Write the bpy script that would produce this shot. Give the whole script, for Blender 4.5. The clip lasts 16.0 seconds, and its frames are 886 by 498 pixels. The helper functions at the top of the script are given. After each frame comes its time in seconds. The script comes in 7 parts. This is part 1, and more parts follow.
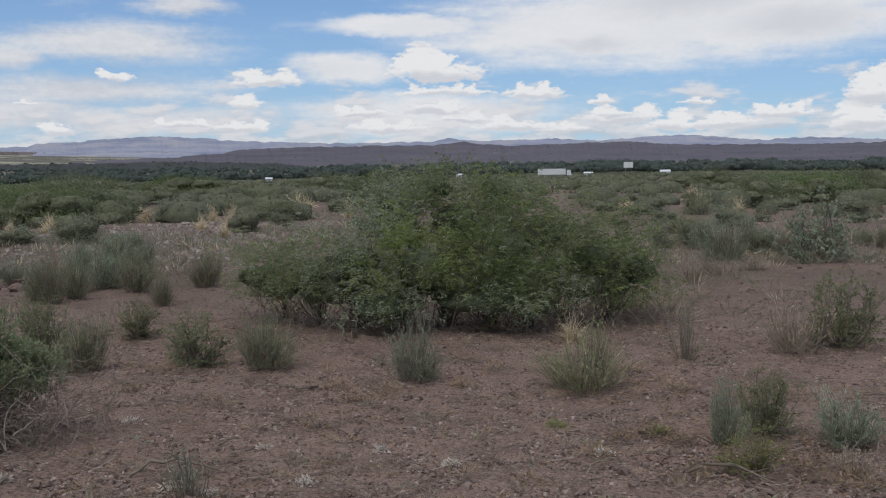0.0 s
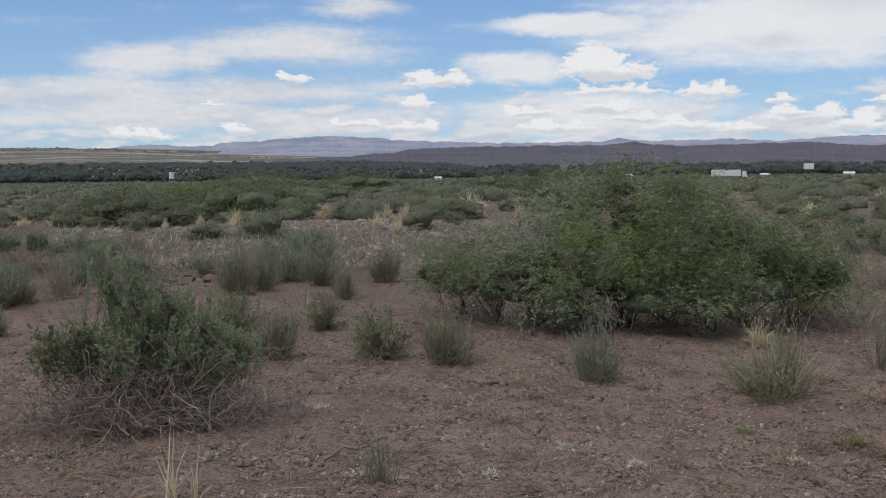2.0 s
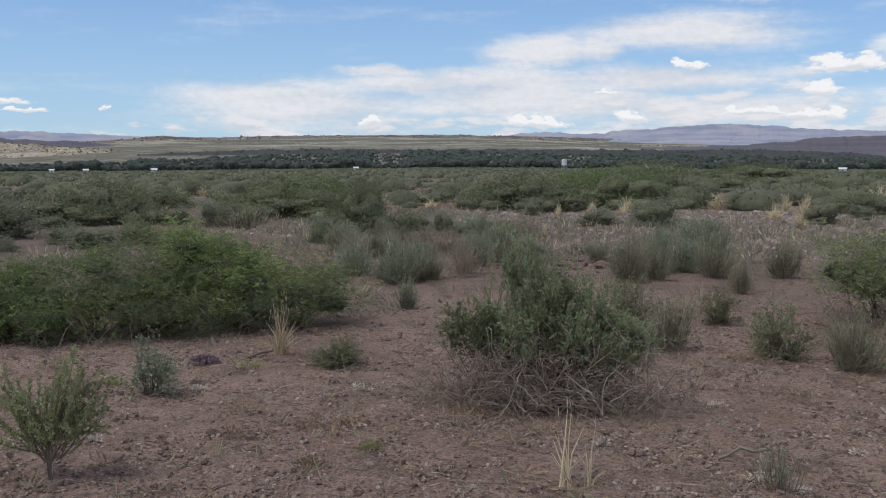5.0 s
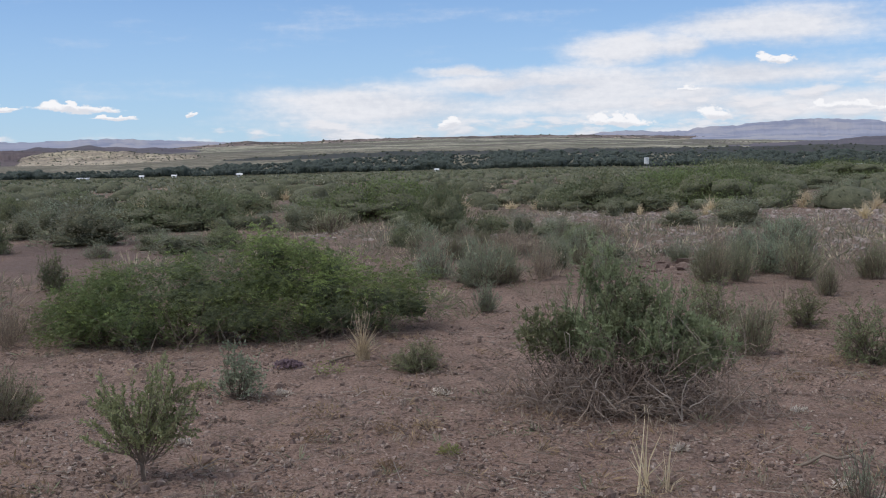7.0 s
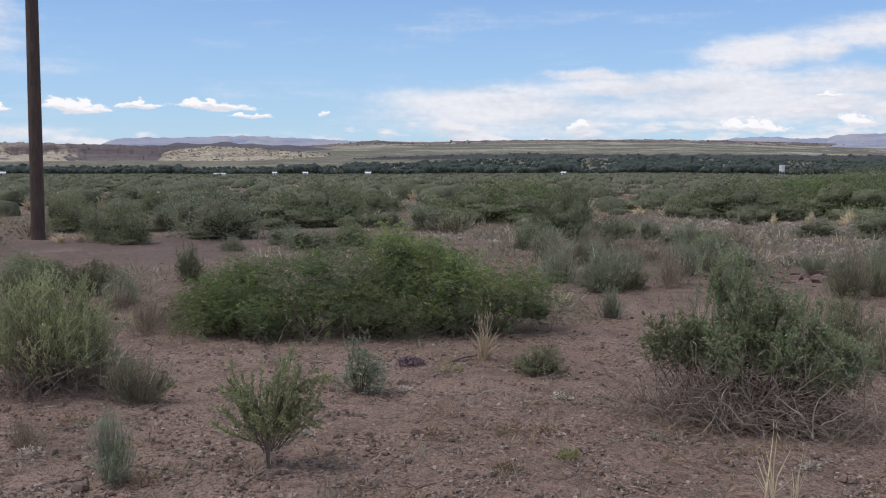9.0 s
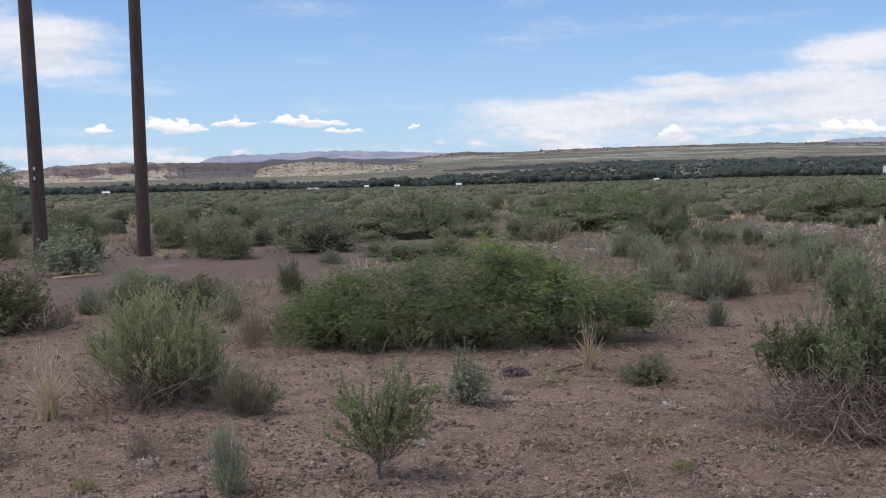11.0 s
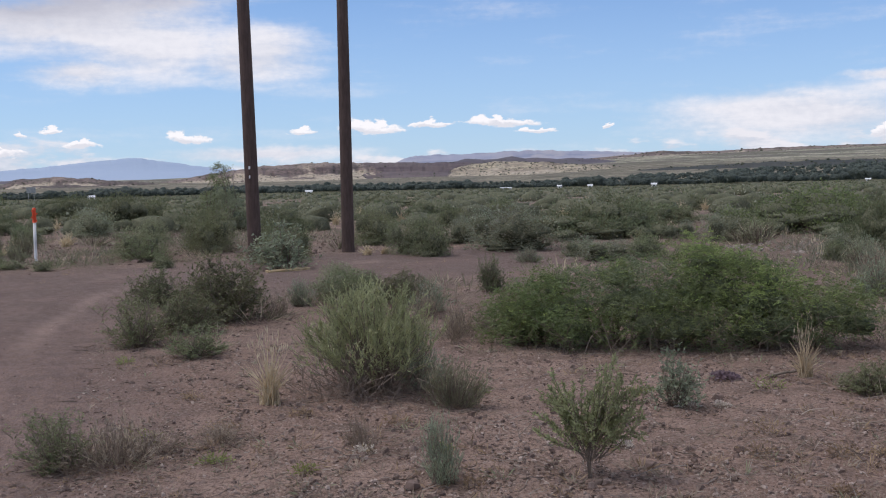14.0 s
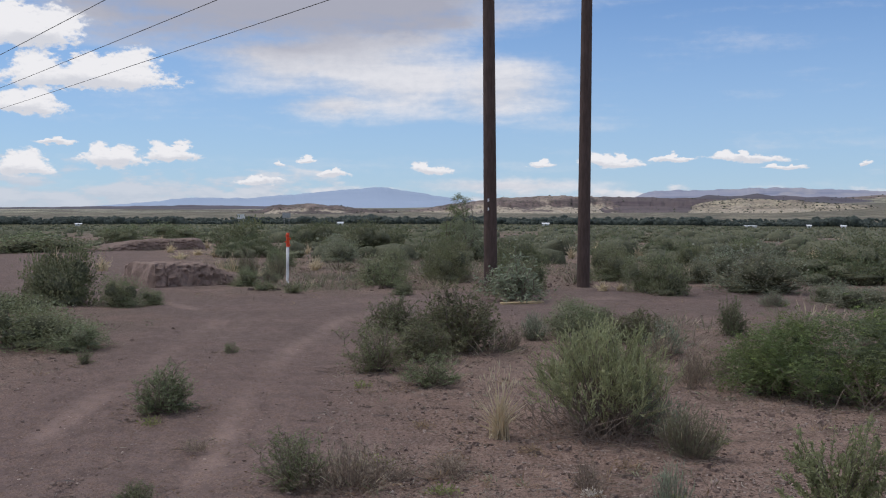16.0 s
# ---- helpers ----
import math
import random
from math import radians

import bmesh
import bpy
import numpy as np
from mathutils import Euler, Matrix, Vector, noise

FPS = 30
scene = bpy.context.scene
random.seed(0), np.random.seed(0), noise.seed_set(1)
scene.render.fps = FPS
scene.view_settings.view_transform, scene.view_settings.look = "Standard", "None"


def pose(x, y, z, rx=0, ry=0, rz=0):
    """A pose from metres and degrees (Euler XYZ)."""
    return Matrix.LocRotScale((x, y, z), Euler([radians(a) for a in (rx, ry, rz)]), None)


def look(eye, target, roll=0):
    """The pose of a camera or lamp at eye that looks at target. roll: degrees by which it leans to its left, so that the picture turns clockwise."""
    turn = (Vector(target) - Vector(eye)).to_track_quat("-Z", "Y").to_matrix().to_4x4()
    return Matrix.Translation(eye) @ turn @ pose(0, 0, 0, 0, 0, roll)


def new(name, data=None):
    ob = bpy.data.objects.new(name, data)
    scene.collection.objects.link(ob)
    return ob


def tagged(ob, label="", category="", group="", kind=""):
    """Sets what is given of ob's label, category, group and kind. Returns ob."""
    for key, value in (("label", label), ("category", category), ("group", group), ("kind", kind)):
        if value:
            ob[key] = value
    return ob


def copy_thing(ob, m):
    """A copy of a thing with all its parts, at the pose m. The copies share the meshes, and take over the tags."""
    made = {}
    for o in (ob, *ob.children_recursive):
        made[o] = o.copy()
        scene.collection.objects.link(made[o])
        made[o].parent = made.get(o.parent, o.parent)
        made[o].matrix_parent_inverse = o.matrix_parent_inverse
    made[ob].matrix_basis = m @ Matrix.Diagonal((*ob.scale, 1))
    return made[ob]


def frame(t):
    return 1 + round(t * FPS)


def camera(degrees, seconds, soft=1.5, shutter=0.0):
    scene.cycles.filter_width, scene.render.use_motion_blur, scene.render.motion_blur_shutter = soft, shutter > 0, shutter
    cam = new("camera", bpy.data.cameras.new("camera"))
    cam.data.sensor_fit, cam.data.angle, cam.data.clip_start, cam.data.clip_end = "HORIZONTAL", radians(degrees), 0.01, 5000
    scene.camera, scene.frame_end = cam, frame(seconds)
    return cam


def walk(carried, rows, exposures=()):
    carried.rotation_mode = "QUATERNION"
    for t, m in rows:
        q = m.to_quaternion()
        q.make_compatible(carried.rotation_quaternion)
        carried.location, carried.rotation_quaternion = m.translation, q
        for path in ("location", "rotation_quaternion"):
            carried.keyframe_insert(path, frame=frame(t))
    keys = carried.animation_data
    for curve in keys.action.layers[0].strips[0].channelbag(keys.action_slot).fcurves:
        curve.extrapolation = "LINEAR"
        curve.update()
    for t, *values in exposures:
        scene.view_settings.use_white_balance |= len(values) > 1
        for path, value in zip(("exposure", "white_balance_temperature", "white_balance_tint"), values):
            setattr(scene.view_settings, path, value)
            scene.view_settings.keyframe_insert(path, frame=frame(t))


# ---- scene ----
# ---------------------------------------------------------------- camera and walk
cam = camera(47.3, 16.0, soft=1.1)
# seconds, x, y, z, heading to the left, tilt, lean
ROWS = [
    (0.0, -0.000, 0.000, 1.583, 0.00, -5.06, -0.64),
    (0.5, -0.028, -0.006, 1.584, 4.42, -4.91, -1.32),
    (1.0, -0.040, -0.010, 1.580, 5.43, -5.42, -0.31),
    (1.5, -0.074, -0.023, 1.579, 6.22, -5.35, -0.45),
    (2.0, -0.113, -0.059, 1.578, 9.44, -4.99, -0.36),
    (2.5, -0.158, -0.080, 1.580, 13.79, -5.56, -0.67),
    (3.0, -0.193, -0.085, 1.573, 17.71, -5.38, -0.86),
    (3.5, -0.216, -0.078, 1.574, 21.88, -4.62, -0.12),
    (4.0, -0.200, -0.074, 1.579, 26.81, -4.93, 0.02),
    (4.5, -0.191, -0.057, 1.582, 29.68, -4.95, -0.46),
    (4.7, -0.202, -0.042, 1.577, 30.29, -5.29, -0.17),
    (6.8, -0.132, -0.091, 1.608, 35.53, -5.44, -0.75),
    (7.0, -0.141, -0.089, 1.617, 35.79, -5.56, -0.82),
    (7.5, -0.147, -0.092, 1.611, 37.13, -5.32, -0.91),
    (8.0, -0.149, -0.089, 1.621, 38.42, -5.43, -0.77),
    (8.5, -0.146, -0.083, 1.612, 39.60, -5.69, 0.28),
    (9.0, -0.146, -0.096, 1.615, 42.83, -5.43, 0.34),
    (9.2, -0.143, -0.100, 1.614, 43.77, -5.39, -0.31),
    (11.3, -0.224, -0.143, 1.606, 48.63, -4.75, -0.72),
    (11.5, -0.218, -0.152, 1.610, 49.11, -4.74, -0.48),
    (12.0, -0.231, -0.175, 1.606, 50.98, -4.84, -0.71),
    (12.5, -0.240, -0.186, 1.602, 52.94, -4.87, -0.58),
    (13.0, -0.251, -0.201, 1.609, 55.92, -4.96, -0.68),
    (13.5, -0.264, -0.214, 1.611, 56.75, -4.57, -0.80),
    (14.0, -0.275, -0.223, 1.596, 58.90, -4.60, -1.21),
    (14.5, -0.293, -0.207, 1.603, 62.89, -3.93, -0.95),
    (15.0, -0.310, -0.198, 1.613, 66.19, -3.34, -0.41),
    (15.5, -0.319, -0.200, 1.622, 69.37, -2.75, -0.30),
    (16.0, -0.333, -0.204, 1.618, 72.16, -2.62, 0.18),
]
walk(cam, [(t, pose(x, y, z, 90 + tilt, 0, turn) @ pose(0, 0, 0, 0, 0, lean)) for t, x, y, z, turn, tilt, lean in ROWS],
     exposures=[(0.0, -0.20, 6500, 10), (3.5, -0.07, 6500, 10), (8.0, 0.06, 6500, 12), (12.5, 0.15, 6500, 14), (14.5, 0.03, 6500, 15), (16.0, -0.10, 6500, 12.5)])

# ---------------------------------------------------------------- node helpers


def math_node(nt, op, a, b=None, c=None):
    n = nt.nodes.new("ShaderNodeMath")
    n.operation = op
    for i, v in enumerate((a, b, c)):
        if v is None:
            continue
        if isinstance(v, (int, float)):
            n.inputs[i].default_value = v
        else:
            nt.links.new(v, n.inputs[i])
    return n.outputs[0]


def smooth(nt, v, lo, hi, a=0.0, b=1.0):
    n = nt.nodes.new("ShaderNodeMapRange")
    n.interpolation_type = "SMOOTHSTEP"
    nt.links.new(v, n.inputs[0])
    for i, value in enumerate((lo, hi, a, b)):
        n.inputs[i + 1].default_value = value
    return n.outputs[0]


def noise_tex(nt, vec, scale, detail=4.0, rough=0.55):
    n = nt.nodes.new("ShaderNodeTexNoise")
    n.inputs["Scale"].default_value, n.inputs["Detail"].default_value, n.inputs["Roughness"].default_value = scale, detail, rough
    if vec is not None:
        nt.links.new(vec, n.inputs["Vector"])
    return n


def mix_col(nt, fac, a, b, mode="MIX"):
    n = nt.nodes.new("ShaderNodeMix")
    n.data_type, n.blend_type = "RGBA", mode
    for i, v in ((0, fac), (6, a), (7, b)):
        if isinstance(v, (int, float)):
            n.inputs[i].default_value = v
        elif isinstance(v, tuple):
            n.inputs[i].default_value = (*v[:3], 1)
        else:
            nt.links.new(v, n.inputs[i])
    return n.outputs[2]


def scaled(nt, vec, sx, sy, sz, dx=0.0, dy=0.0, dz=0.0):
    n = nt.nodes.new("ShaderNodeMapping")
    n.inputs["Location"].default_value, n.inputs["Scale"].default_value = (dx, dy, dz), (sx, sy, sz)
    nt.links.new(vec, n.inputs["Vector"])
    return n.outputs[0]


# ---------------------------------------------------------------- world, sun
SUN_EL, SUN_AZ = 62.0, 150.0      # azimuth measured to the left of +y

world = bpy.data.worlds.new("sky")
scene.world = world
world.use_nodes = True
wt = world.node_tree
wt.nodes.clear()
# clouds: azimuth, elevation, half width, half height, in degrees
VEIL_EAST = [
    (-9.5, 7.0, 12.0, 2.2),
    (-16.5, 7.4, 10.5, 2.4), (-16.0, 8.6, 12.8, 2.2), (1.2, 7.4, 5.1, 0.72), (5.1, 5.1, 3.5, 0.96),
    (1.0, 2.5, 8.0, 1.3),
]
VEIL_NORTH = [
    (17.7, 6.37, 6.9, 1.28), (22.7, 5.5, 1.9, 0.96), (13.8, 8.4, 3.2, 0.64), (19.2, 3.85, 8.0, 1.1), (14.9, 2.2, 9.6, 0.96), (21.8, 2.9, 4.8, 0.8),
    (25.1, 5.4, 4.2, 0.96), (34.5, 4.3, 3.2, 0.42), (27.7, 3.7, 11.2, 0.96), (39.8, 2.6, 8.0, 1.44),
    (24.5, 2.4, 14.4, 0.96), (39.1, 2.4, 9.0, 1.6), (26.9, 3.1, 9.6, 1.28), (26.0, 5.1, 3.2, 0.96), (32.6, 3.6, 4.8, 0.96),
]
VEIL_WEST = [
    (74.6, 6.85, 5.3, 2.4), (69.2, 6.1, 4.2, 1.6), (76.8, 8.1, 7.7, 3.0), (82.7, 10.4, 10.2, 1.44), (69.1, 6.6, 4.2, 1.8),
    (91.5, 10.0, 4.8, 1.1), (68.5, 0.93, 6.4, 0.5), (84.0, 12.0, 15.0, 2.3), (93.0, 11.5, 8.0, 1.4), (81.2, 7.7, 4.8, 2.0), (78.2, 5.4, 3.6, 0.9),
]
HEAP_EAST = [
    (0.2, 5.26, 2.9, 1.0), (-0.1, 3.92, 3.0, 0.38), (9.6, 4.61, 2.1, 0.54), (10.7, 3.29, 0.96, 0.45), (17.8, 4.69, 1.12, 0.32),
    (-5.3, 3.84, 1.9, 0.48), (22.2, 3.23, 0.64, 0.22), (20.6, 2.0, 0.96, 0.54), (-14.1, 3.1, 1.12, 0.22), (-18.6, 2.5, 2.1, 0.42),
    (-22.8, 3.6, 1.12, 0.96), (-12.8, 1.94, 1.92, 0.64), (14.3, 2.2, 1.76, 0.35), (-8.8, 3.34, 0.96, 0.29), (-9.7, 2.6, 1.28, 0.32),
    (-1.2, 2.43, 1.44, 0.42), (4.5, 2.8, 1.76, 0.42), (26.0, 1.55, 1.92, 0.42), (35.3, 1.7, 0.8, 0.42),
    (-4.0, 2.1, 2.6, 0.55), (-10.0, 2.5, 2.4, 0.6), (-15.5, 2.0, 2.2, 0.5), (-22.6, 2.1, 1.8, 0.8), (3.0, 2.0, 2.5, 0.5), (11.2, 2.1, 2.0, 0.4), (0.5, 3.0, 2.2, 0.4), (-6.5, 1.8, 2.0, 0.4),
]
HEAP_WEST = [
    (49.4, 2.2, 0.32, 0.14), (62.7, 2.45, 1.9, 0.45), (59.3, 2.53, 1.3, 0.26), (55.5, 2.66, 2.4, 0.35), (53.5, 2.05, 1.12, 0.2),
    (72.8, 2.0, 1.12, 0.35), (66.6, 2.3, 0.8, 0.26), (90.2, 2.5, 2.0, 0.67), (87.2, 2.75, 1.6, 0.58), (81.2, 2.2, 0.42, 0.22),
    (79.7, 2.44, 0.48, 0.26), (78.3, 1.7, 0.96, 0.29), (82.7, 1.25, 1.44, 0.32), (93.0, 3.17, 1.28, 0.21), (94.7, 2.1, 1.6, 0.7),
    (91.6, 7.06, 4.8, 1.12), (94.3, 9.2, 2.7, 1.28), (94.6, 5.3, 2.1, 0.8),
]
tc = wt.nodes.new("ShaderNodeTexCoord")
sep = wt.nodes.new("ShaderNodeSeparateXYZ")
wt.links.new(tc.outputs["Generated"], sep.inputs[0])
az = math_node(wt, "MULTIPLY", math_node(wt, "ARCTAN2", math_node(wt, "MULTIPLY", sep.outputs[0], -1.0), sep.outputs[1]), 57.2958)
el = math_node(wt, "MULTIPLY", math_node(wt, "ARCSINE", sep.outputs[2]), 57.2958)
comb = wt.nodes.new("ShaderNodeCombineXYZ")
wt.links.new(az, comb.inputs[0]), wt.links.new(el, comb.inputs[1])
flat = comb.outputs[0]
# ragged edges
rag = noise_tex(wt, scaled(wt, flat, 0.6, 1.3, 1.0), 0.9, 9.0, 0.62)
off = wt.nodes.new("ShaderNodeVectorMath")
off.operation = "SUBTRACT"
wt.links.new(rag.outputs["Color"], off.inputs[0])
off.inputs[1].default_value = (0.5, 0.5, 0.5)
amp = wt.nodes.new("ShaderNodeVectorMath")
amp.operation = "MULTIPLY"
wt.links.new(off.outputs[0], amp.inputs[0])
amp.inputs[1].default_value = (2.0, 0.95, 0.0)
add = wt.nodes.new("ShaderNodeVectorMath")
wt.links.new(flat, add.inputs[0]), wt.links.new(amp.outputs[0], add.inputs[1])
bent = add.outputs[0]


def cloud_field(blobs, drop=0.0):
    """The largest of many soft ellipses; drop looks that far above the place, for the light from over the cloud."""
    total = None
    for a, e, rx, ry in blobs:
        spot = scaled(wt, bent, 1 / rx / 1.25, 1 / ry / 1.25, 1.0, -a / rx / 1.25, -(e + drop) / ry / 1.25)
        g = wt.nodes.new("ShaderNodeTexGradient")
        g.gradient_type = "SPHERICAL"
        wt.links.new(spot, g.inputs[0])
        total = g.outputs["Fac"] if total is None else math_node(wt, "MAXIMUM", total, g.outputs["Fac"])
    return total


billow = noise_tex(wt, scaled(wt, flat, 0.9, 1.5, 1.0), 2.0, 8.0, 0.6).outputs["Fac"]
streak = noise_tex(wt, scaled(wt, flat, 0.13, 0.75, 1.0), 1.0, 5.0, 0.52).outputs["Fac"]


def ragged(field, by, amount):
    return math_node(wt, "MULTIPLY_ADD", math_node(wt, "SUBTRACT", by, 0.5), amount, field)


def puffs(heaps):
    """Each heap of cloud as a level body with a row of rounded heads on it."""
    rng, heads, bases = random.Random(5), [], []
    for a, e, rx, ry in heaps:
        low = e - ry * 0.8
        heads.append((a, low + ry * 0.38, rx, ry * 0.62))
        bases.append((a, low + ry * 0.05, rx * 1.1, ry * 0.45))
        for k in range(1 + (rx > 0.9) + (rx > 1.5) + (rx > 2.2)):
            r = ry * rng.uniform(0.55, 0.95)
            heads.append((a + rx * rng.uniform(-0.6, 0.6), low + ry * rng.uniform(0.7, 1.1), min(r * 1.35, rx), r))
    return heads, bases


heads, bases = puffs(HEAP_EAST + HEAP_WEST)
heap_f = cloud_field(heads)
base_f = cloud_field(bases)
billow_up = noise_tex(wt, scaled(wt, flat, 0.9, 1.5, 1.0, 0.0, 0.20, 0.0), 2.0, 8.0, 0.6).outputs["Fac"]
thin_f = math_node(wt, "MULTIPLY", cloud_field(VEIL_NORTH), 0.68)
thin_f = math_node(wt, "MAXIMUM", thin_f, math_node(wt, "MULTIPLY", cloud_field(VEIL_WEST), 0.68))
veil_f = math_node(wt, "MAXIMUM", cloud_field(VEIL_EAST + [(81.0, 12.4, 16.0, 4.2)]), thin_f)
grey_f = cloud_field([(83.0, 12.2, 16.0, 4.4), (75.5, 10.6, 6.0, 1.7), (80.5, 11.8, 13.0, 3.0)])
grey_e = cloud_field([(-13.0, 8.4, 5.5, 1.3), (-19.0, 7.0, 5.0, 1.2), (-8.5, 6.2, 3.0, 0.6)])
heap_a = math_node(wt, "MULTIPLY", smooth(wt, ragged(heap_f, billow, 1.25), 0.09, 0.44), smooth(wt, heap_f, 0.02, 0.18))
veil_a = math_node(wt, "MULTIPLY", smooth(wt, ragged(ragged(veil_f, streak, 0.85), billow, 0.18), 0.0, 0.58), 0.95)
# rows of flat-based cloud low over the horizon, higher in the east
tall_e = math_node(wt, "MULTIPLY_ADD", smooth(wt, az, 30.0, 12.0), 2.0, 0.7)
tall_n = math_node(wt, "MULTIPLY", smooth(wt, az, 54.0, 42.0), 0.5)
tall_w = math_node(wt, "MULTIPLY", smooth(wt, az, 74.0, 84.0), 0.75)
bank_h = math_node(wt, "ADD", math_node(wt, "ADD", tall_e, tall_n), tall_w)
row = noise_tex(wt, scaled(wt, flat, 0.30, 0.95, 1.0), 1.0, 6.0, 0.54).outputs["Fac"]
row_up = noise_tex(wt, scaled(wt, flat, 0.30, 0.95, 1.0, 0.0, 0.26, 0.0), 1.0, 6.0, 0.54).outputs["Fac"]
level = math_node(wt, "MULTIPLY_ADD", math_node(wt, "DIVIDE", el, bank_h), 0.17, 0.33)
bank_a = math_node(wt, "MULTIPLY", smooth(wt, math_node(wt, "SUBTRACT", row, level), -0.03, 0.13), 0.85)
haze_a = smooth(wt, el, 0.0, 15.0, 0.60, 0.10)
# broken cloud over the rest of the sky
high = noise_tex(wt, scaled(wt, tc.outputs["Generated"], 1.0, 1.0, 2.0), 2.6, 7.0, 0.6).outputs["Fac"]
beyond = math_node(wt, "MAXIMUM", smooth(wt, el, 12.0, 18.0), math_node(wt, "MAXIMUM", smooth(wt, az, 100.0, 106.0), smooth(wt, az, -27.0, -33.0)))
high_a = math_node(wt, "MULTIPLY", smooth(wt, high, 0.40, 0.56), beyond)
sky = wt.nodes.new("ShaderNodeTexSky")
sky.sky_type, sky.sun_disc = "NISHITA", False
sky.sun_elevation, sky.sun_rotation = radians(SUN_EL), radians(-SUN_AZ)
sky.altitude, sky.air_density, sky.dust_density, sky.ozone_density = 1300.0, 1.0, 0.0, 3.0
bg_sky = wt.nodes.new("ShaderNodeBackground")
wt.links.new(mix_col(wt, 1.0, sky.outputs[0], (0.73, 1.00, 1.28), "MULTIPLY"), bg_sky.inputs[0])
bg_sky.inputs[1].default_value = 0.094


def layer(under, alpha, colour):
    """Lay a cloud layer over what lies behind it."""
    bg, mx = wt.nodes.new("ShaderNodeBackground"), wt.nodes.new("ShaderNodeMixShader")
    if isinstance(colour, tuple):
        bg.inputs[0].default_value = (*colour, 1)
    else:
        wt.links.new(colour, bg.inputs[0])
    wt.links.new(alpha, mx.inputs[0]), wt.links.new(under, mx.inputs[1]), wt.links.new(bg.outputs[0], mx.inputs[2])
    return mx.outputs[0]


shade = smooth(wt, math_node(wt, "MULTIPLY_ADD", billow, 0.3, math_node(wt, "MULTIPLY", streak, 0.8)), 0.35, 0.75)
veil_c = mix_col(wt, shade, (0.64, 0.67, 0.735), (0.84, 0.85, 0.88))
veil_c = mix_col(wt, smooth(wt, ragged(grey_f, streak, 0.5), 0.0, 0.55, 0.0, 0.95), veil_c, (0.41, 0.42, 0.49))
veil_c = mix_col(wt, smooth(wt, az, 14.0, 4.0, 0.0, 0.65), veil_c, (0.93, 0.935, 0.95))
veil_c = mix_col(wt, smooth(wt, ragged(grey_e, streak, 1.2), 0.15, 0.9, 0.0, 0.5), veil_c, (0.60, 0.61, 0.67))
heap_lit = math_node(wt, "MULTIPLY_ADD", math_node(wt, "SUBTRACT", billow, billow_up), 1.1, math_node(wt, "MULTIPLY_ADD", heap_f, 0.55, 0.30))
heap_c = mix_col(wt, smooth(wt, heap_lit, 0.12, 0.62), (0.66, 0.69, 0.75), (0.90, 0.91, 0.93))
heap_c = mix_col(wt, smooth(wt, ragged(base_f, billow, 0.8), 0.08, 0.8, 0.0, 0.8), heap_c, (0.64, 0.67, 0.73))
row_lit = math_node(wt, "MULTIPLY_ADD", math_node(wt, "SUBTRACT", row, row_up), 2.4, math_node(wt, "MULTIPLY", row, 0.9))
bank_c = mix_col(wt, smooth(wt, row_lit, 0.15, 0.75), (0.60, 0.64, 0.71), (0.80, 0.80, 0.83))
bank_c = mix_col(wt, smooth(wt, az, 76.0, 86.0, 0.0, 0.6), bank_c, (0.55, 0.62, 0.72))
view = layer(bg_sky.outputs[0], haze_a, (0.43, 0.585, 0.79))
view = layer(view, high_a, (0.71, 0.735, 0.77))
view = layer(view, veil_a, veil_c)
view = layer(view, bank_a, bank_c)
view = layer(view, heap_a, heap_c)
wout = wt.nodes.new("ShaderNodeOutputWorld")
wt.links.new(view, wout.inputs[0])

lamp = bpy.data.lights.new("sun", "SUN")
lamp.energy, lamp.angle, lamp.color = 1.52, radians(16), (1.0, 0.95, 0.88)
sun_at = Vector((-math.sin(radians(SUN_AZ)) * math.cos(radians(SUN_EL)), math.cos(radians(SUN_AZ)) * math.cos(radians(SUN_EL)), math.sin(radians(SUN_EL))))
new("sun", lamp).matrix_world = look(sun_at * 100, (0, 0, 0))

# ---------------------------------------------------------------- materials


def material(name):
    m = bpy.data.materials.new(name)
    m.use_nodes = True
    nt = m.node_tree
    bsdf = nt.nodes["Principled BSDF"]
    bsdf.inputs["Specular IOR Level"].default_value = 0.25
    return m, nt, bsdf


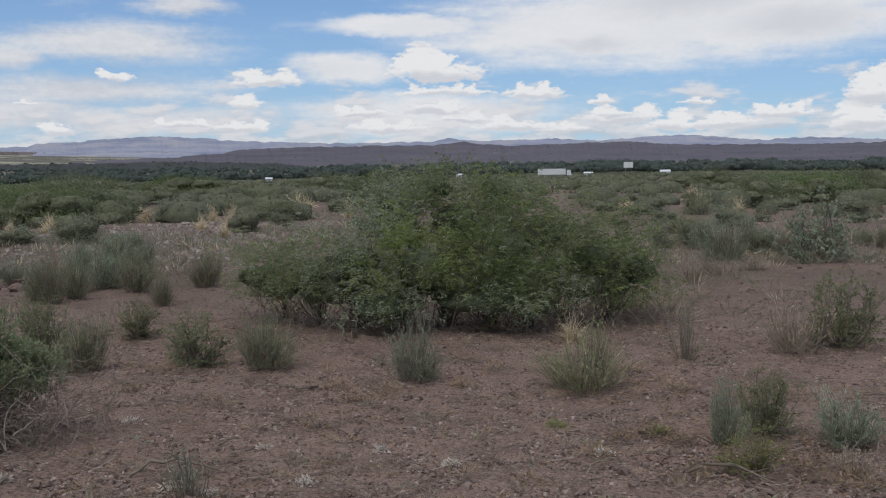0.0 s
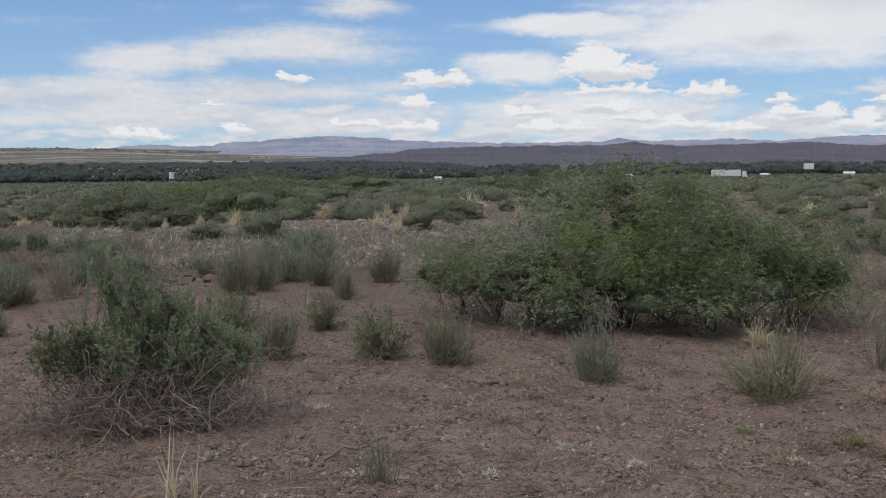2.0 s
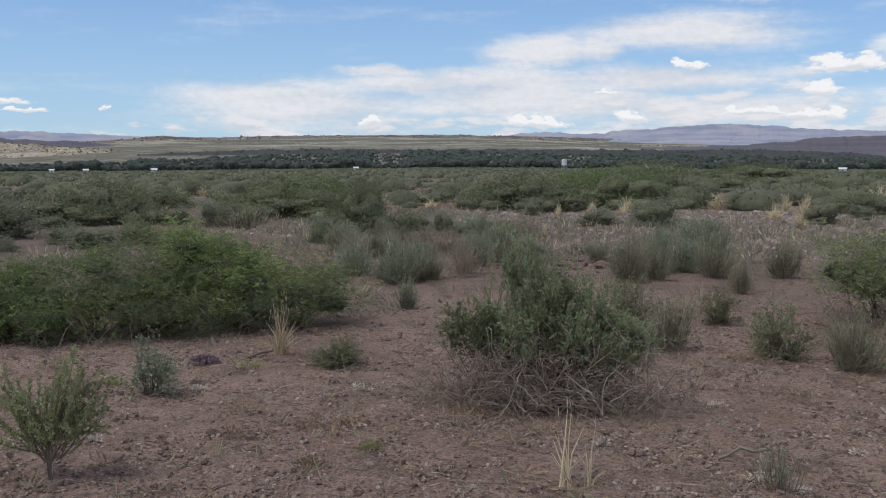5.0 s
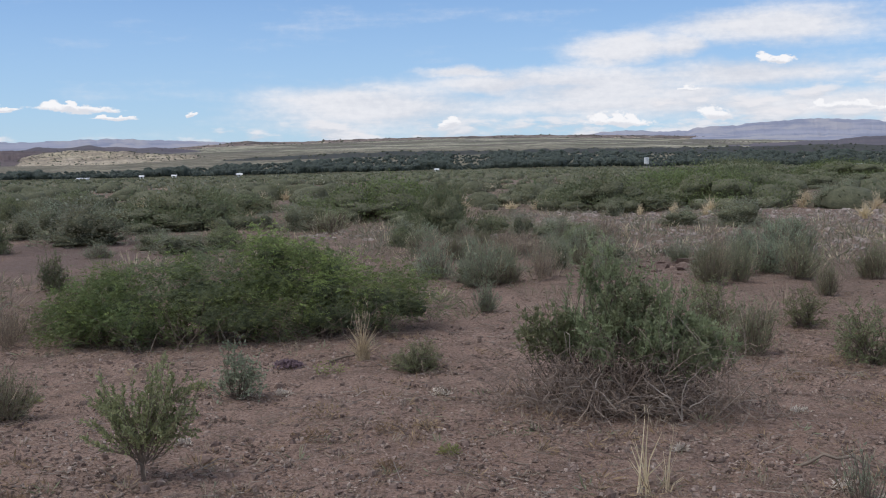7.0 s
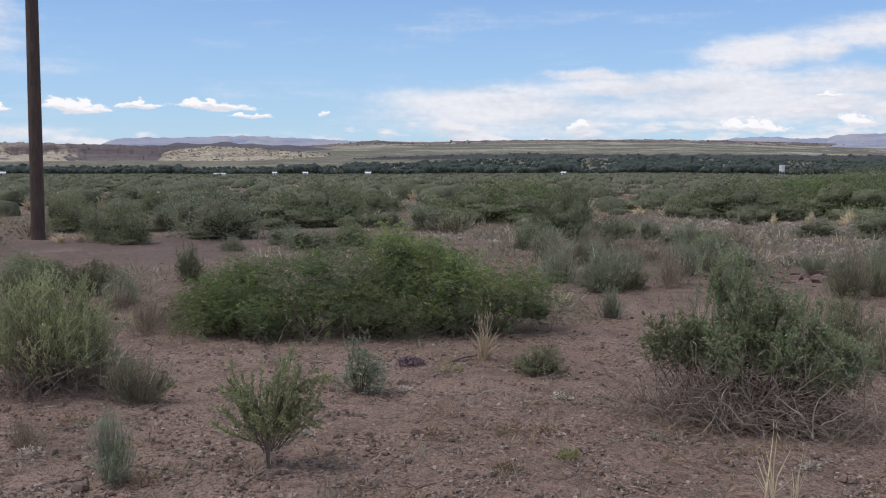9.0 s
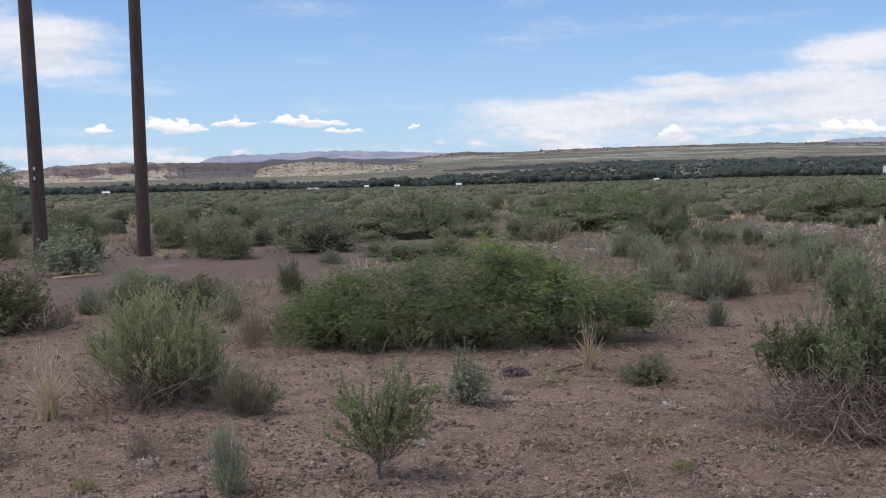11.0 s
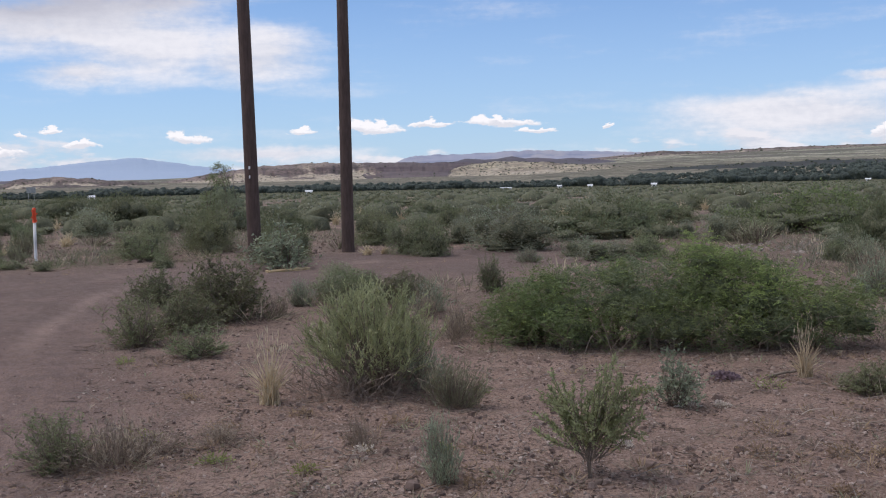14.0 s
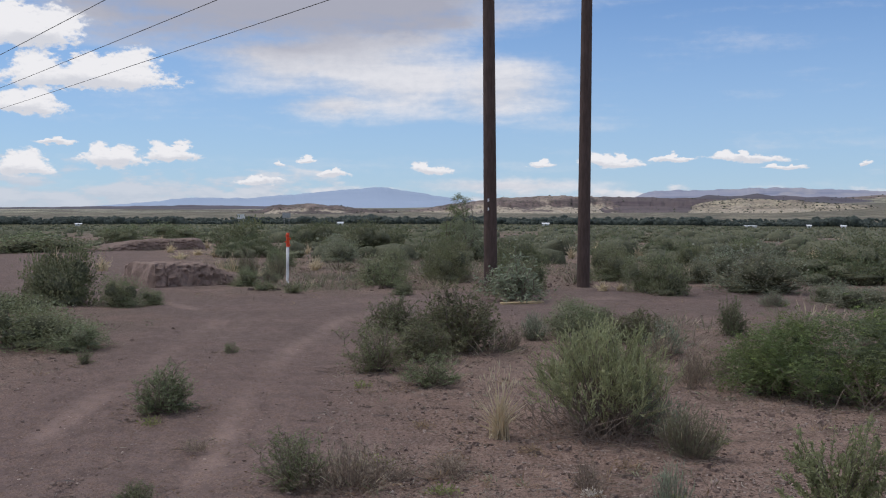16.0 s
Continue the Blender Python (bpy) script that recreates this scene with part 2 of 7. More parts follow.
def leaf_material(name, dark, light, rough=0.6, through_light=0.25, hue=0.05):
    """Leaves: colour runs from leaf to leaf, from plant to plant and in patches over a plant."""
    m, nt, bsdf = material(name)
    geo, info = nt.nodes.new("ShaderNodeNewGeometry"), nt.nodes.new("ShaderNodeObjectInfo")
    patch = noise_tex(nt, geo.outputs["Position"], 3.5, 3.0).outputs["Fac"]
    f = math_node(nt, "MULTIPLY_ADD", geo.outputs["Random Per Island"], 0.5, math_node(nt, "MULTIPLY", smooth(nt, patch, 0.3, 0.7), 0.5))
    c = mix_col(nt, f, dark, light)
    hsv = nt.nodes.new("ShaderNodeHueSaturation")
    nt.links.new(c, hsv.inputs["Color"])
    nt.links.new(math_node(nt, "MULTIPLY_ADD", info.outputs["Random"], hue, 0.5 - hue / 2), hsv.inputs["Hue"])
    nt.links.new(math_node(nt, "MULTIPLY_ADD", info.outputs["Random"], 0.32, 0.98), hsv.inputs["Value"])
    nt.links.new(hsv.outputs[0], bsdf.inputs["Base Color"])
    bsdf.inputs["Roughness"].default_value = rough
    tr = nt.nodes.new("ShaderNodeBsdfTranslucent")
    nt.links.new(hsv.outputs[0], tr.inputs[0])
    mx = nt.nodes.new("ShaderNodeMixShader")
    mx.inputs[0].default_value = through_light
    nt.links.new(bsdf.outputs[0], mx.inputs[1]), nt.links.new(tr.outputs[0], mx.inputs[2])
    nt.links.new(mx.outputs[0], nt.nodes["Material Output"].inputs[0])
    return m


def bark_material(name, dark, light, scale=18.0, rough=0.85, bump=0.4):
    m, nt, bsdf = material(name)
    geo = nt.nodes.new("ShaderNodeNewGeometry")
    grain = noise_tex(nt, scaled(nt, geo.outputs["Position"], 1, 1, 0.18), scale, 5.0, 0.65).outputs["Fac"]
    blot = noise_tex(nt, geo.outputs["Position"], 1.3, 3.0).outputs["Fac"]
    f = smooth(nt, math_node(nt, "MULTIPLY_ADD", grain, 0.7, math_node(nt, "MULTIPLY", blot, 0.3)), 0.35, 0.65)
    nt.links.new(mix_col(nt, math_node(nt, "MULTIPLY_ADD", geo.outputs["Random Per Island"], 0.35, math_node(nt, "MULTIPLY", f, 0.65)), dark, light), bsdf.inputs["Base Color"])
    bsdf.inputs["Roughness"].default_value = rough
    b = nt.nodes.new("ShaderNodeBump")
    b.inputs["Strength"].default_value, b.inputs["Distance"].default_value = bump, 0.01
    nt.links.new(grain, b.inputs["Height"]), nt.links.new(b.outputs[0], bsdf.inputs["Normal"])
    return m


def ground_material():
    """Reddish desert soil with grit and crumbs; farther out sparse grassland and scrub."""
    m, nt, bsdf = material("desert_soil")
    geo = nt.nodes.new("ShaderNodeNewGeometry")
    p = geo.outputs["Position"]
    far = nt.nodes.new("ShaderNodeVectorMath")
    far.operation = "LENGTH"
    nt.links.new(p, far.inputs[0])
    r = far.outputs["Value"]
    broad = noise_tex(nt, p, 0.35, 4.0).outputs["Fac"]
    mid = noise_tex(nt, p, 2.6, 5.0, 0.6).outputs["Fac"]
    grit = noise_tex(nt, p, 52.0, 4.0, 0.75).outputs["Fac"]
    soil = mix_col(nt, smooth(nt, broad, 0.3, 0.7), (0.305, 0.208, 0.168), (0.385, 0.275, 0.225))
    soil = mix_col(nt, smooth(nt, mid, 0.43, 0.68), soil, (0.232, 0.165, 0.136))
    fleck = noise_tex(nt, scaled(nt, p, 1, 1, 1), 21.0, 6.0, 0.75).outputs["Fac"]
    soil = mix_col(nt, smooth(nt, fleck, 0.53, 0.60, 0.0, 0.42), soil, (0.135, 0.092, 0.078))
    soil = mix_col(nt, smooth(nt, fleck, 0.45, 0.37, 0.0, 0.70), soil, (0.43, 0.330, 0.285))
    soil = mix_col(nt, smooth(nt, grit, 0.53, 0.59, 0.0, 0.62), soil, (0.085, 0.061, 0.053))
    soil = mix_col(nt, smooth(nt, grit, 0.44, 0.38, 0.0, 0.5), soil, (0.42, 0.34, 0.30))
    # away from the bare near ground the soil carries a pavement of grey-brown gravel
    pave = math_node(nt, "MULTIPLY", smooth(nt, r, 8.0, 15.0), smooth(nt, noise_tex(nt, p, 0.8, 6.0, 0.65).outputs["Fac"], 0.36, 0.56, 0.25, 0.85))
    soil = mix_col(nt, pave, soil, mix_col(nt, smooth(nt, grit, 0.45, 0.56), (0.235, 0.182, 0.150), (0.135, 0.104, 0.086)))
    track = nt.nodes.new("ShaderNodeAttribute")
    track.attribute_name = "packed"
    packed = mix_col(nt, smooth(nt, noise_tex(nt, p, 1.1, 4.0).outputs["Fac"], 0.35, 0.65), (0.290, 0.205, 0.172), (0.355, 0.262, 0.222))
    bare = nt.nodes.new("ShaderNodeAttribute")
    bare.attribute_name = "bare"
    soil = mix_col(nt, math_node(nt, "MULTIPLY", math_node(nt, "MULTIPLY", bare.outputs["Fac"], smooth(nt, fleck, 0.62, 0.45)), 0.85), soil, mix_col(nt, smooth(nt, noise_tex(nt, scaled(nt, p, 1.0, 1.7, 1.0), 5.0, 7.0, 0.72).outputs["Fac"], 0.38, 0.64), (0.168, 0.123, 0.115), (0.240, 0.180, 0.167)))
    soil = mix_col(nt, math_node(nt, "MULTIPLY", math_node(nt, "MULTIPLY", track.outputs["Fac"], smooth(nt, fleck, 0.60, 0.45)), 0.38), soil, packed)
    # grassland in the distance, in long uneven belts; their pale and dark tones also carry sunlight and cloud shadow
    belt = noise_tex(nt, p, 0.0024, 6.0, 0.62).outputs["Fac"]
    spots = noise_tex(nt, p, 0.085, 5.0, 0.75).outputs["Fac"]
    grass = mix_col(nt, smooth(nt, belt, 0.475, 0.515), (0.43, 0.405, 0.320), (0.175, 0.158, 0.142))
    grass = mix_col(nt, smooth(nt, noise_tex(nt, p, 0.0075, 5.0, 0.6).outputs["Fac"], 0.50, 0.54, 0.0, 0.75), grass, (0.165, 0.165, 0.120))
    grass = mix_col(nt, smooth(nt, spots, 0.50, 0.57, 0.0, 0.8), grass, (0.075, 0.085, 0.055))
    near_scrub = mix_col(nt, smooth(nt, noise_tex(nt, p, 0.12, 5.0, 0.65).outputs["Fac"], 0.38, 0.6), (0.17, 0.155, 0.105), (0.085, 0.102, 0.060))
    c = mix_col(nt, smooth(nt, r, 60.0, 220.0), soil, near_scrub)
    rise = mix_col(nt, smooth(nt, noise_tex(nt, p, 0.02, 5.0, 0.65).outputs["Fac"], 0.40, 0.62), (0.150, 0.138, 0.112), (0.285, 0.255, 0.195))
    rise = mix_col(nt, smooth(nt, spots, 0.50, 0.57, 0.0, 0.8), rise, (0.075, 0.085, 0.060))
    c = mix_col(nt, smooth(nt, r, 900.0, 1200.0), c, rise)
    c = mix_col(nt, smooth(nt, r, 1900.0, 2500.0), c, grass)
    nt.links.new(c, bsdf.inputs["Base Color"])
    bsdf.inputs["Roughness"].default_value = 0.95
    bsdf.inputs["Specular IOR Level"].default_value = 0.1
    vor = nt.nodes.new("ShaderNodeTexVoronoi")
    vor.inputs["Scale"].default_value = 26.0
    nt.links.new(p, vor.inputs["Vector"])
    lump = math_node(nt, "MULTIPLY_ADD", smooth(nt, vor.outputs["Distance"], 0.0, 0.4, 1.0, 0.0), 0.5, math_node(nt, "MULTIPLY_ADD", grit, 0.7, mid))
    b = nt.nodes.new("ShaderNodeBump")
    b.inputs["Distance"].default_value = 0.05
    nt.links.new(math_node(nt, "MULTIPLY_ADD", track.outputs["Fac"], -0.55, 0.85), b.inputs["Strength"])
    nt.links.new(lump, b.inputs["Height"]), nt.links.new(b.outputs[0], bsdf.inputs["Normal"])
    return m


def rock_material(name, dark, light, patch, scale, glow=0.0, spots=True, meadow=0.0, pale=(0.46, 0.395, 0.31)):
    """Far slopes: banded rock with scree runs, dry grass on the lower slopes and scattered scrub; sun, cloud shadow and
    haze are partly in the colours.
    """
    m, nt, bsdf = material(name)
    geo = nt.nodes.new("ShaderNodeNewGeometry")
    p = geo.outputs["Position"]
    bands = noise_tex(nt, scaled(nt, p, 0.15, 0.15, 3.0), scale * 3, 6.0, 0.65).outputs["Fac"]
    wide = noise_tex(nt, p, scale, 7.0, 0.62).outputs["Fac"]
    c = mix_col(nt, smooth(nt, bands, 0.38, 0.62), dark, light)
    c = mix_col(nt, smooth(nt, wide, 0.46, 0.60), c, patch)
    if meadow:
        runs = noise_tex(nt, scaled(nt, p, 1.0, 1.0, 0.12), scale * 1.6, 6.0, 0.68).outputs["Fac"]
        c = mix_col(nt, smooth(nt, runs, 0.54, 0.66, 0.0, 0.6), c, (0.33, 0.275, 0.235))
        # broad dark patches, painted like the shadows of clouds on the slope
        c = mix_col(nt, smooth(nt, noise_tex(nt, scaled(nt, p, 1.0, 1.0, 5.0), scale * 0.24, 5.0, 0.62).outputs["Fac"], 0.50, 0.58, 0.0, 0.85), c, (0.105, 0.086, 0.086))
        # pale dry grass, which also stands in for the sunlit lower slopes
        foot = nt.nodes.new("ShaderNodeAttribute")
        foot.attribute_name = "foot"
        low = math_node(nt, "MULTIPLY_ADD", wide, 1.5, math_node(nt, "MULTIPLY", foot.outputs["Fac"], 0.45))
        c = mix_col(nt, smooth(nt, low, 0.98, 1.10, 0.0, meadow), c, pale)
    if spots:
        c = mix_col(nt, smooth(nt, noise_tex(nt, p, scale * 9, 6.0, 0.75).outputs["Fac"], 0.50, 0.60, 0.0, 0.75), c, (0.060, 0.064, 0.045))
    nt.links.new(c, bsdf.inputs["Base Color"])
    bsdf.inputs["Roughness"].default_value = 0.95
    # added emission lifts the slope as haze would; nothing here is a lamp
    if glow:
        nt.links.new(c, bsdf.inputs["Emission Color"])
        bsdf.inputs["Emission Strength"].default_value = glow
    return m


def plain_material(name, dark, light, rough=0.6, scale=6.0, metal=0.0):
    m, nt, bsdf = material(name)
    geo = nt.nodes.new("ShaderNodeNewGeometry")
    n = noise_tex(nt, geo.outputs["Position"], scale, 6.0, 0.65).outputs["Fac"]
    nt.links.new(mix_col(nt, smooth(nt, n, 0.35, 0.68), dark, light), bsdf.inputs["Base Color"])
    bsdf.inputs["Roughness"].default_value, bsdf.inputs["Metallic"].default_value = rough, metal
    return m


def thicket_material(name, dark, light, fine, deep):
    """Dense small leaves and twigs deep in a bush or a crown; the dark flecks paint in gaps between them."""
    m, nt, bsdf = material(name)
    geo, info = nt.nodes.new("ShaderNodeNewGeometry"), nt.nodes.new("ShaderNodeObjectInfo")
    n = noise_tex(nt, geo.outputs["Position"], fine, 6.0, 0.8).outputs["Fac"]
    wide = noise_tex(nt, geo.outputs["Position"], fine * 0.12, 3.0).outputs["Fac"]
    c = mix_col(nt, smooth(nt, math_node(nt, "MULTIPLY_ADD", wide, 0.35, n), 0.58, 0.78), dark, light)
    hsv = nt.nodes.new("ShaderNodeHueSaturation")
    nt.links.new(c, hsv.inputs["Color"])
    nt.links.new(math_node(nt, "MULTIPLY_ADD", info.outputs["Random"], 0.35, 0.85), hsv.inputs["Value"])
    nt.links.new(hsv.outputs[0], bsdf.inputs["Base Color"])
    bsdf.inputs["Roughness"].default_value = 0.9
    b = nt.nodes.new("ShaderNodeBump")
    b.inputs["Distance"].default_value, b.inputs["Strength"].default_value = deep, 1.0
    nt.links.new(n, b.inputs["Height"]), nt.links.new(b.outputs[0], bsdf.inputs["Normal"])
    return m


# hearts of bushes: tone kept dark to stand in for shade among the leaves
THICKET = thicket_material("shaded_inner_leaves", (0.100, 0.108, 0.070), (0.190, 0.196, 0.126), 34.0, 0.03)
MESQ_HEART = thicket_material("mesquite_shaded_inner_leaves", (0.110, 0.130, 0.080), (0.210, 0.245, 0.140), 26.0, 0.04)
# blue-grey in the tree colour stands in for the haze of distance
HAZY_TREE_MASS = thicket_material("hazy_inner_tree_leaves", (0.070, 0.090, 0.082), (0.118, 0.142, 0.122), 0.7, 1.6)
HILL_SCRUB = thicket_material("hill_scrub_leaves", (0.048, 0.056, 0.046), (0.110, 0.118, 0.085), 0.3, 1.0)
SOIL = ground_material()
SAGE = leaf_material("sage_leaf", (0.154, 0.162, 0.100), (0.312, 0.318, 0.210), 0.7, 0.3)
SAGE_BLUE = leaf_material("saltbush_leaf", (0.160, 0.192, 0.130), (0.325, 0.365, 0.260), 0.7, 0.3, 0.03)
GREEN = leaf_material("shrub_leaf", (0.132, 0.156, 0.084), (0.265, 0.292, 0.164), 0.6, 0.35)
RABBIT = leaf_material("rabbitbrush_leaf", (0.222, 0.242, 0.124), (0.435, 0.455, 0.268), 0.65, 0.35, 0.02)
CREOSOTE = leaf_material("creosote_leaf", (0.100, 0.111, 0.063), (0.212, 0.223, 0.126), 0.55, 0.35)
MESQUITE = leaf_material("mesquite_leaf", (0.130, 0.165, 0.085), (0.310, 0.360, 0.190), 0.55, 0.4, 0.03)
MESQUITE_GREY = leaf_material("mesquite_grey_leaf", (0.160, 0.195, 0.130), (0.385, 0.430, 0.295), 0.6, 0.35, 0.03)
MESQUITE_LIME = leaf_material("mesquite_lime_leaf", (0.150, 0.200, 0.070), (0.345, 0.415, 0.155), 0.55, 0.45, 0.02)
MESQUITE_DEEP = leaf_material("mesquite_deep_leaf", (0.102, 0.136, 0.058), (0.210, 0.255, 0.108), 0.5, 0.4, 0.02)
STRAW = leaf_material("dry_grass", (0.330, 0.278, 0.190), (0.580, 0.505, 0.375), 0.7, 0.2, 0.012)
GOLD = leaf_material("golden_straw", (0.420, 0.340, 0.225), (0.700, 0.605, 0.430), 0.7, 0.25, 0.012)
TAN = leaf_material("dead_stalk", (0.185, 0.150, 0.112), (0.360, 0.300, 0.235), 0.8, 0.1, 0.012)
OCHRE = leaf_material("rusty_weed", (0.190, 0.132, 0.085), (0.360, 0.265, 0.175), 0.8, 0.15, 0.012)
TWIG = bark_material("twig", (0.120, 0.095, 0.076), (0.270, 0.225, 0.185))
DEADWOOD = bark_material("dead_wood", (0.190, 0.158, 0.135), (0.410, 0.360, 0.315))
DEADMID = bark_material("dry_twig", (0.140, 0.104, 0.086), (0.330, 0.268, 0.222))
BARK = bark_material("bark", (0.105, 0.083, 0.068), (0.200, 0.160, 0.132))
CREOSOTED = bark_material("treated_pole_wood", (0.056, 0.039, 0.035), (0.128, 0.090, 0.080), 22.0, 0.8, 0.6)
PALE = leaf_material("bleached_tuft", (0.36, 0.31, 0.26), (0.66, 0.61, 0.55), 0.8, 0.15, 0.01)
LIME = leaf_material("seedling_leaf", (0.165, 0.185, 0.070), (0.330, 0.350, 0.140), 0.6, 0.35, 0.03)
PURPLE = leaf_material("purple_leaf", (0.125, 0.088, 0.102), (0.290, 0.215, 0.242), 0.7)
CRUST = bark_material("dark_crust", (0.058, 0.042, 0.036), (0.145, 0.104, 0.088), 40.0, 0.95)
PALEGRIT = bark_material("pale_grit", (0.270, 0.208, 0.178), (0.500, 0.410, 0.360), 40.0, 0.9)
STONE = bark_material("pale_stone", (0.210, 0.170, 0.150), (0.460, 0.400, 0.365), 30.0, 0.9)
GRAVEL = bark_material("gravel", (0.110, 0.080, 0.068), (0.330, 0.250, 0.215), 60.0, 0.95)
DARKSTONE = bark_material("dark_stone", (0.115, 0.082, 0.071), (0.235, 0.172, 0.150), 30.0, 0.95)
SALT = leaf_material("fresh_saltbush_leaf", (0.195, 0.228, 0.132), (0.305, 0.345, 0.208), 0.7, 0.5, 0.02)
BANKSOIL = thicket_material("bank_soil", (0.165, 0.120, 0.102), (0.275, 0.202, 0.172), 5.0, 0.03)
FAR_DARK = leaf_material("distant_mesquite_leaf", (0.112, 0.134, 0.074), (0.166, 0.188, 0.108), 0.6, 0.3, 0.03)
FAR_OLIVE = leaf_material("distant_olive_leaf", (0.158, 0.162, 0.098), (0.245, 0.245, 0.160), 0.7, 0.3, 0.04)
FAR_GREY = leaf_material("distant_grey_leaf", (0.190, 0.195, 0.145), (0.275, 0.278, 0.215), 0.7, 0.3, 0.03)
# leaf green shifted to blue-grey, painting in the air between
HAZY_TREE_LEAF = leaf_material("hazy_cottonwood_leaf", (0.072, 0.096, 0.084), (0.122, 0.150, 0.126), 0.6, 0.2)
SAPLING_LEAF = leaf_material("sapling_leaf", (0.165, 0.186, 0.094), (0.330, 0.352, 0.192), 0.6, 0.35, 0.0)
SCRUB_FAR = leaf_material("far_scrub_leaf", (0.130, 0.142, 0.092), (0.198, 0.210, 0.142), 0.7, 0.3)
# lavender and blue are distance haze put into the rock colour, with slight glow
HAZY_PEAK = rock_material("hazy_far_mountain", (0.212, 0.238, 0.325), (0.298, 0.316, 0.400), (0.330, 0.334, 0.385), 0.004, 0.10, False)
HAZY_BLUE_PEAK = rock_material("hazy_blue_mountain", (0.29, 0.37, 0.50), (0.32, 0.40, 0.53), (0.31, 0.39, 0.52), 0.001, 0.14, False)
# dark tone carries cloud shadow, purple cast carries haze, both put into the colour
HAZY_MESA = rock_material("shaded_hazy_mesa_rock", (0.100, 0.092, 0.116), (0.136, 0.122, 0.146), (0.116, 0.110, 0.128), 0.012, 0.0, False)
# the shadow lying on these hills is put into their dark slate colour
SHADED_RISE = rock_material("shaded_rise_rock", (0.040, 0.047, 0.050), (0.060, 0.066, 0.066), (0.052, 0.054, 0.058), 0.02, 0.0, True)
GRASSHILL = rock_material("grassy_step", (0.150, 0.130, 0.124), (0.300, 0.268, 0.230), (0.370, 0.332, 0.276), 0.010, 0.0, True, 0.8, (0.40, 0.36, 0.30))
BLUFF = rock_material("bluff_rock", (0.118, 0.090, 0.092), (0.215, 0.166, 0.156), (0.28, 0.225, 0.195), 0.014, 0.0, True, 1.0)
# dry grass coloured paler for the sunlight falling on this end of the bluff
SUNLIT_HILL = rock_material("sunlit_hill_grass", (0.270, 0.225, 0.180), (0.400, 0.345, 0.260), (0.470, 0.415, 0.300), 0.014, 0.0, True, 1.0)
# the cloud shadow over this stretch of bluff is painted as darker rock
SHADED_BLUFF = rock_material("shaded_bluff_rock", (0.098, 0.078, 0.088), (0.150, 0.122, 0.126), (0.128, 0.104, 0.108), 0.014, 0.0, False)
BOARD = plain_material("weathered_board", (0.34, 0.26, 0.15), (0.52, 0.41, 0.26), 0.8, 9.0)
WHITE = plain_material("white_paint", (0.66, 0.67, 0.68), (0.80, 0.81, 0.82), 0.5, 2.0)
ROOF = plain_material("pale_metal_roof", (0.60, 0.62, 0.65), (0.78, 0.80, 0.83), 0.4, 1.0)
ORANGE = plain_material("orange_plastic", (0.60, 0.060, 0.022), (0.80, 0.110, 0.042), 0.5, 20.0)
STEEL = plain_material("galvanised_steel", (0.30, 0.31, 0.32), (0.48, 0.49, 0.50), 0.45, 8.0, 0.7)
WIRE = plain_material("weathered_cable", (0.05, 0.05, 0.055), (0.10, 0.10, 0.105), 0.5, 4.0, 0.5)
GLASS_DARK = plain_material("window_pane", (0.02, 0.025, 0.03), (0.05, 0.055, 0.06), 0.1, 2.0)
CERAMIC = plain_material("brown_porcelain", (0.07, 0.035, 0.025), (0.12, 0.06, 0.045), 0.2, 5.0)

# ---------------------------------------------------------------- mesh helpers


def mesh_of(name, shapes, mat, smooth_faces=False):
    """One mesh of quads from (vertices, faces) pairs."""
    vs, fs, n = [], [], 0
    for v, f in shapes:
        v, f = np.asarray(v, float).reshape(-1, 3), np.asarray(f, int).reshape(-1, 4)
        vs.append(v), fs.append(f + n)
        n += len(v)
    v, f = np.concatenate(vs), np.concatenate(fs)
    me = bpy.data.meshes.new(name)
    me.vertices.add(len(v)), me.loops.add(len(f) * 4), me.polygons.add(len(f))
    me.vertices.foreach_set("co", v.astype(np.float32).ravel())
    me.loops.foreach_set("vertex_index", f.astype(np.int32).ravel())
    me.polygons.foreach_set("loop_start", np.arange(0, len(f) * 4, 4, dtype=np.int32))
    me.polygons.foreach_set("use_smooth", np.full(len(f), smooth_faces))
    me.update(calc_edges=True)
    me.materials.append(mat)
    return me


def part(name, shapes, mat, parent=None, label="", smooth_faces=False):
    ob = new(name, mesh_of(name, shapes, mat, smooth_faces))
    if parent is not None:
        ob.parent = parent
    return tagged(ob, label) if label else ob


def unit(v):
    return v / np.maximum(np.linalg.norm(v, axis=-1, keepdims=True), 1e-9)


def tubes(path, radius, sides=3):
    """Tapered tubes along many paths at once: path (n, s, 3), radius (n, s)."""
    n, s, _ = path.shape
    d = unit(path[:, -1] - path[:, 0])
    ref = np.where(np.abs(d[:, 2:3]) < 0.9, np.array([[0, 0, 1.0]]), np.array([[1.0, 0, 0]]))
    a = unit(np.cross(d, ref))
    b = np.cross(d, a)
    w = np.arange(sides) / sides * 2 * np.pi
    ring = np.cos(w)[None, :, None] * a[:, None] + np.sin(w)[None, :, None] * b[:, None]
    v = path[:, :, None] + radius[:, :, None, None] * ring[:, None]
    i = np.arange(n * s * sides).reshape(n, s, sides)
    j = np.roll(i, -1, 2)
    return v.reshape(-1, 3), np.stack([i[:, :-1], j[:, :-1], j[:, 1:], i[:, 1:]], -1).reshape(-1, 4)


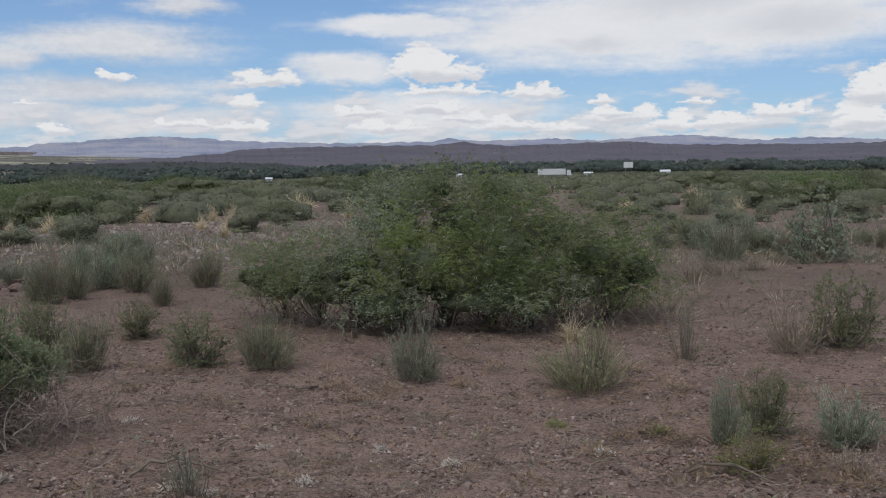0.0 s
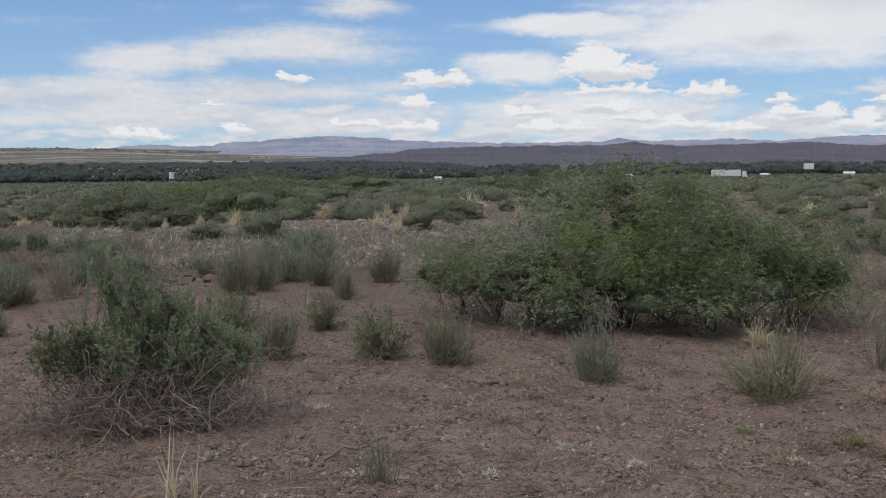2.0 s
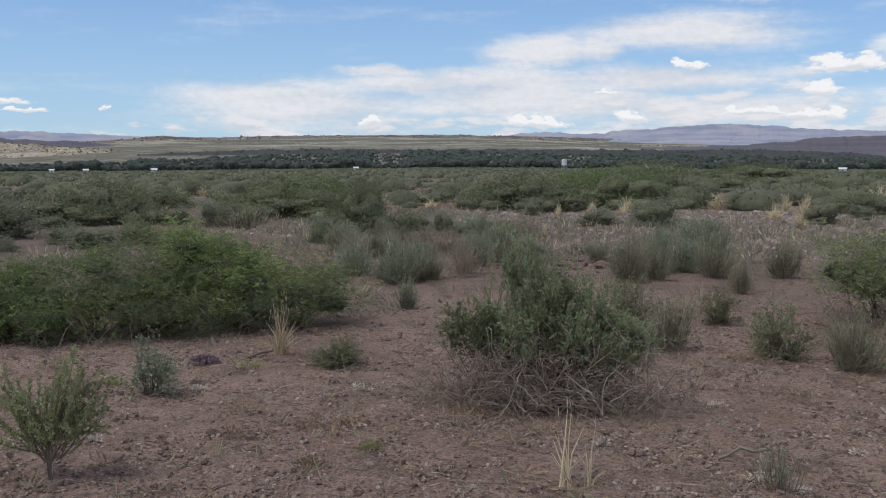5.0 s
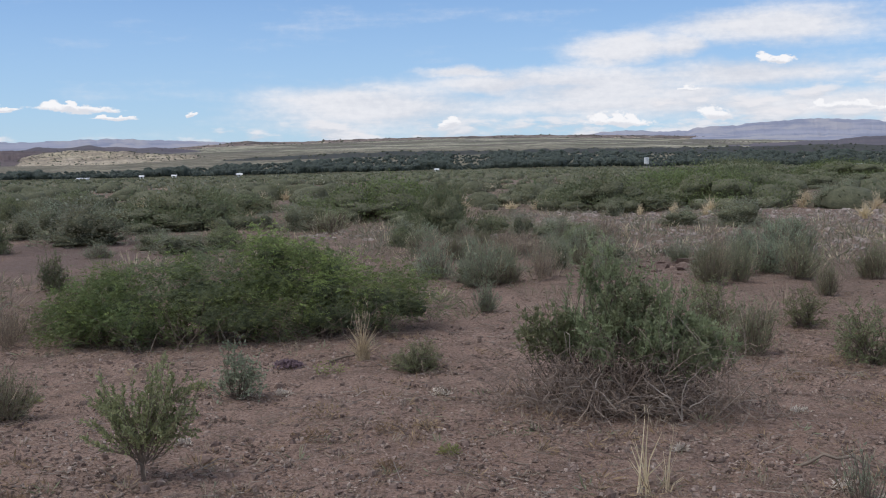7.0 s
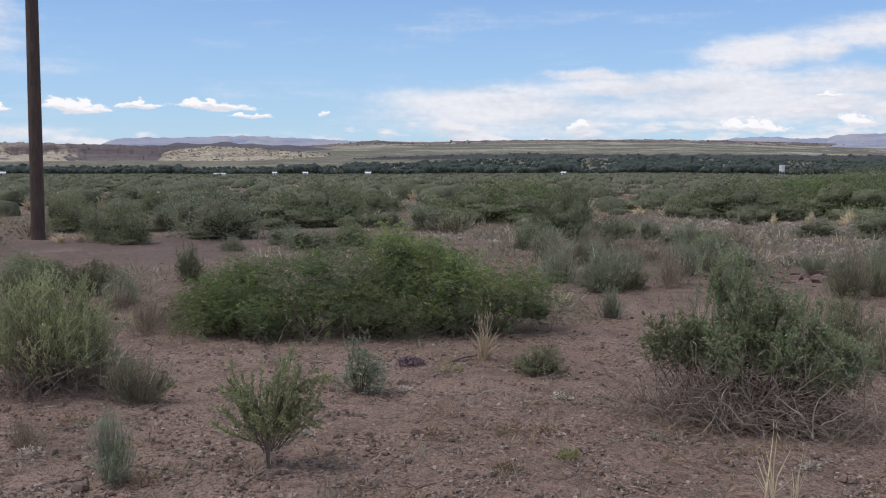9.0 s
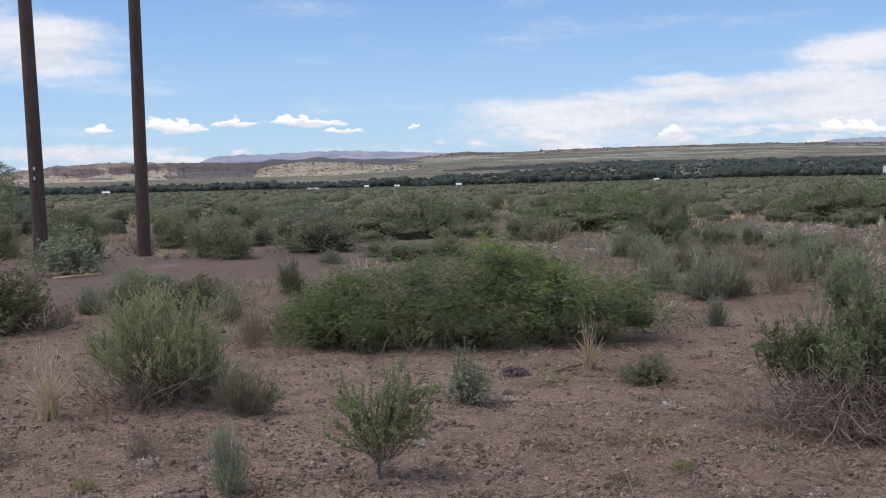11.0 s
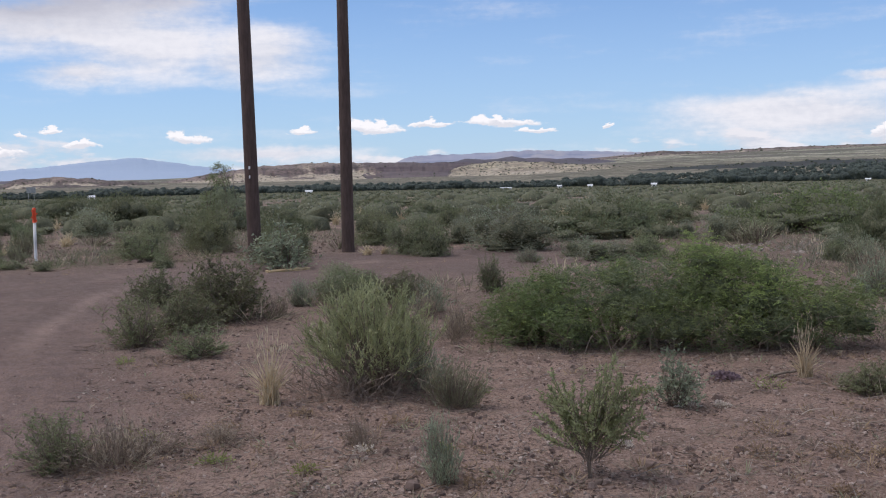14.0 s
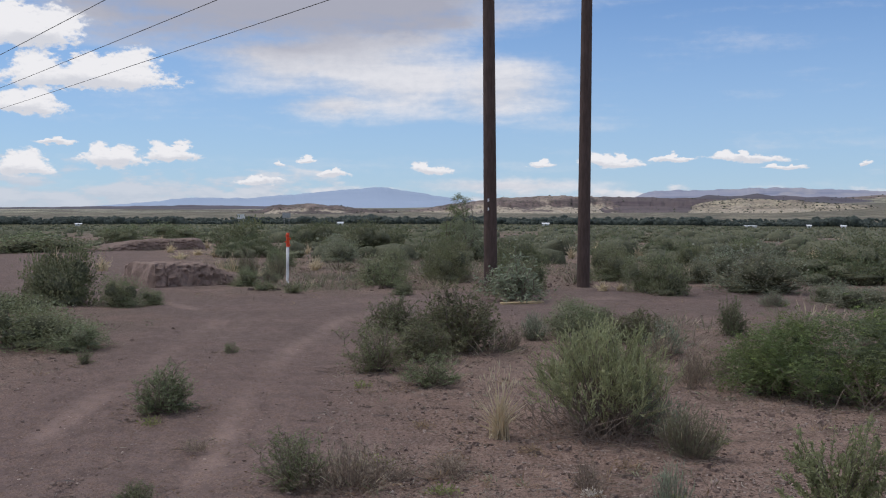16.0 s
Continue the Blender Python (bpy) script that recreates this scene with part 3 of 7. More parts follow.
def leaves(base, way, length, width, rng):
    """Pointed leaves with a slight fold, one quad each."""
    n = len(base)
    way = unit(way)
    side = unit(np.cross(way, unit(rng.normal(size=(n, 3)))))
    length, width = np.broadcast_to(length, n)[:, None], np.broadcast_to(width, n)[:, None]
    mid = base + way * length * 0.5
    v = np.stack([base, mid + side * width * 0.5, base + way * length, mid - side * width * 0.5], 1)
    return v.reshape(-1, 3), np.arange(n * 4).reshape(n, 4)


def fronds(base, way, length, rng, pairs=6, droop=0.45):
    """Feathery compound leaves: pairs of narrow leaflets along a drooping rib."""
    n = len(base)
    way = unit(way)
    side = unit(np.cross(way, np.array([0, 0, 1.0]) + 0.35 * rng.normal(size=(n, 3))))
    u = (np.arange(pairs) + 0.6) / pairs
    rib = base[:, None] + way[:, None] * (u[None, :, None] * length[:, None, None])
    rib[..., 2] -= droop * length[:, None] * u[None] ** 2
    out = []
    for sgn in (-1, 1):
        wv = unit(side[:, None] * sgn + way[:, None] * 0.55 + 0.18 * rng.normal(size=(n, pairs, 3)))
        ln = (length[:, None] * (0.42 - 0.14 * u[None])).ravel()
        out.append(leaves(rib.reshape(-1, 3), wv.reshape(-1, 3), ln, ln * 0.36, rng))
    return out


def bent_paths(start, end, steps, rng, sway=0.08, rise=0.0):
    """Curved paths from start to end; rise lifts the middle."""
    u = np.linspace(0, 1, steps)[None, :, None]
    span = np.linalg.norm(end - start, axis=1)[:, None, None]
    p = start[:, None] * (1 - u) + end[:, None] * u
    p = p + rng.normal(size=(len(start), 1, 3)) * span * sway * np.sin(u * np.pi) + rng.normal(size=p.shape) * span * sway * 0.25 * np.sin(u * np.pi)
    p[..., 2] += (rise * span * np.sin(u * np.pi))[..., 0]
    return p


def disc(n, r, rng):
    a, q = rng.uniform(0, 2 * np.pi, n), np.sqrt(rng.uniform(0, 1, n)) * r
    return np.stack([np.cos(a) * q, np.sin(a) * q, np.zeros(n)], 1)


def cores(mid, radii, rng, rings=4, sides=8):
    """Dense lumpy hearts of foliage, one for each middle; mid and radii (n, 3)."""
    mid, radii = np.asarray(mid, float), np.asarray(radii, float)
    n = len(mid)
    up = np.linspace(-0.9, 1.5, rings + 1)
    turn = np.arange(sides) / sides * 2 * np.pi
    ring = np.stack([np.cos(up)[:, None] * np.cos(turn), np.cos(up)[:, None] * np.sin(turn), np.repeat(np.sin(up)[:, None], sides, 1)], -1)
    lump = 0.16 * rng.normal(size=(n, rings + 1, sides, 1)) * np.minimum(np.cos(up) * 1.6, 1)[None, :, None, None]
    v = mid[:, None, None] + ring[None] * (1 + lump) * radii[:, None, None]
    i = np.arange(n * (rings + 1) * sides).reshape(n, rings + 1, sides)
    j = np.roll(i, -1, 2)
    return v.reshape(-1, 3), np.stack([i[:, :-1], j[:, :-1], j[:, 1:], i[:, 1:]], -1).reshape(-1, 4)


def value_noise(x, y, scale, seed=0):
    """Smooth noise in -1..1 on a hashed grid."""
    x, y = np.asarray(x, float) * scale, np.asarray(y, float) * scale
    i, j = np.floor(x).astype(np.int64), np.floor(y).astype(np.int64)
    u, v = x - i, y - j
    u, v = u * u * (3 - 2 * u), v * v * (3 - 2 * v)

    def h(a, b):
        k = (a * 374761393 + b * 668265263 + seed * 974711) & 0xFFFFFFFF
        k = ((k ^ (k >> 13)) * 1274126177) & 0xFFFFFFFF
        return ((k ^ (k >> 16)) & 0xFFFF) / 32767.5 - 1
    return (h(i, j) * (1 - u) + h(i + 1, j) * u) * (1 - v) + (h(i, j + 1) * (1 - u) + h(i + 1, j + 1) * u) * v


# ---------------------------------------------------------------- ground
# wheel ruts of the dirt track
RUTS = [
    [(-4.6, -0.4), (-6.96, 0.38), (-9.1, 0.86), (-11.9, 1.72), (-14.5, 2.8), (-16.3, 4.6), (-16.9, 7.0), (-16.3, 10.0)],
    [(-5.0, -1.6), (-7.35, -0.87), (-9.45, -0.26), (-12.8, 0.57), (-15.4, 1.3), (-18.5, 0.6), (-24.0, -2.0)],
    [(-12.8, 0.9), (-15.4, 1.9), (-17.3, 3.6), (-18.4, 6.2), (-18.3, 9.0), (-17.2, 12.0)],
]


def rut_distance(x, y):
    best = np.full(np.shape(x), 99.0)
    for line in RUTS:
        for (ax, ay), (bx, by) in zip(line, line[1:]):
            u = np.clip(((x - ax) * (bx - ax) + (y - ay) * (by - ay)) / ((bx - ax) ** 2 + (by - ay) ** 2), 0, 1)
            best = np.minimum(best, np.hypot(x - ax - u * (bx - ax), y - ay - u * (by - ay)))
    return best


def ground_z(x, y):
    """Height of the ground: level round the viewer, falling to the valley, rising to the plains behind it."""
    x, y = np.asarray(x, float), np.asarray(y, float)
    r, a = np.hypot(x, y), np.degrees(np.arctan2(-x, y))
    slope = np.interp(a, [-60, -12, 14, 47, 120], [0.0105, 0.0105, 0.0145, 0.0205, 0.0205])
    q = np.maximum(np.minimum(r, 900.0) - 8, 0)
    z = -slope * q * q / (q + 12)
    step = np.clip((r - 150) / 350, 0, 1)
    z = z - np.interp(a, [-60, 14, 30], [2.1, 2.1, 0.0]) * step * step * (3 - 2 * step)
    rise = np.interp(a, [-60, 8, 22, 30, 40, 48, 54, 70, 80, 120], [0.1, 0.1, 0.45, 0.72, 0.66, 0.46, 0.0, -0.2, -0.3, -0.36])
    far = np.clip((r - 900) / 3600, 0, 1.2)
    z = z * (1 - np.minimum(far, 1)) + far ** 1.15 * 4500 * np.tan(np.radians(rise))
    z = z + far * np.minimum(r, 1500) / 1500 * 6 * value_noise(x, y, 1 / 420, 3)
    fade = np.clip(1.4 - r / 60, 0, 1)
    z = z + fade * (0.035 * value_noise(x, y, 0.45, 1) + 0.018 * value_noise(x, y, 1.7, 2))
    return z


def build_ground():
    turn = np.concatenate([np.arange(-46, 122, 0.5), np.arange(122, 314, 4.0)])
    reach = np.concatenate([[0.0, 0.6, 1.2, 1.8, 2.3, 2.7], 3.0 * 1.02 ** np.arange(0, 132), 42 * 1.06 ** np.arange(0, 82)])
    reach[-1] = 4900
    t, r = np.meshgrid(np.radians(turn), reach)
    x, y = -np.sin(t) * r, np.cos(t) * r
    z = ground_z(x, y)
    d = rut_distance(x, y)
    packed = np.clip(1.15 - d / 0.14, 0, 1) * np.clip(0.55 + 0.8 * value_noise(x, y, 1.1, 9), 0, 1)
    fine = np.clip(1.5 - r / 14, 0, 1) * (1 - 0.7 * packed)
    z = z + fine * (0.010 * value_noise(x, y, 6, 4) + 0.007 * value_noise(x, y, 15, 5))
    z = z - 0.018 * np.exp(-(d / 0.22) ** 2) + 0.007 * np.exp(-((d - 0.42) / 0.16) ** 2)
    rows, cols = r.shape
    i = np.arange(rows * cols).reshape(rows, cols)
    j = np.roll(i, -1, 1)
    f = np.stack([i[:-1], i[1:], j[1:], j[:-1]], -1).reshape(-1, 4)
    ob = part("ground", [(np.stack([x, y, z], -1), f)], SOIL, smooth_faces=True)
    layer = ob.data.attributes.new("packed", "FLOAT", "POINT")
    wide = ob.data.attributes.new("bare", "FLOAT", "POINT")
    bare = np.clip(1.4 - d / 1.15, 0, 1) * np.clip(1.5 - r / 40, 0, 1)
    bare = np.maximum(bare, np.clip((-x - 15) / 6, 0, 1) * np.clip((2.6 - y) / 2, 0, 1) * np.clip((75 - r) / 20, 0, 1))
    bare = np.maximum(bare, np.clip((x + 20) / 1.5, 0, 1) * np.clip((-12 - x) / 2, 0, 1) * np.clip((y + 1) / 2, 0, 1) * np.clip((14 - y) / 2, 0, 1))
    wide.data.foreach_set("value", bare.astype(np.float32).ravel())
    layer.data.foreach_set("value", packed.astype(np.float32).ravel())
    return tagged(ob, "reddish-brown gritty desert soil falling gently to a valley", "ground", kind="structure")


build_ground()


def ridge(name, mat, label, crest, reach, depth, foot, rough, seed, category="mountain", shelf=0.0, gullies=1.0, scrub=0, scrub_size=3.0):
    """A range of hills: crest line (azimuth, elevation in degrees) at a reach in metres, with gullied flanks and a back."""
    a0, a1 = crest[0][0], crest[-1][0]
    n = int((a1 - a0) / 0.07)
    t = np.linspace(a0, a1, n)
    e = np.interp(t, [p[0] for p in crest], [p[1] for p in crest])
    top = 1.6 + reach * np.tan(np.radians(e))
    top = top + rough * (value_noise(t, 0 * t, 2.2, seed) + 0.5 * value_noise(t, 0 * t, 6.0, seed + 1))
    low = ground_z(-np.sin(np.radians(t)) * (reach - depth), np.cos(np.radians(t)) * (reach - depth)) - foot
    steps = np.array([0, 0.12, 0.25, 0.38, 0.5, 0.62, 0.72, 0.8, 0.86, 0.9, 0.94, 0.97, 1.0, 1.15, 1.5])
    lift = np.array([0, 0.06, 0.13, 0.21, 0.30, 0.40, 0.50, 0.62, 0.74, 0.84, 0.92, 0.97, 1.0, 0.97, 0.3])
    if shelf:
        lift = np.where(steps < 0.86, lift * (1 - shelf), lift)
    rows = []
    for k, (s, h) in enumerate(zip(steps, lift)):
        gully = gullies * 0.045 * depth * (value_noise(t, 0 * t + s * 1.5, 3.1, seed + 5) + 0.6 * value_noise(t, 0 * t + s * 2, 9.0, seed + 6)) * np.sin(np.pi * min(s, 1))
        d = reach - depth * (1 - s) + gully
        z = low + (top - low) * h + rough * 0.35 * value_noise(t, 0 * t + s * 4, 2.5, seed + 8) * np.sin(np.pi * min(s, 1))
        rows.append(np.stack([-np.sin(np.radians(t)) * d, np.cos(np.radians(t)) * d, z], -1))
    v = np.stack(rows)
    i = np.arange(v.shape[0] * n).reshape(v.shape[0], n)
    f = np.stack([i[:-1, :-1], i[1:, :-1], i[1:, 1:], i[:-1, 1:]], -1).reshape(-1, 4)
    ob = part(name, [(v, f)], mat)
    low_slope = ob.data.attributes.new("foot", "FLOAT", "POINT")
    low_slope.data.foreach_set("value", np.repeat(np.clip(1.15 - lift * 1.3, 0, 1), n).astype(np.float32))
    tagged(ob, label, category, kind="structure")
    if scrub:
        rng = np.random.default_rng(seed + 400)
        k, u = rng.uniform(0.5, 12.0, scrub), rng.integers(1, n - 2, scrub)
        k0 = k.astype(int)
        f = (k - k0)[:, None]
        at = v[k0, u] * (1 - f) + v[k0 + 1, u] * f + rng.normal(size=(scrub, 3)) * np.array([1.5, 1.5, 0.0])
        keep = value_noise(u * 0.07, k, 0.8, seed + 9) + 0.5 * rng.normal(size=scrub) > -0.1
        at, size = at[keep], scrub_size * 2.6 ** rng.uniform(-1, 1, int(keep.sum()))
        tagged(part("hillside_scrub", [cores(at, size[:, None] * np.array([[0.62, 0.62, 0.5]]), rng, 2, 5)], HILL_SCRUB, None, "", True),
               "dark scrub and junipers dotted over the far slopes", "scrub", kind="stuff")


ridge("backdrop_far_range", HAZY_PEAK, "haze-tinted lavender-grey far mountain range with flat-topped peaks", [
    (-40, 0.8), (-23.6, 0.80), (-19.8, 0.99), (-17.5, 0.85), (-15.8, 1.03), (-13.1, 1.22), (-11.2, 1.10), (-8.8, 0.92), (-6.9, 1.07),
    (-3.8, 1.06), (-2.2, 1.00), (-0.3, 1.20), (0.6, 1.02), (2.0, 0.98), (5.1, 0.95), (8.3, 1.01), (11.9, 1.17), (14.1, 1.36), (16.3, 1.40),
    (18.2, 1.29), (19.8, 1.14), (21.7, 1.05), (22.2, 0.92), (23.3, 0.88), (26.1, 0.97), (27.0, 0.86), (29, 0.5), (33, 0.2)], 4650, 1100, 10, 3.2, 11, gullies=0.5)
ridge("backdrop_north_range", HAZY_PEAK, "haze-tinted lavender-grey far mountain range behind the grassland", [
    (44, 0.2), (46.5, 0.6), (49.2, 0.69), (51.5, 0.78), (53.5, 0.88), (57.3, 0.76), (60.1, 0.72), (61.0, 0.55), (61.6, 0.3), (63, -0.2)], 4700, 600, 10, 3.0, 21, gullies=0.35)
ridge("backdrop_blue_mountain", HAZY_BLUE_PEAK, "hazy blue mountain on the horizon", [
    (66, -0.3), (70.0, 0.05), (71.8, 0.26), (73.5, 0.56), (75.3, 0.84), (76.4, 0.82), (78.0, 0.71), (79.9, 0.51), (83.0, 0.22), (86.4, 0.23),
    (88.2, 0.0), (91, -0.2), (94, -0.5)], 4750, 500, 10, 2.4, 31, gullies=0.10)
ridge("backdrop_dark_mesa", HAZY_MESA, "mesa with a level top and scrubby flanks, darkened as under cloud shadow", [
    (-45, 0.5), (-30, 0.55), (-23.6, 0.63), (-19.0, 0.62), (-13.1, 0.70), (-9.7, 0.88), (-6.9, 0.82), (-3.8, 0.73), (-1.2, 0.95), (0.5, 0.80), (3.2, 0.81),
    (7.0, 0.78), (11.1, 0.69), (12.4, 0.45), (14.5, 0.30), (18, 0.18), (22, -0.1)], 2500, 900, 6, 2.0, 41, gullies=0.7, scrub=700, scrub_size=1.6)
ridge("backdrop_plateau", BLUFF, "low brown plateau edge beyond the grassland", [
    (10, 0.0), (14, 0.35), (18, 0.45), (22, 0.62), (27, 0.74), (31.5, 0.80), (34, 0.78), (39.9, 0.72), (44.8, 0.58), (46.6, 0.68), (48.2, 0.52), (51, 0.3), (54, -0.1)],
      4300, 500, 8, 1.4, 51, scrub=1500, scrub_size=3.6)
ridge("backdrop_low_step", GRASSHILL, "pale grassy step of the plateau with dark scrub lines", [
    (12, -0.15), (16, 0.16), (20, 0.22), (24, 0.25), (28, 0.30), (31, 0.28), (34, 0.31), (38, 0.27), (41, 0.24), (45, 0.17), (48, -0.05), (50, -0.4)], 3200, 800, 6, 2.2, 191, gullies=0.9, scrub=1500, scrub_size=2.4)
ridge("backdrop_brown_rise", SHADED_RISE, "low wooded rise behind the valley trees, dark slate-green as in shadow", [
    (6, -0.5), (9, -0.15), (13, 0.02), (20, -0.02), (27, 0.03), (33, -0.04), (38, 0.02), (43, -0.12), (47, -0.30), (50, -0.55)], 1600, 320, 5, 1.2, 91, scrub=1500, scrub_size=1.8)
ridge("backdrop_purple_knolls", HAZY_MESA, "row of low dark purple knolls behind the bluff", [
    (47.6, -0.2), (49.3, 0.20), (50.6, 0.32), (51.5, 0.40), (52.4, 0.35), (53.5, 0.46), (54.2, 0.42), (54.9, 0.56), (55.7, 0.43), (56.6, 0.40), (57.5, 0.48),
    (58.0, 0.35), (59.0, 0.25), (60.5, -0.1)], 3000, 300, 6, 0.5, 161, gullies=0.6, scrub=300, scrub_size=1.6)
ridge("backdrop_pale_hill", SUNLIT_HILL, "grassy hill dotted with dark scrub, pale tan as in sunlight", [
    (46, -0.7), (48, -0.25), (49.5, -0.05), (52.4, 0.12), (54.3, 0.26), (56.0, 0.27), (57.0, 0.22), (58.2, 0.0), (60, -0.6)], 2060, 520, 6, 1.4, 171, gullies=1.2, scrub=1900, scrub_size=1.5)
ridge("backdrop_dark_bluff", SHADED_BLUFF, "purple-brown eroded bluff, darkened as under cloud shadow", [
    (55.0, -0.6), (56.0, 0.05), (57.5, 0.25), (60.0, 0.33), (63.1, 0.37), (64.6, 0.30), (65.8, -0.3)], 2120, 420, 6, 1.4, 181, shelf=0.2, gullies=1.2, scrub=500, scrub_size=1.4)
ridge("backdrop_red_bluff", BLUFF, "reddish-brown eroded bluff with pale grassy slopes", [
    (61.4, -0.6), (62.6, 0.15), (64.0, 0.37), (64.9, 0.40), (66.9, 0.37), (69.0, 0.27), (71.0, 0.0),
    (73, -0.3), (76, -0.75)], 2090, 480, 6, 1.6, 61, shelf=0.25, gullies=1.4, scrub=900, scrub_size=1.5)
ridge("backdrop_red_butte", BLUFF, "small reddish butte with eroded sides", [
    (73.8, -0.7), (75.0, -0.45), (76.4, -0.36), (78.0, -0.20), (79.2, -0.08), (80.6, -0.10), (81.4, -0.14), (82.5, -0.42), (84.2, -0.75)], 1900, 260, 5, 1.6, 71, shelf=0.2, gullies=1.8, scrub=260, scrub_size=1.4)
ridge("backdrop_west_flat", HAZY_MESA, "long low dark rise on the horizon", [
    (79, -0.45), (82, -0.22), (86, -0.18), (90, -0.24), (96, -0.32), (104, -0.3), (112, -0.4)], 3600, 600, 8, 1.0, 81)

# ---------------------------------------------------------------- plants
PLANTS = {}          # finished kinds, waiting below for copies


def many(name, shapes, mat, parent, label="", smooth_faces=False):
    """A part made of pieces too fine to pick apart."""
    return tagged(part(name, shapes, mat, parent, label, smooth_faces), kind="stuff")


def dome_tips(n, rng, low=0.12):
    """Points over a dome 1 m wide and 1 m high."""
    a, q = rng.uniform(0, 2 * np.pi, n), rng.uniform(0, 1, n) ** 0.6
    r = 0.5 * q * rng.uniform(0.75, 1.05, n)
    h = np.sqrt(np.maximum(1 - (q * 0.93) ** 2, 0)) * rng.uniform(0.72, 1.05, n)
    return np.stack([np.cos(a) * r, np.sin(a) * r, np.maximum(h, low)], 1)


def along(paths, per, lo, hi, rng):
    """Random points and ways on paths (n, s, 3)."""
    n, s, _ = paths.shape
    u = rng.uniform(lo, hi, (n, per)) * (s - 1)
    k = np.minimum(u.astype(int), s - 2)
    f = (u - k)[..., None]
    i = np.arange(n)[:, None]
    a, b = paths[i, k], paths[i, k + 1]
    return (a * (1 - f) + b * f).reshape(-1, 3), unit(b - a).reshape(-1, 3)


def broom_bush(stems, per, seed, leaf, stalk=None, thick=0.006, fine=1.0, plain=False):
    """Grey brush of many slim upright stems with narrow leaves, in a few loose sheaves leaning outwards."""
    rng = np.random.default_rng(seed)
    ob = new("brush")
    sheaves = rng.integers(6, 10)
    mid = dome_tips(sheaves, rng, 0.45) * np.array([0.95, 0.95, 1.0])
    mid[:, 2] *= rng.uniform(0.62, 1.08, sheaves)
    k = rng.integers(0, sheaves, stems)
    tip = mid[k] + rng.normal(size=(stems, 3)) * np.array([0.12, 0.12, 0.13])
    loose = rng.uniform(0, 1, stems) < 0.3
    tip[loose] = dome_tips(int(loose.sum()), rng, 0.3)
    tip[:, 2] = np.clip(tip[:, 2], 0.16, 1.18)
    out = np.hypot(tip[:, 0], tip[:, 1])
    turn = np.arctan2(tip[:, 1], tip[:, 0]) + rng.normal(0, 0.4, stems)
    far = np.minimum(out * rng.uniform(0.2, 0.65, stems), 0.26)
    foot = np.stack([np.cos(turn) * far, np.sin(turn) * far, np.full(stems, -0.04)], 1)
    path = bent_paths(foot, tip, 4, rng, 0.06)
    rad = np.linspace(1, 0.35, 4)[None] * rng.uniform(0.6, 1.2, (stems, 1)) * thick
    if plain:
        many("brushwood", [leaves(foot, tip - foot, np.linalg.norm(tip - foot, axis=1), thick * 2.4, rng)], stalk or TWIG, ob)
    else:
        many("brushwood", [tubes(path, rad)], stalk or TWIG, ob)
    c, w = along(path, per, 0.16, 1.04, rng)
    n = len(c)
    shapes = [leaves(c, w + 0.42 * rng.normal(size=(n, 3)) + np.array([0, 0, 0.25]), rng.uniform(0.05, 0.13, n) * fine, rng.uniform(0.009, 0.018, n) * fine, rng)]
    many("foliage", shapes, leaf, ob)
    dry = rng.choice(stems, max(4, stems // 5))
    c, w = along(path[dry], 7, 0.05, 0.8, rng)
    many("dead_brushwood", [leaves(c, w + 0.6 * rng.normal(size=c.shape), rng.uniform(0.08, 0.2, len(c)), 0.007, rng)], TAN, ob)
    tall = rng.choice(stems, max(3, stems // 12))
    over = tip[tall] - foot[tall]
    many("dry_seedwork", [leaves(foot[tall] + over * 0.5, over + 0.1 * rng.normal(size=over.shape), np.linalg.norm(over, axis=1) * rng.uniform(0.5, 0.72, len(over)), 0.009, rng)], STRAW, ob)
    return ob


def crown_bush(lobes, count, size, seed, mats, wide=0.5, boughs=16, rings=6, sides=12, heart=0.66, low=1.0):
    """Rounded bush seen from afar: short boughs in uneven lobes of small leaves; low: height to width as it will stand, so that leaves keep their form."""
    rng = np.random.default_rng(seed)
    ob = new("crown")
    tgt, _, _ = lobe_points(boughs, lobes, rng, 0.8)
    foot = disc(boughs, 0.16, rng) - np.array([0, 0, 0.04])
    many("brushwood", [leaves(foot, tgt - foot, np.linalg.norm(tgt - foot, axis=1), 0.02, rng)], BARK, ob)
    p, d, k = lobe_points(count, lobes, rng, 0.38)
    ln = rng.uniform(0.6, 1.4, count) * size
    pick = (k + rng.integers(0, 2, count)) % len(mats)
    skirt = disc(90, 0.62, rng)
    many("dead_brushwood", [leaves(skirt, skirt * 0.6 + 0.35 * rng.normal(size=skirt.shape) + np.array([0, 0, 0.45]), rng.uniform(0.07, 0.22, 90), 0.009, rng)], TAN, ob)
    spray = np.where(rng.uniform(0, 1, count) < 0.16, rng.uniform(0.0, 0.10, count), 0.0)
    p = p + (d + np.array([0, 0, 0.9])) * spray[:, None]
    p[:, 2] = np.maximum(p[:, 2], 0.03)
    l = np.array(lobes)
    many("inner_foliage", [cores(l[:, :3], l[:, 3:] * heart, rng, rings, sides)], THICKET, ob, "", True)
    for m, mat in enumerate(mats):
        s = pick == m
        v, f = leaves(p[s] * np.array([1, 1, low]), d[s] * 0.8 + 0.6 * rng.normal(size=(int(s.sum()), 3)) + np.array([0, 0, 0.5]), ln[s], ln[s] * wide, rng)
        many("foliage", [(v / np.array([1, 1, low]), f)], mat, ob)
    return ob


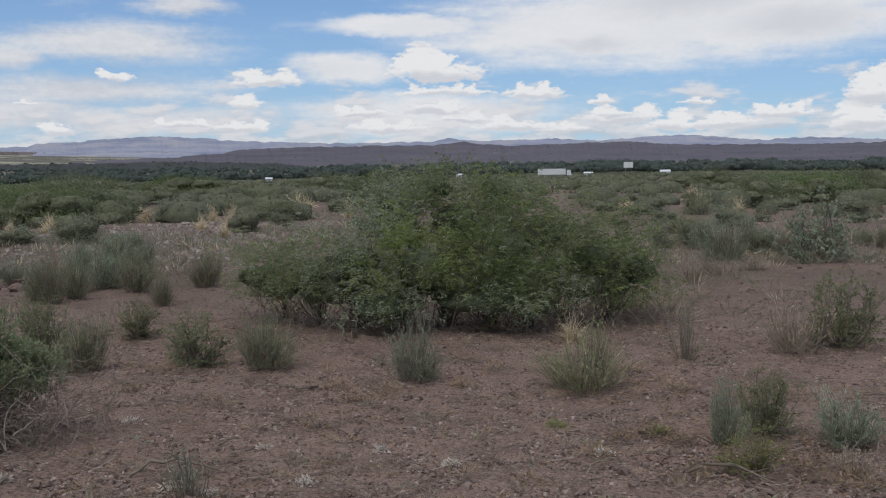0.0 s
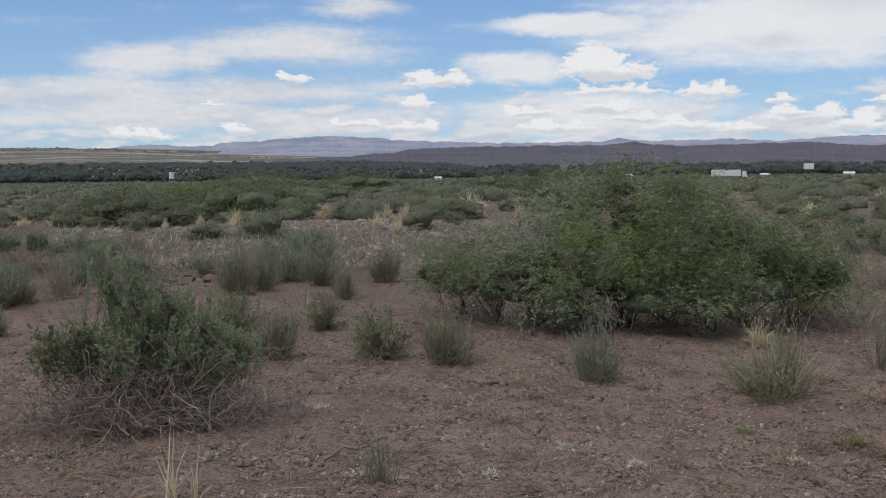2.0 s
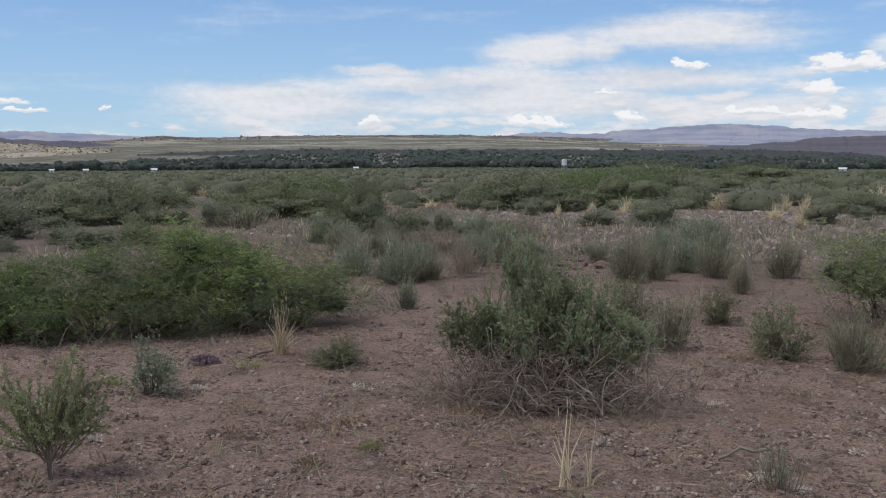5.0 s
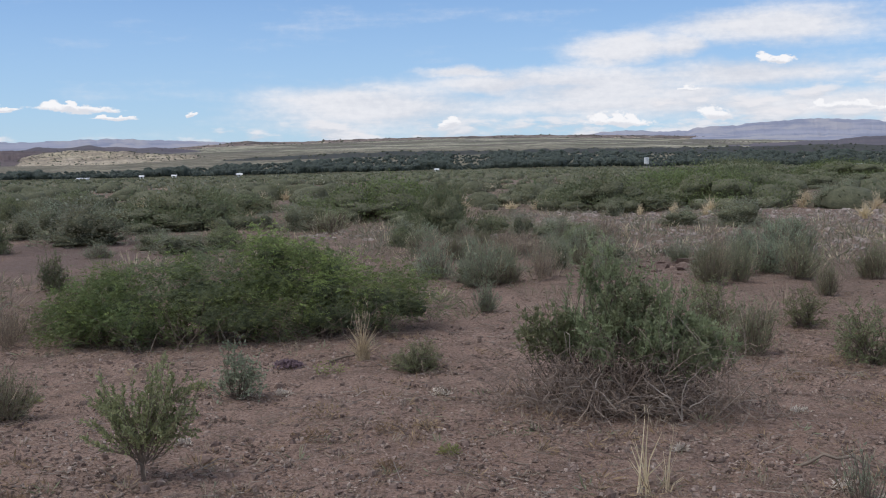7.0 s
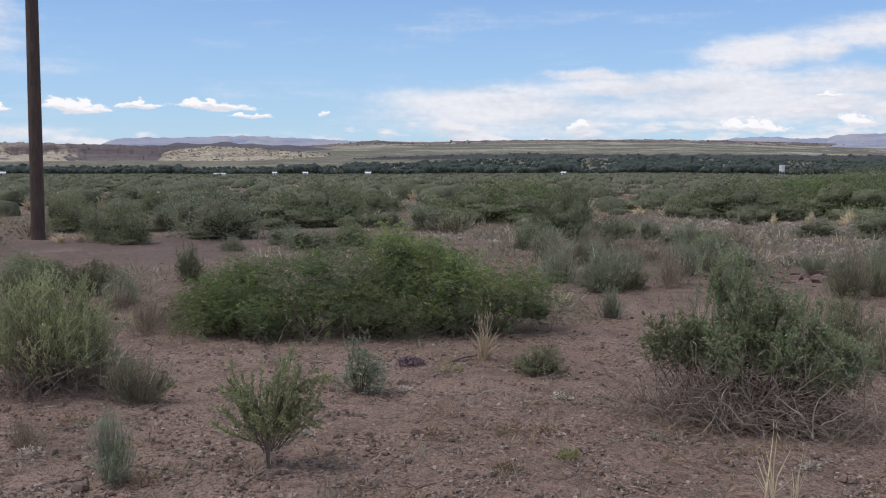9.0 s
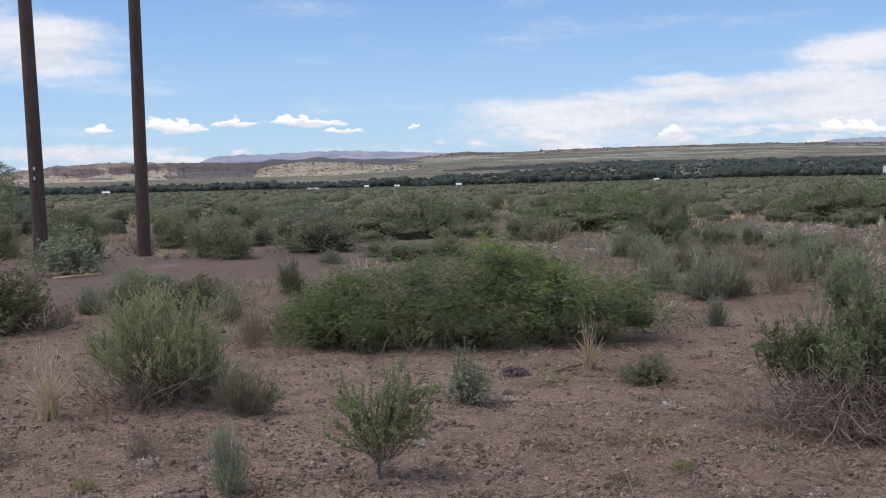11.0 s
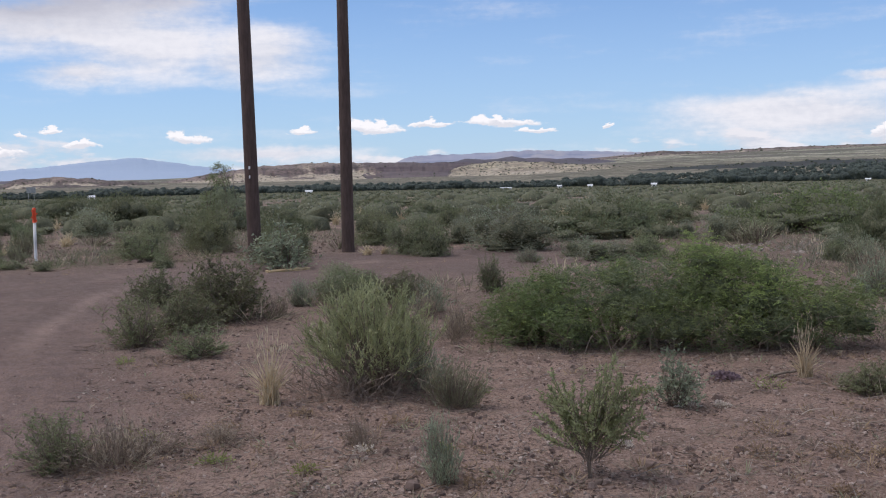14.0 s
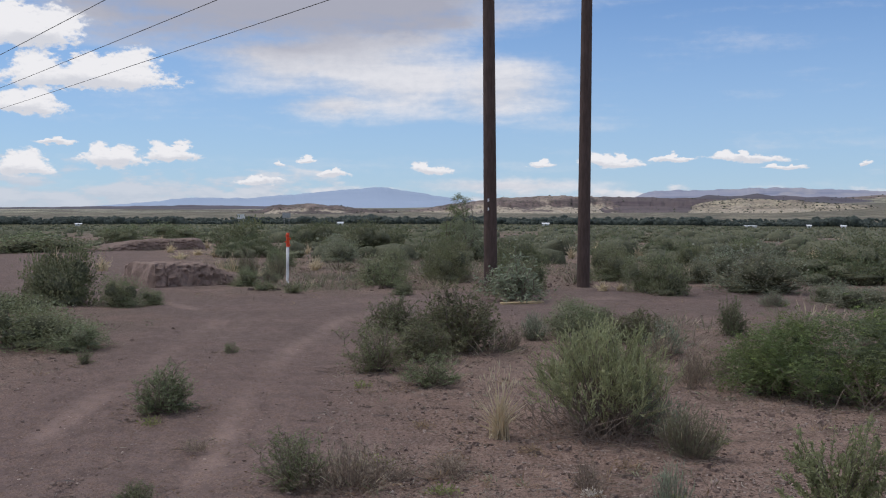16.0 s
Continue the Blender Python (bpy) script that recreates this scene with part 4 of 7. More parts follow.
def leafy_bush(stems, twigs, per, seed, leaf, size=0.05, wide=0.42, stalk=None, steps=5):
    """Rounded shrub: woody stems, forked twigs and small leaves in uneven sprays."""
    rng = np.random.default_rng(seed)
    ob = new("shrub")
    tip = unit(rng.normal(size=(stems, 3)))
    tip[:, 2] = np.abs(tip[:, 2]) * 0.9 + 0.08
    tip = tip * np.array([0.46, 0.46, 1.02]) * rng.uniform(0.55, 1.0, (stems, 1)) ** 0.7
    path = bent_paths(disc(stems, 0.10, rng) - np.array([0, 0, 0.04]), tip, steps, rng, 0.09)
    rad = np.linspace(1, 0.3, steps)[None] * rng.uniform(0.6, 1.2, (stems, 1)) * 0.010
    c, w = along(path, twigs, 0.30, 1.0, rng)
    end = c + unit(w * 0.8 + 0.7 * rng.normal(size=c.shape) + np.array([0, 0, 0.5])) * rng.uniform(0.10, 0.26, (len(c), 1))
    tw = bent_paths(c, end, 3, rng, 0.1)
    many("brushwood", [tubes(path, rad), leaves(c, end - c, np.linalg.norm(end - c, axis=1), 0.008, rng)], stalk or TWIG, ob)
    b, w = along(tw, per, 0.1, 1.05, rng)
    n = len(b)
    ln = rng.uniform(0.6, 1.3, n) * size
    many("foliage", [leaves(b, w * 0.6 + 0.8 * rng.normal(size=(n, 3)), ln, ln * wide, rng)], leaf, ob)
    return ob


def grass_tuft(blades, seed, mat, spread=0.5, heads=True, thin=1.0):
    """A bunch of thin arching blades."""
    rng = np.random.default_rng(seed)
    ob = new("grass")
    foot = disc(blades, 0.16, rng) - np.array([0, 0, 0.03])
    tip = disc(blades, spread, rng)
    tip[:, 2] = rng.uniform(0.35, 1.1, blades) * (1 - 0.55 * np.hypot(tip[:, 0], tip[:, 1]) / spread)
    mid = foot * 0.5 + tip * 0.5
    mid[:, :2] *= 0.62
    mid[:, 2] *= 1.18
    side = unit(np.cross(tip - foot, rng.normal(size=tip.shape)))
    wd = rng.uniform(0.005, 0.012, (blades, 1)) * thin
    v = np.stack([foot - side * wd, foot + side * wd, mid + side * wd * 0.8, mid - side * wd * 0.8, tip + side * wd * 0.2, tip - side * wd * 0.2], 1)
    k = np.arange(blades)[:, None] * 6
    f = np.concatenate([k + np.array([[0, 1, 2, 3]]), k + np.array([[3, 2, 4, 5]])])
    many("grassy_body", [(v, f)], mat, ob)
    if heads:
        top = tip[tip[:, 2] > 0.6]
        many("seed_fluff", [leaves(np.repeat(top, 2, 0), rng.normal(size=(len(top) * 2, 3)) * 0.3 + np.array([0, 0, 1]), 0.12, 0.016, rng)], STRAW, ob)
    return ob


def lobe_points(n, lobes, rng, shell=0.45):
    """Random points in a set of ellipsoids, thicker towards their skins."""
    vol = np.array([(l[3] * l[4] * l[5]) ** 0.7 for l in lobes])
    k = rng.choice(len(lobes), n, p=vol / vol.sum())
    l = np.array(lobes)[k]
    d = unit(rng.normal(size=(n, 3)))
    d[:, 2] = np.where(d[:, 2] < -0.55, -d[:, 2], d[:, 2])
    q = rng.uniform(0, 1, (n, 1)) ** shell
    bumps = 1 + 0.16 * np.sin(d[:, :1] * 7 + l[:, :1] * 9) * np.cos(d[:, 1:2] * 6 + l[:, 1:2] * 5)
    return l[:, :3] + d * q * bumps * l[:, 3:], d, k


def mesquite(lobes, feet, leaf_count, boughs, seed, mats, frond=0.085, pairs=6, thick=0.02, dead=0, name="mesquite", which=None, clumped=0.74, tufts_each=26, tuft=0.06, heart=0.0):
    """Spreading thorn bush: several crooked trunks, branching boughs and feathery compound leaves in uneven lobes."""
    rng = np.random.default_rng(seed)
    ob = new(name)
    feet = np.array(feet, float)
    tgt, _, _ = lobe_points(boughs, lobes, rng, 0.8)
    near = np.argmin(np.linalg.norm(tgt[:, None, :2] - feet[None, :, :2], axis=2) + rng.uniform(0, 0.4, (boughs, len(feet))), 1)
    path = bent_paths(feet[near] + disc(boughs, 0.06, rng) - np.array([0, 0, 0.06]), tgt, 7, rng, 0.12, 0.10)
    rad = np.linspace(1, 0.18, 7)[None] * rng.uniform(0.4, 1.1, (boughs, 1)) * thick
    stout = np.argsort(-rad[:, 0])[:len(feet) * 2]
    for i in stout:
        part("trunk", [tubes(path[i:i + 1], rad[i:i + 1] * 1.15, 6)], BARK, ob, "", True)
    slim = np.setdiff1d(np.arange(boughs), stout)
    many("boughwork", [tubes(path[slim], rad[slim], 4)], BARK, ob)
    c, w = along(path, 9, 0.35, 1.0, rng)
    end = c + unit(w + 0.8 * rng.normal(size=c.shape) + np.array([0, 0, 0.3])) * rng.uniform(0.08, 0.30, (len(c), 1))
    tw = bent_paths(c, end, 3, rng, 0.12)
    many("branchwork", [tubes(tw, np.linspace(1, 0.4, 3)[None] * np.full((len(c), 1), thick * 0.16))], TWIG, ob)
    if heart:
        l = np.array(lobes)
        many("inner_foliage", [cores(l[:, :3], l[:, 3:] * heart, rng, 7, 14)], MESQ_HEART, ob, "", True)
    p, d, k = lobe_points(leaf_count, lobes, rng)
    tufts = len(lobes) * tufts_each
    cp, cd, ck = lobe_points(tufts, lobes, rng, 0.22)
    cp = cp + cd * np.abs(rng.normal(0, 0.05, (tufts, 1))) + np.array([0, 0, 0.03])
    grown = rng.uniform(0, 1, leaf_count) < clumped
    w = rng.integers(0, tufts, leaf_count)
    spread = rng.normal(size=(leaf_count, 3)) * rng.uniform(0.6, 1.4, (tufts, 1))[w] * tuft * np.array([1.0, 1.0, 0.75])
    p = np.where(grown[:, None], cp[w] + spread, p)
    d = np.where(grown[:, None], unit(cd[w] + 0.5 * unit(spread)), d)
    k = np.where(grown, ck[w], k)
    p[:, 2] = np.maximum(p[:, 2], 0.03)
    way = d + 0.7 * rng.normal(size=p.shape) + np.array([0, 0, 0.15])
    ln = rng.uniform(0.6, 1.3, leaf_count) * frond
    tint = k if which is None else np.array(which)[k]
    pick = (tint + (rng.uniform(0, 1, leaf_count) < 0.22) * rng.integers(0, len(mats), leaf_count)) % len(mats)
    for m, mat in enumerate(mats):
        s = pick == m
        if s.any():
            many("foliage", fronds(p[s], way[s], ln[s], rng, pairs), mat, ob)
    if dead:
        a = feet[rng.integers(0, len(feet), dead)] + disc(dead, 0.55, rng) - np.array([0, 0.15, 0])
        b = a + np.stack([rng.normal(0, 0.22, dead), rng.normal(0, 0.22, dead), rng.uniform(0.08, 0.5, dead)], 1)
        many("dead_brushwood", [tubes(bent_paths(a, b, 4, rng, 0.15), np.linspace(1, 0.4, 4)[None] * np.full((dead, 1), 0.0035))], DEADMID, ob)
    return ob


PLACED = []
# how much fuller a kind is drawn than its leafy outline, across and up
FULL = {"crown_soft": (1.40, 1.30), "shrub_near": (1.40, 1.25), "creosote": (1.32, 1.15), "shrub_grey": (1.30, 1.2), "mesquite_mid": (1.28, 1.30), "mesquite_green": (1.30, 1.38),
        "crown_olive": (1.28, 1.15), "crown_grey": (1.28, 1.15), "straw": (1.4, 1.2), "straw_mid": (1.6, 0.95)}


def free(x, y, w):
    """Whether nothing stands within reach of a bush this wide."""
    return all((x - u) ** 2 + (y - v) ** 2 > (0.55 * (w + q)) ** 2 for u, v, q in PLACED)


def put(kind, spots, label, category, group, name, lean=0.3):
    """Copies of a prepared kind at spots (x, y, width, height); the nearer side stands at the spot."""
    rng = np.random.default_rng(len(spots) * 31 + len(label))
    variants, (wide, high) = PLANTS[kind], FULL.get(kind, (1.18, 1.05))
    for x, y, w, h in spots:
        r = math.hypot(x, y)
        x, y = x * (1 + lean * w / r), y * (1 + lean * w / r)
        PLACED.append((x, y, w))
        src = variants[int(rng.integers(len(variants)))]
        m = Matrix.Translation((x, y, float(ground_z(x, y)))) @ Matrix.Rotation(rng.uniform(0, 6.28), 4, "Z") @ Matrix.Diagonal((w * wide, w * wide, h * high, 1))
        ob = copy_thing(src, m)
        ob.name = name
        tagged(ob, label, category, group)


def ready(kind, obs):
    PLANTS[kind] = obs


ready("brush_near", [broom_bush(160, 15, s, SAGE, None, 0.005) for s in (1, 2, 3)])
ready("brush_blue", [broom_bush(160, 15, s, SAGE_BLUE, None, 0.005) for s in (4, 5)])
ready("brush_soft", [broom_bush(230, 15, s, m, None, 0.0038, 0.85, True) for s, m in ((101, SAGE), (102, SAGE_BLUE), (103, SAGE))])
YELLOWISH = leaf_material("yellowish_brush_leaf", (0.185, 0.190, 0.102), (0.350, 0.350, 0.205), 0.7, 0.3, 0.02)
ready("brush_green", [broom_bush(230, 17, 109, YELLOWISH, None, 0.004, 0.75, True)])
ready("shrub_lime", [leafy_bush(44, 5, 18, 110, LIME, 0.034, 0.4)])
ready("brush_dry", [broom_bush(100, 9, s, TAN, DEADMID, 0.0032, 1.0, True) for s in (6, 7)])
ready("brush_thin", [broom_bush(34, 13, s, SAGE_BLUE, None, 0.011) for s in (8, 9)])
ready("brush_mid", [broom_bush(90, 13, s, SAGE, None, 0.008, 1.0, True) for s in (10, 11, 12)])
ready("shrub_near", [leafy_bush(50, 6, 22, s, GREEN, 0.034, 0.36) for s in (13, 14, 15)])
ready("shrub_mid", [leafy_bush(34, 6, 9, s, GREEN, 0.06, 0.45, None, 3) for s in (16, 17)])
ready("shrub_grey", [leafy_bush(34, 6, 9, s, SAGE_BLUE, 0.06, 0.45, None, 3) for s in (18, 19)])
ready("creosote", [leafy_bush(70, 8, 15, s, CREOSOTE, 0.038, 0.4) for s in (20, 21)])
ready("straw", [grass_tuft(120, s, GOLD, 0.44, True, 0.9) for s in (22, 23)])
ready("stalks", [grass_tuft(15, s, GOLD, 0.45, True, 1.5) for s in (31, 32)])
ready("straw_mid", [grass_tuft(90, s, GOLD, 0.36, True, 1.5) for s in (24, 25)])
def dome_lobes(n, seed):
    """Uneven heaps of foliage filling a low dome 1 m wide and 1 m high."""
    rng = np.random.default_rng(seed)
    p = disc(n, 0.36, rng)
    r = np.hypot(p[:, 0], p[:, 1]) / 0.36
    top = (1 - 0.55 * r ** 2) * rng.uniform(0.62, 1.0, n)
    half = rng.uniform(0.16, 0.26, n)
    heaps = [(float(x), float(y), float(t * 0.52), float(h), float(h), float(t * 0.46)) for (x, y, _z), t, h in zip(p, top, half)]
    turn = np.arange(11) / 11 * 6.283 + rng.uniform(-0.2, 0.2, 11)
    reach = rng.uniform(0.36, 0.50, 11)
    return heaps + [(float(math.cos(a) * q), float(math.sin(a) * q), 0.12, 0.17, 0.17, float(h)) for a, q, h in zip(turn, reach, rng.uniform(0.14, 0.30, 11))]


ready("mesquite_mid", [crown_bush(dome_lobes(14, s), 10000, 0.018, s, [FAR_DARK, FAR_DARK, CREOSOTE], 0.55, 40, heart=0.55, low=0.42) for s in (28, 29, 30)])
ready("mesquite_green", [crown_bush(dome_lobes(14, s), 10000, 0.017, s, [MESQUITE_DEEP, MESQUITE_DEEP, FAR_DARK], 0.55, 40, heart=0.55, low=0.42) for s in (104, 105)])
ready("mesquite_far", [crown_bush(dome_lobes(11, s), 3000, 0.028, s, [FAR_DARK, FAR_OLIVE, FAR_DARK], 0.6, 16, 4, 8, heart=0.6, low=0.42) for s in (33, 34)])
ROUND = [(-0.2, 0.0, 0.40, 0.28, 0.26, 0.40), (0.18, 0.1, 0.48, 0.28, 0.27, 0.46), (0.05, -0.2, 0.36, 0.3, 0.26, 0.36), (0.0, 0.0, 0.22, 0.46, 0.44, 0.24), (0.1, -0.1, 0.08, 0.44, 0.42, 0.20), (-0.15, 0.1, 0.08, 0.40, 0.42, 0.18)]
ready("crown_olive", [crown_bush(ROUND, 5000, 0.036, s, [FAR_OLIVE, GREEN, FAR_DARK], 0.5, heart=0.5, low=0.6) for s in (36, 37, 38)])
ready("crown_grey", [crown_bush(ROUND, 5000, 0.040, s, [SAGE, FAR_GREY, SAGE_BLUE], 0.36, heart=0.48) for s in (39, 42, 43)])
ready("crown_soft", [crown_bush(ROUND, 6500, 0.042, s, [GREEN, SAGE, GREEN], 0.30, 60, 5, 10, 0.42) for s in (46, 47)])
ready("crown_purple", [crown_bush(ROUND, 1300, 0.05, 45, [PURPLE, TAN], 0.2)])

G_SAGE, G_SHRUB, G_STRAW, G_MESQ = "grey brush in the desert", "green shrubs in the desert", "dry grass bunches", "mesquite bushes on the flat"

# the great mesquite in front of the viewer's first stand
big = mesquite([
    (-1.85, 1.50, 0.36, 0.48, 0.45, 0.28), (-1.30, 1.0, 0.44, 0.45, 0.4, 0.34), (-0.85, 0.45, 0.58, 0.52, 0.5, 0.44), (-0.20, 0.25, 0.56, 0.48, 0.45, 0.46),
    (-0.45, 1.20, 0.84, 0.60, 0.5, 0.44), (0.15, 1.30, 0.92, 0.65, 0.55, 0.44), (0.60, 0.60, 0.64, 0.58, 0.5, 0.52), (0.95, 1.35, 0.80, 0.60, 0.55, 0.42),
    (1.45, 0.85, 0.56, 0.52, 0.5, 0.42), (1.92, 1.15, 0.44, 0.38, 0.45, 0.34), (0.55, 0.25, 0.36, 0.5, 0.35, 0.30), (-0.6, 0.3, 0.30, 0.5, 0.35, 0.26), (1.3, 0.7, 0.34, 0.5, 0.4, 0.28), (0.1, 0.6, 0.4, 0.8, 0.5, 0.34), (-1.1, 0.8, 0.3, 0.6, 0.4, 0.26), (0.4, 0.2, 0.26, 0.9, 0.3, 0.22), (1.6, 1.0, 0.32, 0.5, 0.4, 0.28),
    (-0.55, 0.15, 0.22, 0.5, 0.25, 0.2), (0.75, 0.2, 0.22, 0.45, 0.25, 0.2), (-1.6, 1.2, 0.28, 0.4, 0.35, 0.24), (0.0, 1.1, 1.26, 0.22, 0.25, 0.16), (0.55, 1.2, 1.22, 0.26, 0.25, 0.18), (-0.55, 1.1, 1.12, 0.20, 0.25, 0.16)],
    [(-1.6, 1.4, 0), (-1.2, 1.1, 0), (-0.8, 0.8, 0), (-0.4, 1.0, 0), (0.05, 0.8, 0), (0.45, 0.8, 0), (0.8, 0.7, 0), (1.15, 1.0, 0), (1.6, 1.1, 0)],
    17000, 190, 40, [MESQUITE, MESQUITE_GREY, MESQUITE_LIME, MESQUITE_DEEP], 0.080, 4, 0.010, 330, clumped=0.80, tufts_each=16, tuft=0.100, heart=0.42, which=[0, 0, 1, 2, 1, 0, 3, 0, 0, 0, 3, 1, 3, 3, 0, 1, 3, 1, 3, 0, 0, 0, 1])
big.matrix_basis = Matrix.Translation((0.0, 8.75, float(ground_z(0, 9.4))))
tagged(big, "large spreading mesquite bush, feathery green over dark crooked stems", "bush")
# the low bright green mesquite by the track
low = mesquite([
    (-1.35, 0.55, 0.22, 0.36, 0.45, 0.26), (-0.95, 0.45, 0.30, 0.50, 0.5, 0.32), (-0.30, 0.5, 0.36, 0.60, 0.6, 0.38), (0.35, 0.65, 0.48, 0.48, 0.55, 0.42),
    (0.80, 0.5, 0.38, 0.50, 0.5, 0.36), (1.30, 0.45, 0.28, 0.48, 0.42, 0.30), (0.0, 0.15, 0.22, 0.80, 0.35, 0.28), (-0.9, 0.2, 0.18, 0.6, 0.3, 0.24), (0.8, 0.25, 0.18, 0.6, 0.3, 0.24), (-1.4, 0.4, 0.16, 0.4, 0.4, 0.22),
    (0.30, 0.6, 0.76, 0.28, 0.3, 0.16), (-0.45, 0.5, 0.62, 0.22, 0.25, 0.14), (-1.05, 0.5, 0.50, 0.18, 0.2, 0.14), (0.85, 0.5, 0.60, 0.20, 0.2, 0.12), (1.55, 0.4, 0.20, 0.30, 0.25, 0.18)],
    [(-1.2, 0.5, 0), (-0.5, 0.4, 0), (0.1, 0.5, 0), (0.7, 0.5, 0), (1.2, 0.45, 0)],
    16500, 110, 41, [MESQUITE_DEEP, MESQUITE_DEEP, FAR_DARK, MESQUITE_DEEP, MESQUITE_LIME, MESQUITE_DEEP], 0.068, 4, 0.010, 160, clumped=0.62, tufts_each=24, tuft=0.075, heart=0.45)
low.matrix_basis = pose(-6.57, 5.83, float(ground_z(-6.9, 6.2)), 0, 0, 47) @ Matrix.Diagonal((1.0, 1.0, 0.93, 1))
tagged(low, "low wide mesquite thicket with bright green feathery leaves", "bush")


def saltbush_with_deadfall():
    """Blue-green saltbush standing in a tangle of its own dead grey branches."""
    rng = np.random.default_rng(50)
    ob = new("saltbush")
    # upright plumes: x, y, top, half width, foot of the leaves
    plumes = [(-0.62, 0.22, 0.60, 0.09, 0.32), (-0.48, 0.26, 0.64, 0.09, 0.30), (-0.38, 0.30, 0.56, 0.07, 0.34), (-0.25, 0.32, 1.00, 0.06, 0.34), (-0.13, 0.25, 1.08, 0.08, 0.32),
              (-0.02, 0.20, 0.80, 0.12, 0.30), (0.05, 0.32, 0.93, 0.08, 0.30), (0.20, 0.25, 0.86, 0.09, 0.30), (0.12, 0.10, 0.62, 0.14, 0.28), (-0.22, 0.12, 0.60, 0.11, 0.30),
              (0.33, 0.30, 0.66, 0.07, 0.32), (0.46, 0.30, 0.58, 0.07, 0.26), (0.57, 0.34, 0.48, 0.06, 0.22), (0.36, 0.16, 0.48, 0.13, 0.20)]
    for k, (px, py, top, half, foot_z) in enumerate(plumes):
        n = 22
        base = np.stack([rng.normal(0.55 * px, 0.05, n), rng.normal(0.28, 0.05, n), np.full(n, -0.05)], 1)
        tip = np.stack([rng.normal(px, half * 0.6, n), rng.normal(py, half * 0.6, n), top * rng.uniform(0.60, 1.0, n) ** 0.7], 1)
        path = bent_paths(base, tip, 6, rng, 0.08)
        many("brushwood", [tubes(path, np.linspace(1, 0.25, 6)[None] * rng.uniform(0.5, 1.2, (n, 1)) * 0.0045)], BARK, ob)
        c, w = along(path, 15, 0.42, 1.0, rng)
        keep = c[:, 2] > foot_z + rng.normal(0, 0.03, len(c))
        c, w = c[keep], w[keep]
        tw = bent_paths(c, c + unit(w + 0.5 * rng.normal(size=c.shape) + np.array([0, 0, 0.5])) * rng.uniform(0.04, 0.11, (len(c), 1)), 3, rng, 0.1)
        b, w = along(tw, 11, 0.0, 1.05, rng)
        m = len(b)
        ln = rng.uniform(0.016, 0.032, m)
        many("foliage", [leaves(b, w + 0.5 * rng.normal(size=(m, 3)), ln, ln * 0.42, rng)], GREEN if k < 3 else SALT, ob, "lighter green sprig" if k < 3 else "")
    n = 1300
    a = np.stack([rng.normal(-0.05, 0.40, n), rng.normal(0.16, 0.17, n), np.abs(rng.normal(0.06, 0.13, n))], 1)
    e = a + np.stack([rng.normal(0, 0.17, n), rng.normal(-0.03, 0.13, n), rng.normal(0.03, 0.12, n)], 1)
    e[:, 2] = np.abs(e[:, 2]) + 0.005
    many("dead_brushwood", [tubes(bent_paths(a, e, 6, rng, 0.34, 0.14), np.linspace(1, 0.45, 6)[None] * rng.uniform(0.5, 1.3, (n, 1)) * 0.0030)], DEADMID, ob, "tangle of brown dead twigs")
    many("dead_brushwood", [tubes(bent_paths(a[::11], e[::11], 6, rng, 0.34, 0.10), np.linspace(1, 0.45, 6)[None] * rng.uniform(0.8, 1.5, (len(a[::11]), 1)) * 0.0030)], DEADWOOD, ob, "bleached dead branches")
    # the pale fork leaning out in front
    for px, pz, qx, qz in ((0.28, 0.04, 0.14, 0.30), (0.28, 0.04, 0.40, 0.36), (0.32, 0.12, 0.52, 0.22), (0.26, 0.02, 0.58, 0.10), (0.22, 0.16, 0.06, 0.28), (-0.1, 0.1, -0.3, 0.3)):
        fork = bent_paths(np.array([[px, -0.16, pz]]), np.array([[qx, -0.10, qz]]), 7, rng, 0.10)
        part("dead_bough", [tubes(fork, np.linspace(0.0050, 0.0018, 7)[None], 5)], DEADWOOD, ob, "pale forked dead branch", True)
    ob.matrix_basis = pose(-2.72, 5.42, float(ground_z(-2.8, 5.5)), 0, 0, 27)
    return tagged(ob, "blue-green saltbush standing in a tangle of bleached dead branches", "bush")


saltbush_with_deadfall()


